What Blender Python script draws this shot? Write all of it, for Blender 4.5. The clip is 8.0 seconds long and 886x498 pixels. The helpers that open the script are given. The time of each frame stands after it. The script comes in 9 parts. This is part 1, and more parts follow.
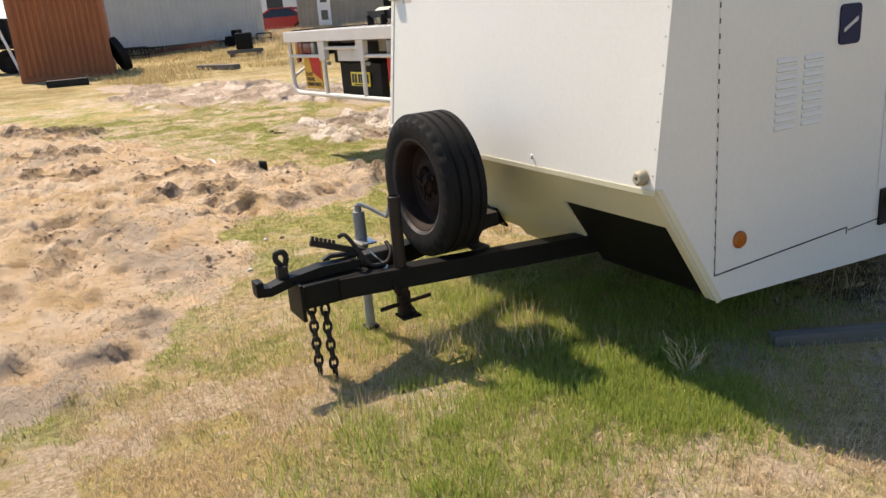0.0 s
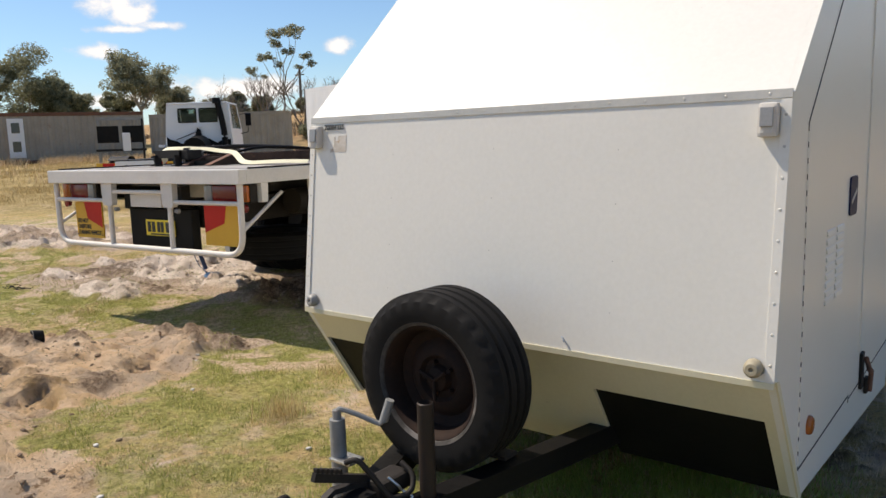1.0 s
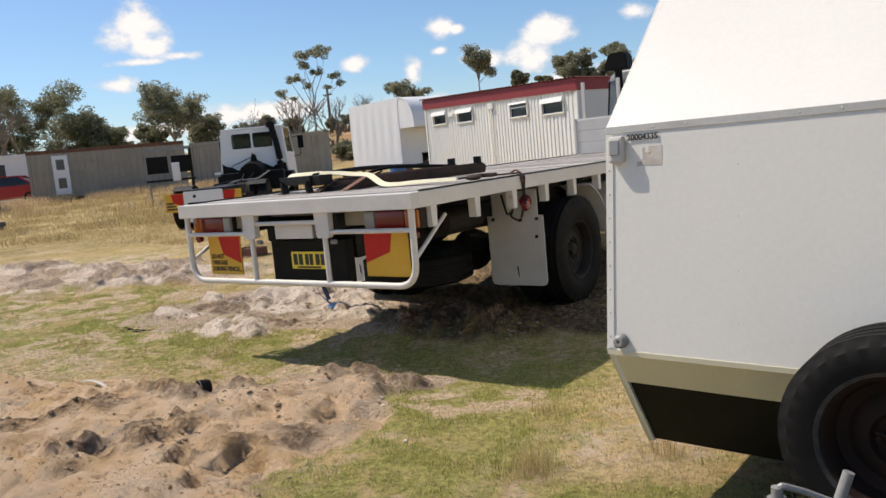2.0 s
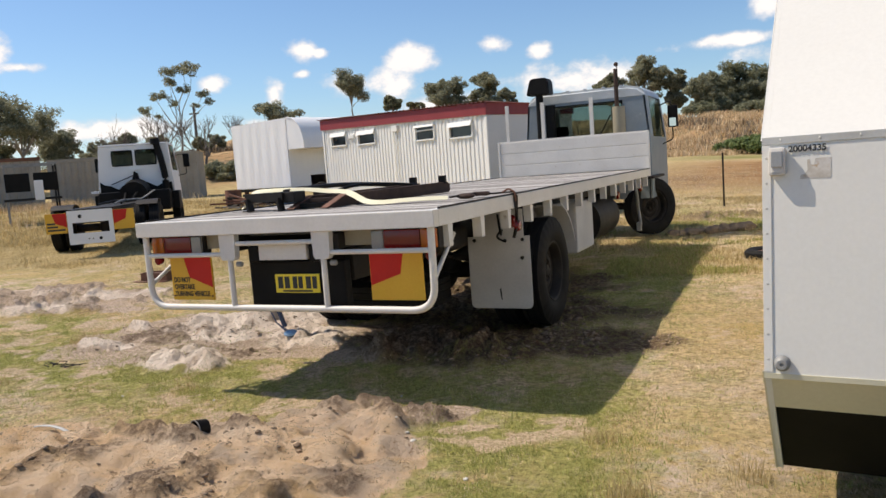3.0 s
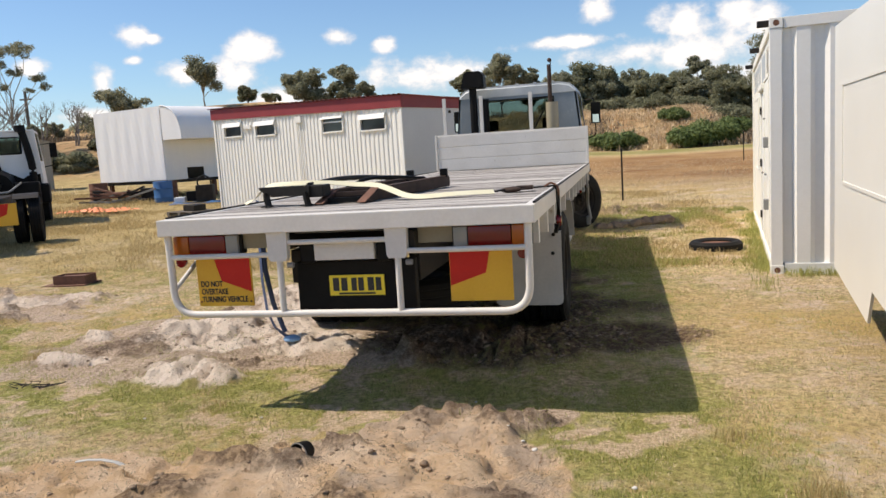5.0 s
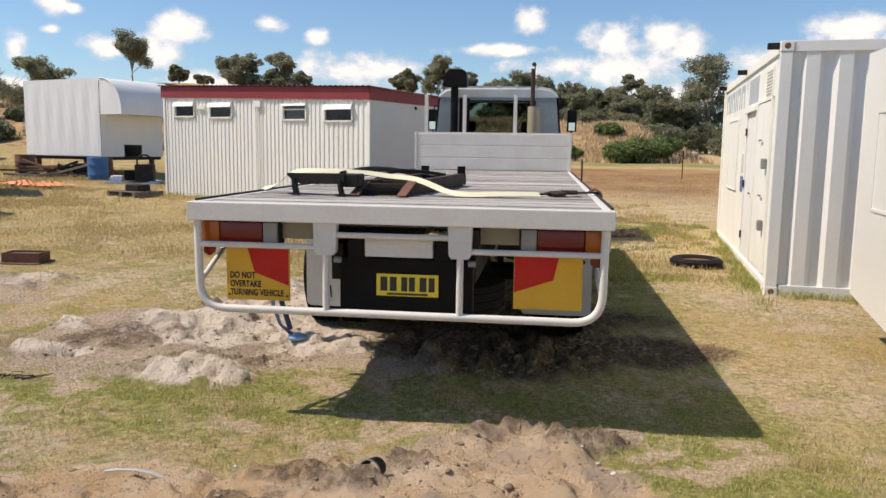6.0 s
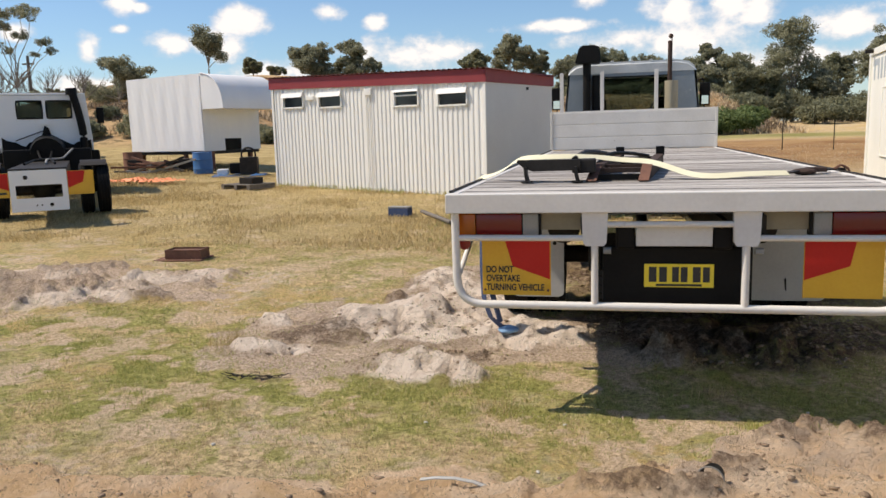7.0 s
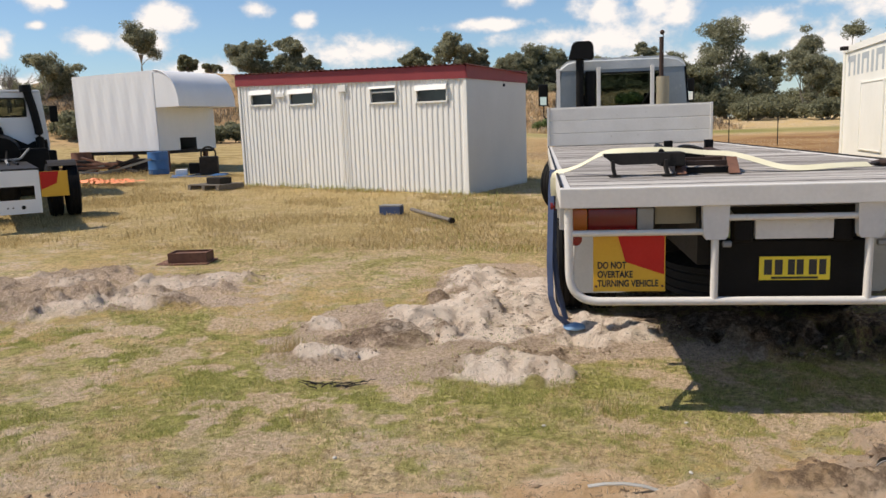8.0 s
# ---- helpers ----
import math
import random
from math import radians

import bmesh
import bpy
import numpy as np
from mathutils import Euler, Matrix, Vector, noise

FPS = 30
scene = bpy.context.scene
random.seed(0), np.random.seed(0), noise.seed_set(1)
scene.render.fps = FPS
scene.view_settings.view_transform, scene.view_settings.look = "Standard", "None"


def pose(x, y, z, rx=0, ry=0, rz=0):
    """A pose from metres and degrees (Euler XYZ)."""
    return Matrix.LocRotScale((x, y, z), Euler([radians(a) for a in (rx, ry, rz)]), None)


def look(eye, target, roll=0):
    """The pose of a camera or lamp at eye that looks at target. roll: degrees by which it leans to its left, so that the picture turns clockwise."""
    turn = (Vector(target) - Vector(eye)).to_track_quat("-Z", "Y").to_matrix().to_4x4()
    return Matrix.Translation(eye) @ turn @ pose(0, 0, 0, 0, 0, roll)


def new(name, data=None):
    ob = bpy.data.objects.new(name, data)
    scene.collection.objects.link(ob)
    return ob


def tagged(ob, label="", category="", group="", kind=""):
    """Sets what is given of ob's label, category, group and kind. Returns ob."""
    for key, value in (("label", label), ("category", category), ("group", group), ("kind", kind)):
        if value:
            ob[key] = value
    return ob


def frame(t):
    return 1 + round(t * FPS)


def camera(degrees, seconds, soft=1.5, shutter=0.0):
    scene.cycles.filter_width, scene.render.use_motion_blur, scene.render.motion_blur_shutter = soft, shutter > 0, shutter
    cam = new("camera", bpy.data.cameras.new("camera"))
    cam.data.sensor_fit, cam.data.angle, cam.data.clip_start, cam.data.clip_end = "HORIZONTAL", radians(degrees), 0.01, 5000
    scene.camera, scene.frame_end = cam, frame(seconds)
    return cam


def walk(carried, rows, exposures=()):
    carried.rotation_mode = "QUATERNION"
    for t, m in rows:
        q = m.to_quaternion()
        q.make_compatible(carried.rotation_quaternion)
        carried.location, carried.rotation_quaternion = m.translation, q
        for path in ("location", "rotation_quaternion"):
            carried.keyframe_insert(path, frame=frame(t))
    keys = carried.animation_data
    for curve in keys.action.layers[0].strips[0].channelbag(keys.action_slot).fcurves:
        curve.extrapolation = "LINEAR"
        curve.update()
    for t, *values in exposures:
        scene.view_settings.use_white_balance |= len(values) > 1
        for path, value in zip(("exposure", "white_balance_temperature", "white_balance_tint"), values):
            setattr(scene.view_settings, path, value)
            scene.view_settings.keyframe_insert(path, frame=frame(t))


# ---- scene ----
cam = camera(60.3, 8.0)
PATH = [
    (0, (6.523, -3.371, 1.312), (4.934, -2.309, 0.723), -4.6),
    (0.1, (6.441, -3.381, 1.357), (4.924, -2.239, 0.727), -3.6),
    (0.2, (6.32, -3.422, 1.351), (4.889, -2.173, 0.727), -4.8),
    (0.3, (6.236, -3.408, 1.382), (4.869, -2.063, 0.817), -4.4),
    (0.5, (5.973, -3.48, 1.371), (4.733, -1.956, 0.996), -4.1),
    (0.7, (5.728, -3.545, 1.411), (4.536, -1.98, 1.052), -2.5),
    (1, (5.31, -3.659, 1.409), (4.216, -2.008, 1.126), -1.8),
    (1.2, (5.083, -3.722, 1.433), (4.02, -2.058, 1.117), -1.5),
    (1.5, (4.769, -3.755, 1.433), (3.706, -2.094, 1.096), -2.5),
    (1.8, (4.378, -3.804, 1.484), (3.236, -2.193, 1.166), -4.7),
    (2, (4.154, -3.856, 1.482), (3.004, -2.239, 1.233), -5.3),
    (2.2, (3.948, -3.927, 1.513), (2.874, -2.248, 1.35), -3.2),
    (3.3, (2.91, -4.117, 1.496), (2.15, -2.286, 1.228), -5.7),
    (3.5, (2.773, -4.144, 1.577), (2.07, -2.3, 1.255), -6.4),
    (4, (2.411, -4.198, 1.548), (1.794, -2.317, 1.265), -6.1),
    (4.5, (2.048, -4.237, 1.57), (1.467, -2.342, 1.305), -2.7),
    (4.7, (1.904, -4.297, 1.577), (1.353, -2.391, 1.32), -3.3),
    (5.8, (1.031, -4.13, 1.58), (0.784, -2.163, 1.315), -0.3),
    (6, (0.827, -4.107, 1.566), (0.565, -2.141, 1.306), 0.8),
    (6.3, (0.548, -4.124, 1.594), (0.347, -2.153, 1.32), 0.2),
    (6.5, (0.327, -4.077, 1.569), (0.153, -2.105, 1.281), -2.8),
    (6.7, (0.066, -4.07, 1.549), (-0.167, -2.106, 1.257), -1.6),
    (6.8, (-0.091, -4.06, 1.564), (-0.406, -2.111, 1.242), -1.2),
    (7, (-0.315, -4.071, 1.595), (-0.743, -2.141, 1.289), -1.7),
    (7.3, (-0.629, -4.128, 1.567), (-1.026, -2.189, 1.279), -1.7),
    (7.5, (-0.823, -4.193, 1.585), (-1.245, -2.263, 1.277), -1.3),
    (8, (-1.292, -4.068, 1.594), (-1.552, -2.11, 1.279), -2.0),
]
SUN_TO = Vector((-0.710, -0.115, 1.0)).normalized()
EXPOSURE = [(t, e, k, 14) for t, e, k in ((0.0, 0.55, 7360), (0.3, 0.61, 7260), (0.5, 0.58, 7160), (0.8, 0.28, 7060), (1.5, 0.00, 7060), (2.0, 0.02, 6960), (3.5, 0.11, 6960), (4.5, 0.16, 7010), (6.0, 0.06, 7010), (6.5, 0.06, 7060), (7.0, 0.08, 7060), (7.5, 0.04, 7060), (8.0, -0.02, 7060))]
walk(cam, [(t, look(eye, target, roll)) for t, eye, target, roll in PATH], EXPOSURE)

# ---- world, sun ----
def build_world():
    w = bpy.data.worlds.new("sky")
    scene.world = w
    w.use_nodes = True
    nt = w.node_tree
    nt.nodes.clear()
    N, L = nt.nodes.new, nt.links.new
    out, bg = N("ShaderNodeOutputWorld"), N("ShaderNodeBackground")
    sky = N("ShaderNodeTexSky")
    sky.sky_type, sky.sun_disc = "NISHITA", False
    sky.sun_elevation = math.asin(SUN_TO.z)
    sky.sun_rotation = math.atan2(SUN_TO.x, SUN_TO.y)
    sky.altitude, sky.air_density, sky.dust_density, sky.ozone_density = 50, 1.0, 0.4, 1.5
    tc = N("ShaderNodeTexCoord")
    # broad and fine billows of cumulus cloud
    def noise_tex(scale, detail, rough, stretch):
        mp = N("ShaderNodeMapping")
        mp.inputs["Scale"].default_value = (1, 1, stretch)
        L(tc.outputs["Generated"], mp.inputs["Vector"])
        n = N("ShaderNodeTexNoise")
        n.inputs["Scale"].default_value, n.inputs["Detail"].default_value = scale, detail
        n.inputs["Roughness"].default_value = rough
        L(mp.outputs["Vector"], n.inputs["Vector"])
        return n.outputs["Fac"]
    def math_node(op, a, b):
        m = N("ShaderNodeMath")
        m.operation = op
        for i, v in enumerate((a, b)):
            if isinstance(v, (int, float)):
                m.inputs[i].default_value = v
            else:
                L(v, m.inputs[i])
        return m.outputs[0]
    fine, broad = noise_tex(30.0, 6.0, 0.6, 1.4), noise_tex(11.0, 3.0, 0.5, 1.4)
    # single puffs: azimuth from +y towards +x, elevation, half-width and half-height in degrees
    puffs = [(-55.5, 10.3, 1.9, 1.6), (-54.6, 9.0, 1.6, 0.8), (-52.8, 8.3, 1.7, 0.4), (-56.9, 6.5, 1.9, 0.6), (-40.7, 6.9, 1.1, 0.6), (-36.5, 6.1, 0.8, 1.0),
             (-34.1, 9.0, 1.1, 0.8), (-33.0, 8.8, 0.7, 0.4), (-34.4, 7.4, 0.6, 0.3), (-26.3, 8.1, 1.8, 1.2), (-27.6, 6.1, 2.0, 1.2), (-31.4, 6.5, 1.5, 0.8),
             (-20.2, 8.5, 1.2, 0.7), (-16.8, 7.9, 1.0, 0.6), (-14.5, 5.7, 4.2, 1.3), (-1.6, 9.2, 1.4, 0.9), (4.6, 7.9, 2.4, 1.5), (7.8, 8.0, 2.2, 1.3), (9.6, 7.6, 1.5, 1.2),
             (4.3, 5.8, 4.4, 1.5), (-3.4, 7.2, 3.6, 0.5), (0.5, 6.0, 3.4, 0.9), (19.8, 8.2, 2.8, 1.2), (19.0, 4.6, 4.2, 1.6), (15.0, 6.0, 2.8, 1.2), (25.0, 7.0, 5.0, 2.4),
             (-47.0, 4.1, 5.5, 0.8), (-56.0, 3.4, 6.0, 0.7), (-55.0, 8.0, 1.9, 0.3), (-66.0, 6.0, 3.0, 0.9), (-25.0, 4.4, 4.0, 0.9), (-35.0, 3.6, 6.0, 0.8), (12.0, 4.0, 8.0, 1.0)]
    for k in range(26):
        puffs.append((60 + k * 9.2, 8 + (k * 37 % 23), 3 + k % 4, 1.2 + 0.4 * (k % 3)))
    best = None
    for az, el, hw, hh in puffs:
        a, e = radians(az), radians(el)
        c = Vector((math.sin(a) * math.cos(e), math.cos(a) * math.cos(e), math.sin(e)))
        mp = N("ShaderNodeMapping")
        mp.vector_type = "TEXTURE"
        mp.inputs["Location"].default_value = c
        mp.inputs["Rotation"].default_value = (0, 0, -a)
        mp.inputs["Scale"].default_value = (radians(hw) * 1.25, radians(hw) * 1.25, radians(hh) * 1.25)
        L(tc.outputs["Generated"], mp.inputs["Vector"])
        ln = N("ShaderNodeVectorMath")
        ln.operation = "LENGTH"
        L(mp.outputs["Vector"], ln.inputs[0])
        best = ln.outputs["Value"] if best is None else math_node("MINIMUM", best, ln.outputs["Value"])
    dens = math_node("ADD", math_node("SUBTRACT", 1.0, best), math_node("ADD", math_node("MULTIPLY", math_node("SUBTRACT", fine, 0.5), 1.7), math_node("MULTIPLY", math_node("SUBTRACT", broad, 0.5), 1.2)))
    ramp = N("ShaderNodeMapRange")
    ramp.interpolation_type = "SMOOTHSTEP"
    ramp.inputs["From Min"].default_value, ramp.inputs["From Max"].default_value = 0.02, 0.80
    L(dens, ramp.inputs["Value"])
    # thin bright haze low over the land
    sep = N("ShaderNodeSeparateXYZ")
    L(tc.outputs["Generated"], sep.inputs[0])
    haze = N("ShaderNodeMapRange")
    haze.inputs["From Min"].default_value, haze.inputs["From Max"].default_value = 0.0, 0.10
    haze.inputs["To Min"].default_value, haze.inputs["To Max"].default_value = 0.22, 0.0
    L(sep.outputs["Z"], haze.inputs["Value"])
    mixh = N("ShaderNodeMix")
    mixh.data_type = "RGBA"
    mixh.inputs["B"].default_value = (6.6, 7.4, 8.6, 1)
    L(haze.outputs[0], mixh.inputs["Factor"])
    deep = N("ShaderNodeMix")
    deep.data_type, deep.blend_type = "RGBA", "MULTIPLY"
    deep.inputs["Factor"].default_value = 1.0
    deep.inputs["B"].default_value = (0.86, 1.10, 1.32, 1)
    L(sky.outputs["Color"], deep.inputs["A"])
    L(deep.outputs["Result"], mixh.inputs["A"])
    shade = N("ShaderNodeMix")
    shade.data_type = "RGBA"
    shade.inputs["A"].default_value, shade.inputs["B"].default_value = (6.9, 7.3, 7.9, 1), (9.8, 9.8, 9.8, 1)
    L(ramp.outputs[0], shade.inputs["Factor"])
    mix = N("ShaderNodeMix")
    mix.data_type = "RGBA"
    L(ramp.outputs[0], mix.inputs["Factor"])
    L(mixh.outputs["Result"], mix.inputs["A"])
    L(shade.outputs["Result"], mix.inputs["B"])
    L(mix.outputs["Result"], bg.inputs["Color"])
    bg.inputs["Strength"].default_value = 0.100
    L(bg.outputs[0], out.inputs["Surface"])


build_world()
sun = new("sun", bpy.data.lights.new("sun", "SUN"))
sun.data.energy, sun.data.angle, sun.data.color = 4.9, radians(0.55), (1.0, 0.94, 0.84)
sun.matrix_world = look((0, 0, 40), Vector((0, 0, 40)) - SUN_TO)


# ---- materials ----
def surf(name, a, b, rough=0.6, metal=0.0, coarse=1.5, fine=30.0, bump=0.15, depth=0.004, amount=0.5, stain=None, stain_at=0.62,
         stain_scale=3.0, stretch=(1, 1, 1), vary=0.0, spec=0.5):
    """A procedural surface: two colours mixed at two scales, stains, relief."""
    m = bpy.data.materials.new(name)
    m.use_nodes = True
    nt = m.node_tree
    N, L = nt.nodes.new, nt.links.new
    p = nt.nodes["Principled BSDF"]
    tc, mp = N("ShaderNodeTexCoord"), N("ShaderNodeMapping")
    mp.inputs["Scale"].default_value = stretch
    L(tc.outputs["Object"], mp.inputs["Vector"])
    def tex(scale, detail, rg=0.55):
        n = N("ShaderNodeTexNoise")
        n.inputs["Scale"].default_value, n.inputs["Detail"].default_value, n.inputs["Roughness"].default_value = scale, detail, rg
        L(mp.outputs["Vector"], n.inputs["Vector"])
        return n.outputs["Fac"]
    big, small = tex(coarse, 4), tex(fine, 5)
    add = N("ShaderNodeMath")
    add.operation = "MULTIPLY_ADD"
    L(big, add.inputs[0])
    add.inputs[1].default_value = 0.6
    half = N("ShaderNodeMath")
    half.operation = "MULTIPLY"
    half.inputs[1].default_value = 0.4
    L(small, half.inputs[0])
    L(half.outputs[0], add.inputs[2])
    rg = N("ShaderNodeMapRange")
    rg.inputs["From Min"].default_value, rg.inputs["From Max"].default_value = 0.5 - 0.22, 0.5 + 0.22
    rg.inputs["To Min"].default_value, rg.inputs["To Max"].default_value = 0.5 - amount, 0.5 + amount
    L(add.outputs[0], rg.inputs["Value"])
    fac = rg.outputs[0]
    if vary:
        oi = N("ShaderNodeObjectInfo")
        v = N("ShaderNodeMapRange")
        v.inputs["To Min"].default_value, v.inputs["To Max"].default_value = -vary, vary
        L(oi.outputs["Random"], v.inputs["Value"])
        s = N("ShaderNodeMath")
        s.operation = "ADD"
        L(fac, s.inputs[0])
        L(v.outputs[0], s.inputs[1])
        fac = s.outputs[0]
    mix = N("ShaderNodeMix")
    mix.data_type = "RGBA"
    mix.inputs["A"].default_value, mix.inputs["B"].default_value = (*a, 1), (*b, 1)
    L(fac, mix.inputs["Factor"])
    col = mix.outputs["Result"]
    if stain:
        st = N("ShaderNodeMapRange")
        st.inputs["From Min"].default_value, st.inputs["From Max"].default_value = stain_at, stain_at + 0.1
        L(tex(stain_scale, 7, 0.68), st.inputs["Value"])
        m2 = N("ShaderNodeMix")
        m2.data_type = "RGBA"
        m2.inputs["B"].default_value = (*stain, 1)
        L(st.outputs[0], m2.inputs["Factor"])
        L(col, m2.inputs["A"])
        col = m2.outputs["Result"]
    L(col, p.inputs["Base Color"])
    rr = N("ShaderNodeMapRange")
    rr.inputs["To Min"].default_value, rr.inputs["To Max"].default_value = max(rough - 0.12, 0.03), min(rough + 0.12, 1)
    L(small, rr.inputs["Value"])
    L(rr.outputs[0], p.inputs["Roughness"])
    p.inputs["Metallic"].default_value = metal
    p.inputs["Specular IOR Level"].default_value = spec
    if bump:
        bp = N("ShaderNodeBump")
        bp.inputs["Strength"].default_value, bp.inputs["Distance"].default_value = bump, depth
        L(add.outputs[0], bp.inputs["Height"])
        L(bp.outputs[0], p.inputs["Normal"])
    return m


WHITE = surf("white_paint_panel", (0.67, 0.652, 0.592), (0.745, 0.727, 0.667), 0.34, coarse=0.8, fine=60, bump=0.05, depth=0.002, amount=0.6, stain=(0.55, 0.51, 0.40), stain_at=0.68, stain_scale=1.6)
CREAM = surf("cream_paint", (0.60, 0.55, 0.38), (0.70, 0.65, 0.47), 0.45, coarse=3, fine=70, bump=0.05, stain=(0.30, 0.25, 0.15), stain_at=0.68, stain_scale=6)
ALUM = surf("dull_aluminium_trim", (0.42, 0.41, 0.37), (0.56, 0.545, 0.50), 0.5, metal=0.3, coarse=6, fine=80, stain=(0.28, 0.24, 0.18), stain_at=0.66, stain_scale=14)
TRAYWHITE = surf("chipped_white_truck_paint", (0.57, 0.545, 0.50), (0.70, 0.675, 0.63), 0.5, coarse=3, fine=45, bump=0.2, stain=(0.36, 0.30, 0.23), stain_at=0.65, stain_scale=9)
PLANK = surf("weathered_painted_timber", (0.175, 0.157, 0.14), (0.50, 0.47, 0.43), 0.85, coarse=2.2, fine=26, bump=0.6, depth=0.006, amount=0.95, stretch=(0.35, 4, 4), vary=0.35, stain=(0.12, 0.10, 0.09), stain_at=0.66, stain_scale=5)
BLACK = surf("black_underbody_paint", (0.005, 0.005, 0.005), (0.013, 0.012, 0.011), 0.5, coarse=5, fine=60, bump=0.2, spec=0.12)
SOOT = surf("dusty_black_steel", (0.011, 0.010, 0.009), (0.038, 0.032, 0.027), 0.6, coarse=6, fine=50, bump=0.35, stain=(0.09, 0.05, 0.03), stain_at=0.66, stain_scale=12, spec=0.2)
RUBBER = surf("black_tyre_rubber", (0.008, 0.008, 0.008), (0.019, 0.018, 0.017), 0.7, coarse=7, fine=90, bump=0.2, stain=(0.05, 0.044, 0.037), stain_at=0.66, stain_scale=7, spec=0.12)
DUSTRUBBER = surf("dusty_grey_tyre_bead", (0.025, 0.023, 0.021), (0.10, 0.093, 0.085), 0.85, coarse=4, fine=60, bump=0.2, stain=(0.19, 0.175, 0.16), stain_at=0.56, stain_scale=3, spec=0.1)
RUSTRIM = surf("rusty_brown_wheel_steel", (0.011, 0.008, 0.007), (0.034, 0.018, 0.012), 0.75, metal=0.0, coarse=9, fine=70, bump=0.3, stain=(0.12, 0.055, 0.03), stain_at=0.66, stain_scale=15, spec=0.15)
RUST = surf("rusty_brown_steel", (0.10, 0.045, 0.028), (0.22, 0.10, 0.06), 0.8, metal=0.1, coarse=8, fine=60, bump=0.4, stain=(0.05, 0.03, 0.025), stain_at=0.6, stain_scale=10)
DARKRUST = surf("dark_brown_rusted_steel", (0.030, 0.020, 0.016), (0.085, 0.052, 0.038), 0.75, coarse=8, fine=60, bump=0.35, stain=(0.15, 0.075, 0.045), stain_at=0.62, stain_scale=9, spec=0.25)
GREYPAINT = surf("grey_galvanised_steel", (0.20, 0.20, 0.19), (0.32, 0.32, 0.305), 0.55, metal=0.15, coarse=6, fine=70, bump=0.15)
FLAP = surf("dusty_grey_rubber_flap", (0.42, 0.42, 0.41), (0.56, 0.55, 0.53), 0.75, coarse=3, fine=50, bump=0.2, stain=(0.22, 0.21, 0.20), stain_at=0.68, stain_scale=5)
DARKPIPE = surf("dark_rust_brown_pipe", (0.012, 0.009, 0.007), (0.035, 0.022, 0.015), 0.6, coarse=7, fine=60, bump=0.3, spec=0.3)
RED = surf("red_reflective_sheet", (0.46, 0.018, 0.012), (0.54, 0.03, 0.02), 0.5, coarse=4, fine=60, bump=0.05, spec=0.2)
YELLOW = surf("yellow_reflective_sheet", (0.64, 0.34, 0.016), (0.72, 0.41, 0.03), 0.4, coarse=4, fine=60, bump=0.05, stain=(0.45, 0.28, 0.05), stain_at=0.70, stain_scale=7)
PLATEYEL = surf("yellow_plate_enamel", (0.82, 0.62, 0.03), (0.86, 0.68, 0.06), 0.35, bump=0.03)
STICKER = surf("torn_grey_sticker_paper", (0.38, 0.33, 0.26), (0.62, 0.60, 0.56), 0.8, coarse=22, fine=90, bump=0.1, stain=(0.42, 0.30, 0.18), stain_at=0.58, stain_scale=30)
INK = surf("black_sign_paint", (0.015, 0.015, 0.015), (0.03, 0.03, 0.03), 0.5, bump=0.03)
LENSRED = surf("red_lamp_lens", (0.13, 0.006, 0.006), (0.18, 0.010, 0.009), 0.18, fine=120, bump=0.3, depth=0.002)
LENSAMBER = surf("amber_lamp_lens", (0.36, 0.085, 0.008), (0.44, 0.12, 0.015), 0.18, fine=120, bump=0.3, depth=0.002)
LENSCLEAR = surf("clear_lamp_lens", (0.22, 0.22, 0.215), (0.34, 0.34, 0.33), 0.15, fine=120, bump=0.3, depth=0.002)
TAN = surf("faded_tan_paint", (0.27, 0.235, 0.16), (0.36, 0.315, 0.22), 0.6, coarse=4, fine=50, bump=0.1)
CABBLUE = surf("pale_grey_blue_cab_paint", (0.17, 0.21, 0.24), (0.26, 0.30, 0.33), 0.45, coarse=3, fine=50, bump=0.08, stain=(0.42, 0.45, 0.46), stain_at=0.66, stain_scale=5)
CABROOF = surf("faded_white_cab_roof_paint", (0.34, 0.38, 0.40), (0.58, 0.60, 0.60), 0.5, coarse=4, fine=60, bump=0.1, stain=(0.40, 0.44, 0.46), stain_at=0.64, stain_scale=9)
WEB = surf("pale_yellow_strap_webbing", (0.62, 0.58, 0.38), (0.76, 0.73, 0.55), 0.8, coarse=4, fine=200, bump=0.3)
BLUEWEB = surf("navy_strap_webbing", (0.03, 0.05, 0.11), (0.06, 0.09, 0.18), 0.8, coarse=8, fine=200, bump=0.3)
BLUECAP = surf("sky_blue_rag", (0.16, 0.30, 0.48), (0.24, 0.40, 0.58), 0.8, coarse=12, fine=120, bump=0.3)
SHEDWHITE = surf("white_corrugated_steel", (0.76, 0.75, 0.70), (0.87, 0.86, 0.81), 0.5, coarse=1.5, fine=30, bump=0.08, stain=(0.48, 0.45, 0.38), stain_at=0.66, stain_scale=2.4, stretch=(3, 3, 0.5))
SHEDGREY = surf("grey_white_sheet_cladding", (0.60, 0.59, 0.57), (0.70, 0.69, 0.66), 0.6, coarse=1.2, fine=25, bump=0.08, stain=(0.42, 0.38, 0.32), stain_at=0.68, stain_scale=3)
FASCIA = surf("dark_red_fascia_paint", (0.215, 0.024, 0.028), (0.29, 0.038, 0.042), 0.55, coarse=3, fine=40, bump=0.1, stain=(0.20, 0.08, 0.06), stain_at=0.64, stain_scale=6)
ROOFRUST = surf("rusty_red_roof_sheet", (0.14, 0.05, 0.04), (0.24, 0.09, 0.07), 0.8, coarse=4, fine=30, bump=0.2)
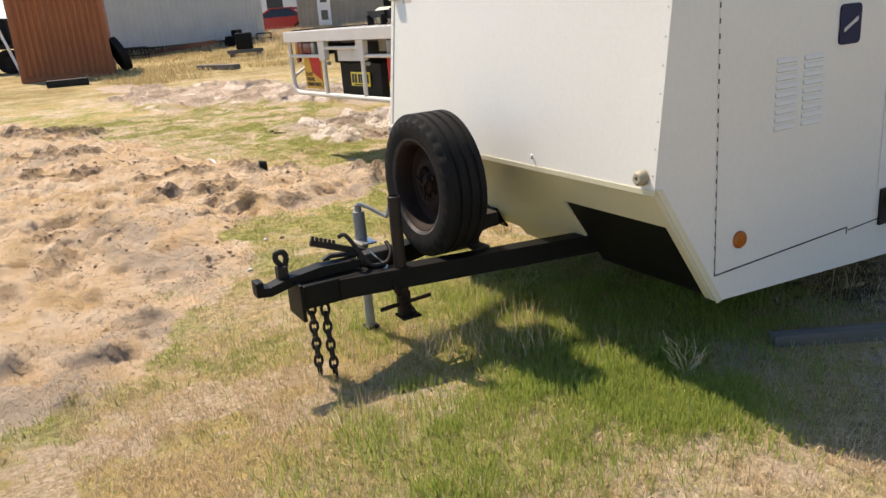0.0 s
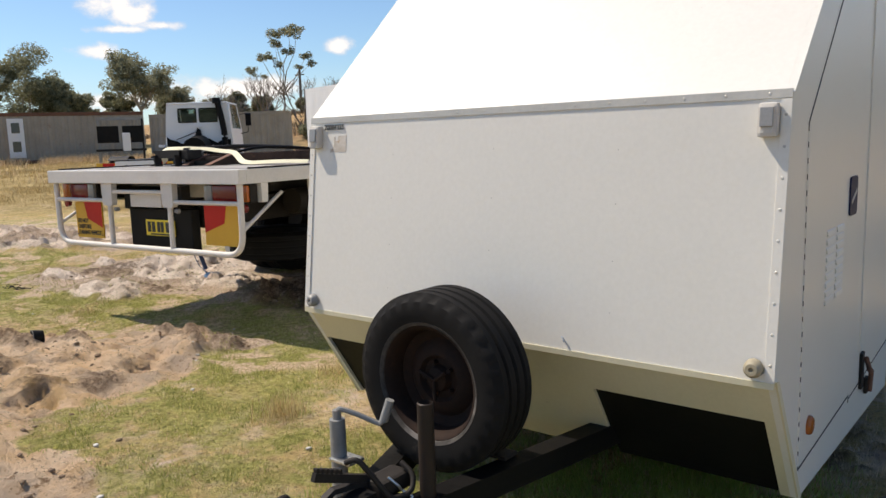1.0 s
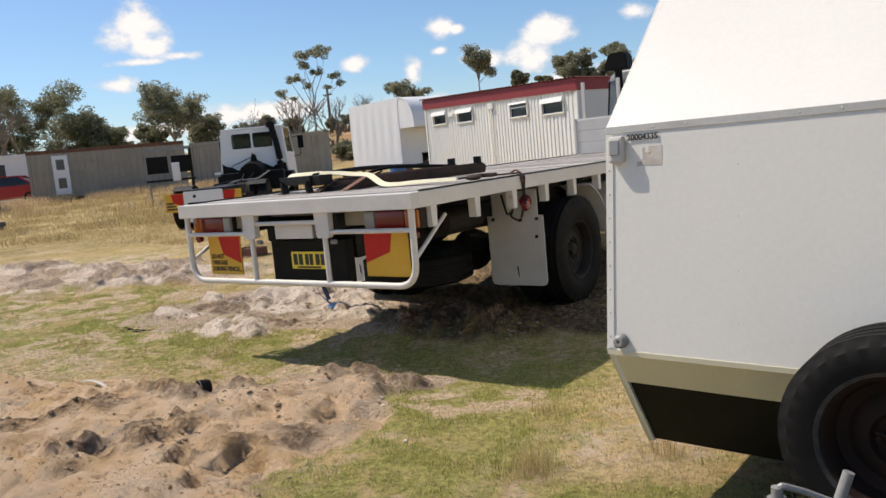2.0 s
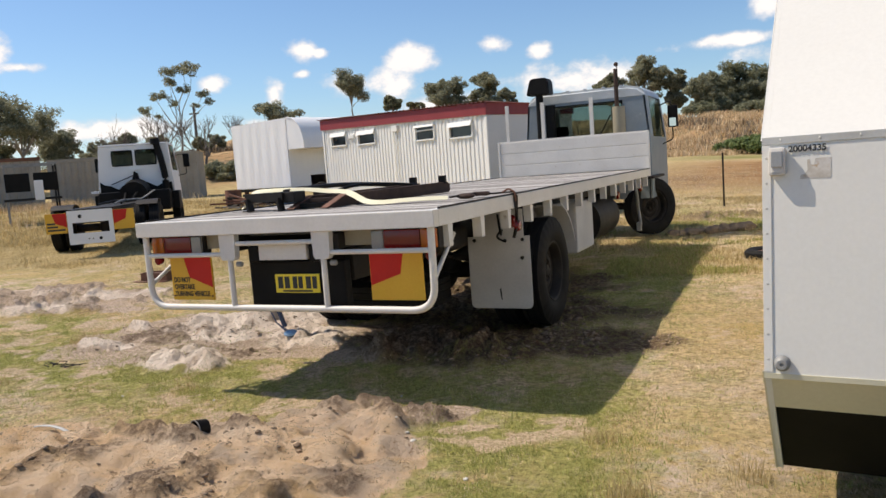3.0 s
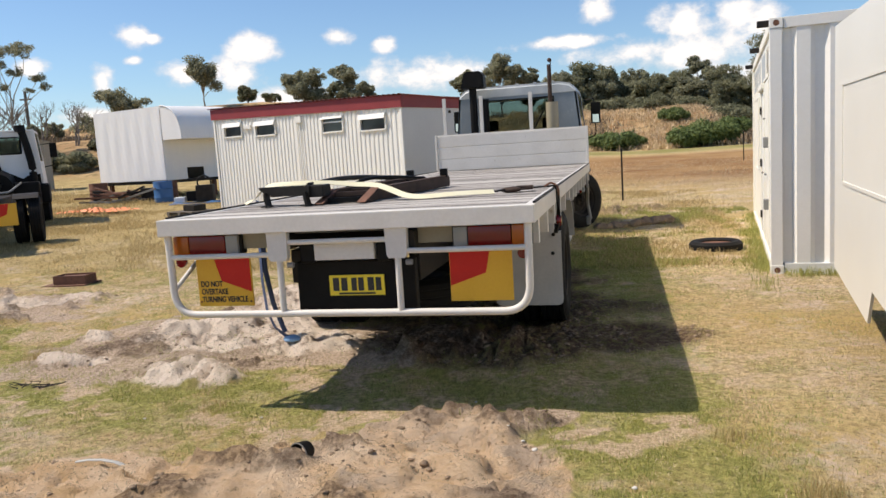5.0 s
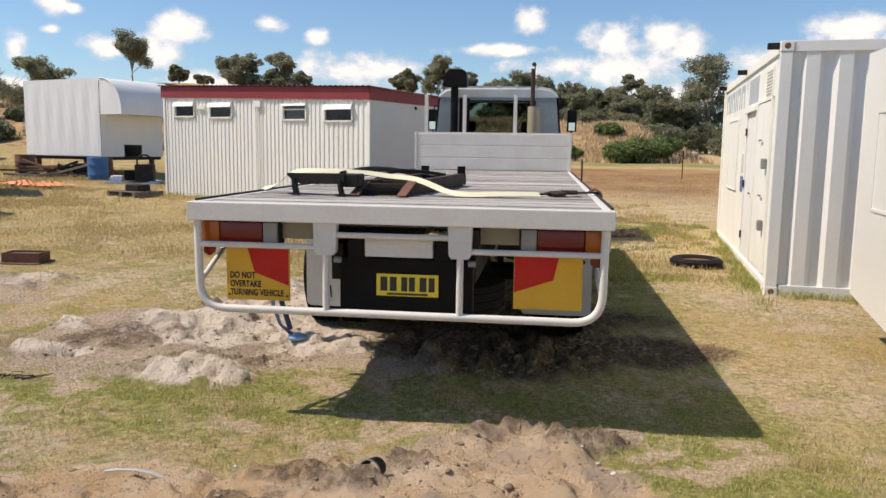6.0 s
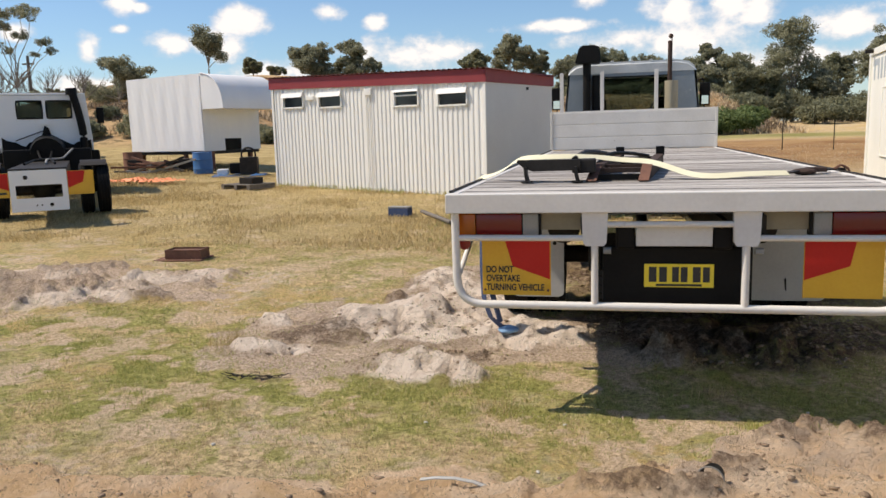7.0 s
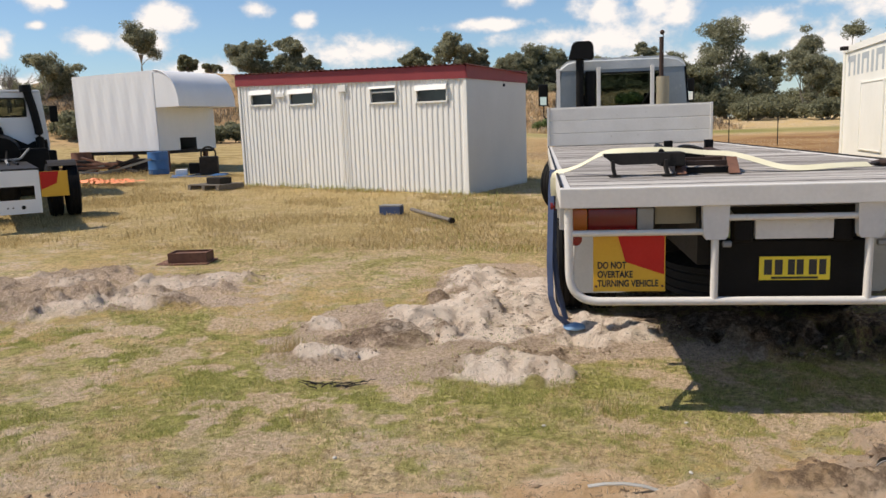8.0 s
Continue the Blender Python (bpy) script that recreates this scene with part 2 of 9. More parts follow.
DARKGLASS = surf("dark_window_glass", (0.02, 0.025, 0.027), (0.04, 0.045, 0.045), 0.08, fine=3, bump=0.0, spec=0.6)
CONTWHITE = surf("chalky_cream_container_paint", (0.76, 0.745, 0.66), (0.87, 0.855, 0.78), 0.5, coarse=1.3, fine=30, bump=0.1, stain=(0.50, 0.46, 0.36), stain_at=0.68, stain_scale=2.5, stretch=(1.5, 1.5, 0.7))
CONTGREY = surf("grey_white_container_end_paint", (0.74, 0.73, 0.69), (0.82, 0.81, 0.77), 0.5, coarse=1.3, fine=30, bump=0.1, stain=(0.42, 0.36, 0.28), stain_at=0.7, stain_scale=2.5)
LETTER = surf("faded_pale_blue_lettering", (0.36, 0.40, 0.42), (0.45, 0.48, 0.49), 0.5, bump=0.03)
NAVY = surf("navy_badge_enamel", (0.010, 0.012, 0.045), (0.016, 0.02, 0.06), 0.5, bump=0.02, spec=0.15)
SIGNBLUE = surf("blue_notice_print", (0.06, 0.10, 0.30), (0.09, 0.14, 0.36), 0.4, bump=0.03)
CANVAS = surf("off_white_van_body_sheet", (0.70, 0.71, 0.71), (0.80, 0.80, 0.79), 0.55, coarse=0.9, fine=20, bump=0.08, stain=(0.55, 0.55, 0.53), stain_at=0.66, stain_scale=1.5, stretch=(2, 2, 0.4))
CABWHITE = surf("white_cab_enamel", (0.74, 0.75, 0.75), (0.82, 0.82, 0.81), 0.35, coarse=2, fine=40, bump=0.05, stain=(0.55, 0.53, 0.50), stain_at=0.68, stain_scale=5)
ORANGE = surf("rust_orange_container_paint", (0.26, 0.075, 0.026), (0.36, 0.12, 0.04), 0.6, coarse=1.5, fine=20, bump=0.15, stain=(0.20, 0.07, 0.03), stain_at=0.64, stain_scale=3)
WAGON = surf("weathered_grey_brown_steel", (0.25, 0.22, 0.175), (0.37, 0.335, 0.275), 0.8, coarse=1.2, fine=18, bump=0.2, stain=(0.19, 0.09, 0.05), stain_at=0.62, stain_scale=2)
PALEWALL = surf("dirty_pale_steel_cladding", (0.42, 0.42, 0.39), (0.54, 0.53, 0.50), 0.7, coarse=1.2, fine=18, bump=0.15, stain=(0.33, 0.28, 0.22), stain_at=0.62, stain_scale=2)
CARRED = surf("glossy_red_car_paint", (0.34, 0.02, 0.025), (0.42, 0.03, 0.03), 0.2, bump=0.0)
DRUMBLUE = surf("blue_drum_paint", (0.03, 0.11, 0.28), (0.05, 0.16, 0.36), 0.45, coarse=4, fine=40, stain=(0.14, 0.08, 0.06), stain_at=0.66, stain_scale=6)
MESHORANGE = surf("orange_safety_mesh", (0.75, 0.20, 0.07), (0.85, 0.32, 0.15), 0.7, coarse=5, fine=60, bump=0.3)
TIMBER = surf("grey_weathered_timber", (0.095, 0.085, 0.07), (0.19, 0.165, 0.14), 0.85, coarse=3, fine=30, bump=0.4, stretch=(1, 6, 6))
BARK = surf("pale_gum_bark", (0.22, 0.19, 0.15), (0.40, 0.36, 0.30), 0.85, coarse=2, fine=14, bump=0.4, stretch=(2, 2, 0.5))
STONE = surf("white_pebble", (0.48, 0.45, 0.40), (0.62, 0.59, 0.54), 0.8, bump=0.2)
SOIL = surf("dark_turned_soil", (0.17, 0.12, 0.082), (0.36, 0.265, 0.18), 0.95, coarse=12, fine=90, bump=0.8, depth=0.01, spec=0.1)
DUSTSTEEL = surf("dust_grey_steel", (0.13, 0.12, 0.105), (0.24, 0.225, 0.20), 0.8, coarse=5, fine=60, bump=0.2, stain=(0.06, 0.05, 0.045), stain_at=0.64, stain_scale=7)
CHROME = surf("worn_zinc_plate", (0.50, 0.50, 0.48), (0.66, 0.66, 0.64), 0.3, metal=0.9, fine=80, stain=(0.25, 0.18, 0.12), stain_at=0.66, stain_scale=14)


def leaf_material(name, a, b, through_light=0.25):
    m = bpy.data.materials.new(name)
    m.use_nodes = True
    nt = m.node_tree
    N, L = nt.nodes.new, nt.links.new
    p, out = nt.nodes["Principled BSDF"], nt.nodes["Material Output"]
    geo = N("ShaderNodeNewGeometry")
    mix = N("ShaderNodeMix")
    mix.data_type = "RGBA"
    mix.inputs["A"].default_value, mix.inputs["B"].default_value = (*a, 1), (*b, 1)
    L(geo.outputs["Random Per Island"], mix.inputs["Factor"])
    L(mix.outputs["Result"], p.inputs["Base Color"])
    p.inputs["Roughness"].default_value = 0.65
    p.inputs["Specular IOR Level"].default_value = 0.25
    tr, sh = N("ShaderNodeBsdfTranslucent"), N("ShaderNodeMixShader")
    L(mix.outputs["Result"], tr.inputs["Color"])
    sh.inputs[0].default_value = through_light
    L(p.outputs[0], sh.inputs[1])
    L(tr.outputs[0], sh.inputs[2])
    L(sh.outputs[0], out.inputs["Surface"])
    return m


LITTER = leaf_material("brown_dead_roots_and_stalks", (0.10, 0.07, 0.045), (0.42, 0.33, 0.22), 0.1)
GUMLEAF = leaf_material("grey_green_gum_leaves", (0.19, 0.195, 0.12), (0.39, 0.385, 0.26), 0.5)
DEADWOOD = surf("grey_brown_dead_wood", (0.12, 0.10, 0.085), (0.24, 0.21, 0.18), 0.9, coarse=2, fine=14, bump=0.3)
DARKLEAF = leaf_material("dark_green_leaves", (0.16, 0.165, 0.095), (0.34, 0.34, 0.215), 0.5)
BUSHLEAF = leaf_material("fresh_green_bush_leaves", (0.10, 0.15, 0.05), (0.23, 0.28, 0.105), 0.35)
GREENBLADE = leaf_material("green_grass_blades", (0.22, 0.24, 0.06), (0.55, 0.53, 0.19), 0.42)
LUSHBLADE = leaf_material("lush_green_grass_blades", (0.21, 0.29, 0.05), (0.46, 0.50, 0.13), 0.5)
GOLDBLADE = leaf_material("golden_brown_dry_grass_blades", (0.33, 0.24, 0.095), (0.68, 0.54, 0.285), 0.35)
DRYBLADE = leaf_material("dry_straw_grass_blades", (0.43, 0.30, 0.15), (0.85, 0.68, 0.45), 0.3)


# ---- building helpers ----
def thing(name, label, category, m=None, group="", kind=""):
    ob = new(name)
    ob.empty_display_size = 0.2
    if m is not None:
        ob.matrix_basis = m
    return tagged(ob, label, category, group, kind)


def mesh_of(bm, name, material, smooth=None):
    bmesh.ops.recalc_face_normals(bm, faces=bm.faces)
    me = bpy.data.meshes.new(name)
    bm.to_mesh(me)
    bm.free()
    me.materials.append(material)
    if smooth is not None:
        for p in me.polygons:
            p.use_smooth = True
        me.set_sharp_from_angle(angle=radians(smooth))
    return me


def part(name, bm, material, parent, label="", smooth=None):
    ob = new(name, mesh_of(bm, name, material, smooth))
    ob.parent = parent
    return tagged(ob, label)


def box(bm, x0, x1, y0, y1, z0, z1, bevel=0.0, m=None):
    r = bmesh.ops.create_cube(bm, size=1.0)
    vs = r["verts"]
    for v in vs:
        v.co = Vector(((x0 + x1) / 2 + v.co.x * (x1 - x0), (y0 + y1) / 2 + v.co.y * (y1 - y0), (z0 + z1) / 2 + v.co.z * (z1 - z0)))
    if bevel:
        es = {e for v in vs for e in v.link_edges}
        out = bmesh.ops.bevel(bm, geom=list(es), offset=bevel, segments=2, affect="EDGES", profile=0.6)
        vs = list({v for f in out["faces"] for v in f.verts} | {v for v in vs if v.is_valid})
    if m is not None:
        bmesh.ops.transform(bm, matrix=m, verts=vs)
    return vs


def cyl(bm, p0, p1, r0, r1=None, seg=16, caps=True):
    p0, p1 = Vector(p0), Vector(p1)
    d = p1 - p0
    q = d.to_track_quat("Z", "Y").to_matrix().to_4x4()
    m = Matrix.Translation((p0 + p1) / 2) @ q
    return bmesh.ops.create_cone(bm, cap_ends=caps, segments=seg, radius1=r0, radius2=r0 if r1 is None else r1, depth=d.length, matrix=m)["verts"]


def sweep(bm, pts, section, closed=False, up=Vector((0, 0, 1)), caps=True):
    """A section of (u, v) points carried along a line of points."""
    pts = [Vector(p) for p in pts]
    rings, n = [], len(pts)
    for i, p in enumerate(pts):
        if closed:
            t = pts[(i + 1) % n] - pts[i - 1]
        else:
            t = pts[min(i + 1, n - 1)] - pts[max(i - 1, 0)]
        t.normalize()
        side = t.cross(up)
        if side.length < 1e-4:
            side = t.cross(Vector((1, 0, 0)))
        side.normalize()
        nrm = side.cross(t)
        rings.append([bm.verts.new(p + side * u + nrm * v) for u, v in section])
    k = len(section)
    for i in range(n if closed else n - 1):
        a, b = rings[i], rings[(i + 1) % n]
        for j in range(k):
            bm.faces.new((a[j], a[(j + 1) % k], b[(j + 1) % k], b[j]))
    if caps and not closed:
        bm.faces.new(rings[0])
        bm.faces.new(list(reversed(rings[-1])))


def ring(r, seg=8):
    return [(r * math.cos(2 * math.pi * i / seg), r * math.sin(2 * math.pi * i / seg)) for i in range(seg)]


def tube(bm, pts, r, seg=8, closed=False, up=Vector((0, 0, 1))):
    sweep(bm, pts, ring(r, seg), closed, up)


def bend(points, radius, steps=5):
    """A polyline with its inner corners rounded."""
    pts = [Vector(p) for p in points]
    out = [pts[0]]
    for a, b, c in zip(pts, pts[1:], pts[2:]):
        d0, d1 = (a - b).normalized(), (c - b).normalized()
        s, e = b + d0 * radius, b + d1 * radius
        for i in range(steps + 1):
            k = i / steps
            out.append((1 - k) ** 2 * s + 2 * k * (1 - k) * b + k * k * e)
    out.append(pts[-1])
    return out


def prism(bm, outline, lift):
    """A flat outline of 3D points, given thickness along the vector lift."""
    vs = [bm.verts.new(Vector(p)) for p in outline]
    f = bm.faces.new(vs)
    r = bmesh.ops.extrude_face_region(bm, geom=[f])
    bmesh.ops.translate(bm, verts=[g for g in r["geom"] if isinstance(g, bmesh.types.BMVert)], vec=Vector(lift))


def lathe(bm, profile, seg=40, axis="x"):
    """A profile of (distance along the axis, radius), turned round the axis."""
    rings = []
    for a, r in profile:
        row = []
        for i in range(seg):
            t = 2 * math.pi * i / seg
            c, s = r * math.cos(t), r * math.sin(t)
            row.append(bm.verts.new((a, c, s) if axis == "x" else (c, a, s) if axis == "y" else (c, s, a)))
        rings.append(row)
    for ra, rb in zip(rings, rings[1:]):
        for i in range(seg):
            j = (i + 1) % seg
            bm.faces.new((ra[i], ra[j], rb[j], rb[i]))
    return rings


def letters(body, size, material, parent, m, name="lettering", spacing=1.0):
    cu = bpy.data.curves.new(name, "FONT")
    cu.body, cu.size, cu.extrude, cu.space_character = body, size, 0.0008, spacing
    cu.offset = size * 0.025
    tmp = bpy.data.objects.new("tmp_text", cu)
    scene.collection.objects.link(tmp)
    bpy.context.view_layer.update()
    me = bpy.data.meshes.new_from_object(tmp.evaluated_get(bpy.context.evaluated_depsgraph_get()))
    bpy.data.objects.remove(tmp)
    bpy.data.curves.remove(cu)
    me.name = name
    me.materials.clear()
    me.materials.append(material)
    ob = new(name, me)
    ob.parent = parent
    ob.matrix_basis = m
    return ob


# ---- smooth lattice noise for the land ----
def lattice(x, y, scale, seed):
    x, y = np.asarray(x, float) / scale, np.asarray(y, float) / scale
    i, j = np.floor(x).astype(np.int64), np.floor(y).astype(np.int64)
    u, v = x - i, y - j
    u, v = u * u * (3 - 2 * u), v * v * (3 - 2 * v)
    def h(a, b):
        k = (a * 374761393 + b * 668265263 + seed * 974634777) & 0x7FFFFFFF
        k = ((k ^ (k >> 13)) * 1274126177) & 0x7FFFFFFF
        return ((k ^ (k >> 16)) & 0xFFFF) / 65535.0
    return (h(i, j) * (1 - u) + h(i + 1, j) * u) * (1 - v) + (h(i, j + 1) * (1 - u) + h(i + 1, j + 1) * u) * v


def fbm(x, y, scale, seed, octaves=4, gain=0.5):
    tot, amp, norm = 0.0, 1.0, 0.0
    for o in range(octaves):
        tot = tot + amp * lattice(x, y, scale / 2 ** o, seed + o * 17)
        norm += amp
        amp *= gain
    return tot / norm


def step(a, b, x):
    t = np.clip((x - a) / (b - a), 0, 1)
    return t * t * (3 - 2 * t)


def blob(x, y, cx, cy, rx, ry, turn=0.0, seed=3, rough=0.35):
    """1 at the middle of an uneven patch, 0 from its rim on."""
    c, s = math.cos(radians(turn)), math.sin(radians(turn))
    u, v = ((x - cx) * c + (y - cy) * s) / rx, (-(x - cx) * s + (y - cy) * c) / ry
    d = np.sqrt(u * u + v * v) + (fbm(x, y, 0.5, seed, 4, 0.6) - 0.5) * 2 * rough
    return np.clip(1.25 - d, 0, 1)


# pale sand heaps: middle, half-axes, turn, height
HEAPS = [(-1.50, 0.64, 0.44, 0.27, -5, 0.17), (-2.20, 1.85, 0.56, 0.42, 25, 0.18), (-1.75, 1.42, 0.40, 0.28, 0, 0.10), (-1.95, 3.25, 0.40, 0.70, 10, 0.12),
         (-1.40, 2.75, 0.36, 0.60, 0, 0.11), (-1.62, 2.15, 0.40, 0.36, 0, 0.12), (-2.99, 1.63, 0.20, 0.13, 0, 0.09), (-2.75, 0.93, 0.32, 0.16, 15, 0.06),
         (-0.90, 1.60, 0.50, 0.34, 0, 0.16), (-5.70, 2.20, 1.25, 0.50, 10, 0.08), (-5.00, 3.15, 0.70, 0.34, 15, 0.06),
         (-6.90, 2.75, 1.10, 0.55, 10, 0.09), (-4.60, 3.50, 0.35, 0.20, 0, 0.04), (-8.9, 2.4, 1.0, 0.45, 10, 0.09), (-8.2, 1.0, 0.9, 0.4, 10, 0.10), (-10.3, 2.2, 0.8, 0.35, 0, 0.10), (-7.3, 0.2, 0.8, 0.35, 10, 0.09), (-9.6, 0.6, 0.7, 0.3, 10, 0.08), (-6.3, 1.1, 0.6, 0.3, 0, 0.07)]
# trampled brown soil between the heaps: middle, half-axes, turn
TRODDEN = [(-8.6, 1.4, 2.6, 1.5, 10), (-12.0, 1.0, 1.6, 0.6, 5), (-2.15, 1.55, 1.25, 1.10, 20), (-1.65, 3.0, 0.80, 1.25, 0), (-0.5, 1.65, 1.3, 0.65, 0), (-5.8, 2.65, 1.9, 0.95, 12), (0.9, -0.15, 0.5, 0.22, 20)]
# warm yellow sand of the dug bed in front
BEDS = [(-3.3, -3.25, 2.9, 2.0, 8, 0.05), (-0.5, -2.2, 2.1, 1.40, 10, 0.06), (1.7, -3.0, 1.7, 1.10, -25, 0.03), (0.75, -0.75, 0.55, 0.75, 25, 0.03), (0.2, -1.1, 1.0, 0.45, 10, 0.07), (-6.5, -4.6, 3.5, 2.6, 0, 0.05),
        (2.2, -5.2, 3.0, 2.0, 0, 0.02), (-2.4, -1.75, 1.2, 0.7, 15, 0.05)]
# shade under the truck, painted as darker soil: middle, half-axes, turn
TRUCK_SHADE = [(0.55, 1.75, 1.05, 0.85, 0), (1.55, 1.9, 0.8, 0.55, -5), (0.5, 3.0, 1.4, 1.1, 0), (0.2, 4.4, 1.3, 1.2, 0)]
# heaps of dark turned soil, and one flat patch painting the trailer's shade
CLODS_AND_SHADE = [(-0.15, -0.98, 0.40, 0.12, 5, 0.10), (0.62, -0.12, 0.42, 0.16, 10, 0.10), (1.08, -0.16, 0.26, 0.15, 10, 0.10), (0.02, -0.76, 0.34, 0.12, 10, 0.09), (0.50, 1.45, 0.75, 0.42, 0, 0.20), (1.7, 11.8, 0.9, 0.4, 30, 0.14), (-0.45, -1.45, 0.45, 0.18, 60, 0.06), (0.35, -1.55, 0.5, 0.18, 60, 0.07), (0.95, -1.35, 0.4, 0.2, 50, 0.05),
         # first in this row: ground below the trailer, coloured darker for its shade
         (4.6, 0.1, 1.2, 0.5, -5, 0.02), (-2.9, -2.2, 0.6, 0.25, 50, 0.07), (-1.6, -2.3, 0.5, 0.2, 60, 0.06), (-5.2, -1.8, 1.0, 0.4, 30, 0.12), (-2.6, 1.35, 0.7, 0.35, 10, 0.06), (-2.2, 2.55, 0.25, 0.12, 0, 0.10), (-1.3, 1.05, 0.5, 0.2, 20, 0.05)]


def land(x, y):
    """Height of the ground without its fine lumps."""
    x, y = np.asarray(x, float), np.asarray(y, float)
    z = 0.0 + 0.016 * np.clip(-x, 0, 60) * step(0, 6, -x + 2) + 0.02 * np.clip(y - 1.5, 0, 70) * (0.45 + 0.55 * step(3.0, -3.0, x) + 0.35 * step(14, 40, y) * step(-3, 3, x))
    far = np.hypot(x, y)
    bank = step(52, 66, y + 0.12 * x + 5 * (lattice(x, y, 22, 5) - 0.5)) * (3.1 + 0.9 * (lattice(x, y, 18, 9) - 0.5)) * (0.14 * step(30, 16, x) + 0.86 * step(13, 7.5, x))
    bank = bank + 2.6 * step(40, 54, y - 0.1 * x) * step(-20, -34, x) * step(-70, -45, x)
    z = z + bank + (fbm(x, y, 9, 21, 3) - 0.5) * 0.12 * step(6, 25, far)
    return z


def lumps(x, y):
    """Heaps, ruts and tufts that stand on the land, with the share of pale sand, warm sand, and dark soil, the last
    also holding shade painted under truck and trailer.
    """
    x, y = np.asarray(x, float), np.asarray(y, float)
    z = (fbm(x, y, 0.9, 31, 4, 0.55) - 0.5) * 0.05 + (fbm(x, y, 0.26, 37, 3, 0.6) - 0.5) * 0.030
    pale, warm, dark = np.zeros_like(z), np.zeros_like(z), np.zeros_like(z)
    crumb = fbm(x, y, 0.30, 77, 4, 0.65)
    ridge = 1 - np.abs(fbm(x, y, 0.55, 131, 4, 0.6) - 0.5) * 4.5
    broken = step(0.38, 0.56, fbm(x, y, 0.42, 141, 4, 0.6))
    for k, (cx, cy, rx, ry, tn, h) in enumerate(HEAPS):
        b = blob(x, y, cx, cy, 1.1 * rx, 1.1 * ry, tn, 40 + k, 0.36)
        z = z + 0.80 * h * step(0.0, 1.1, b) * (0.45 + 0.9 * crumb)
        core = step(0.45, 0.75, b) * (1.0 if cx > -4 else 0.35)
        pale = np.maximum(pale, (1.0 if cx > -4 else 0.5) * step(0.12, 0.55, b) * np.maximum(core * 0.85, broken))
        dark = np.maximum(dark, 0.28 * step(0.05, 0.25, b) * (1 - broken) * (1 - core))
    for k, (cx, cy, rx, ry, tn, h) in enumerate(BEDS):
        b = blob(x, y, cx, cy, rx, ry, tn, 60 + k, 0.34)
        z = z + h * step(0, 0.5, b) * 0.8
        warm = np.maximum(warm, step(0.10, 0.32, b))
    for k, (cx, cy, rx, ry, tn, h) in enumerate(CLODS_AND_SHADE):
        b = blob(x, y, cx, cy, rx, ry, tn, 80 + k, 0.75)
        jag = fbm(x, y, 0.17, 211 + k, 4, 0.75)
        z = z + 0.62 * h * step(0.1, 0.8, b) * (0.25 + 1.15 * step(0.38, 0.66, jag))
        dark = np.maximum(dark, 0.8 * step(0.15, 0.45, b) * step(0.38, 0.58, jag))
    # the truck's shade goes into the dark share as colour
    for k, (cx, cy, rx, ry, tn) in enumerate(TRUCK_SHADE):
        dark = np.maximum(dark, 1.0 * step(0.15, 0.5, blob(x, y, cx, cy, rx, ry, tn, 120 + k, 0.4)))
    # dents in the pale heaps, with a darker colour in their deepest parts
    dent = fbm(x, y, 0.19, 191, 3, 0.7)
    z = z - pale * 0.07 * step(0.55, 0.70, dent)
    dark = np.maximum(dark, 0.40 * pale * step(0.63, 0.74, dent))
    brown = np.zeros_like(z)
    for k, (cx, cy, rx, ry, tn) in enumerate(TRODDEN):
        brown = np.maximum(brown, step(0.15, 0.45, blob(x, y, cx, cy, rx, ry, tn, 100 + k, 0.45)))
    z = z + brown * (0.05 * (fbm(x, y, 0.22, 181, 4, 0.7) - 0.5) + 0.015)
    lump = fbm(x, y, 0.33, 183, 4, 0.7) * step(-3.5, -4.5, x)
    z = z + brown * 0.07 * step(0.54, 0.66, lump)
    dark = np.maximum(dark, 0.5 * brown * step(0.58, 0.68, lump))
    loose = np.maximum(np.maximum(0.75 * pale, warm), 0.6 * dark)
    # trodden, broken sand
    rough = 0.5 + 1.0 * step(0.40, 0.62, fbm(x, y, 1.1, 161, 3))
    z = z + loose * rough * ((fbm(x, y, 0.30, 91, 4, 0.75) - 0.5) * 0.11 + 0.025 * np.clip(ridge, 0, 1)) - loose * rough * 0.05 * step(0.55, 0.75, lattice(x, y, 0.15, 12)) + loose * 0.03 * step(0.62, 0.8, lattice(x, y, 0.11, 19))
    z = z + loose * 0.06 * (fbm(x, y, 0.14, 171, 3, 0.8) - 0.5) - loose * 0.05 * step(0.70, 0.85, lattice(x, y, 0.085, 29)) * step(0.5, 0.6, lattice(x, y, 0.6, 33))
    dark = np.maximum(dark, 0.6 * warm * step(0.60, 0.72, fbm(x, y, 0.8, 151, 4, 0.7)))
    return z, pale, warm, dark, brown


def ground_height(x, y):
    return float(land(x, y) + lumps(x, y)[0])


class Survey:
    """Lumps and sand shares of the near yard, worked out once on a grid."""
    x0, y0, cell, nx, ny = -14.2, -4.2, 0.045, 472, 480
    gx, gy = np.meshgrid(x0 + cell * np.arange(nx), y0 + cell * np.arange(ny))
    layers = None

    @classmethod
    def sample(cls, x, y):
        if cls.layers is None:
            cls.layers = lumps(cls.gx, cls.gy)
        u, v = np.clip((x - cls.x0) / cls.cell, 0, cls.nx - 1.001), np.clip((y - cls.y0) / cls.cell, 0, cls.ny - 1.001)
        i, j = u.astype(int), v.astype(int)
        fu, fv = u - i, v - j
        return [(a[j, i] * (1 - fu) + a[j, i + 1] * fu) * (1 - fv) + (a[j + 1, i] * (1 - fu) + a[j + 1, i + 1] * fu) * fv for a in cls.layers]


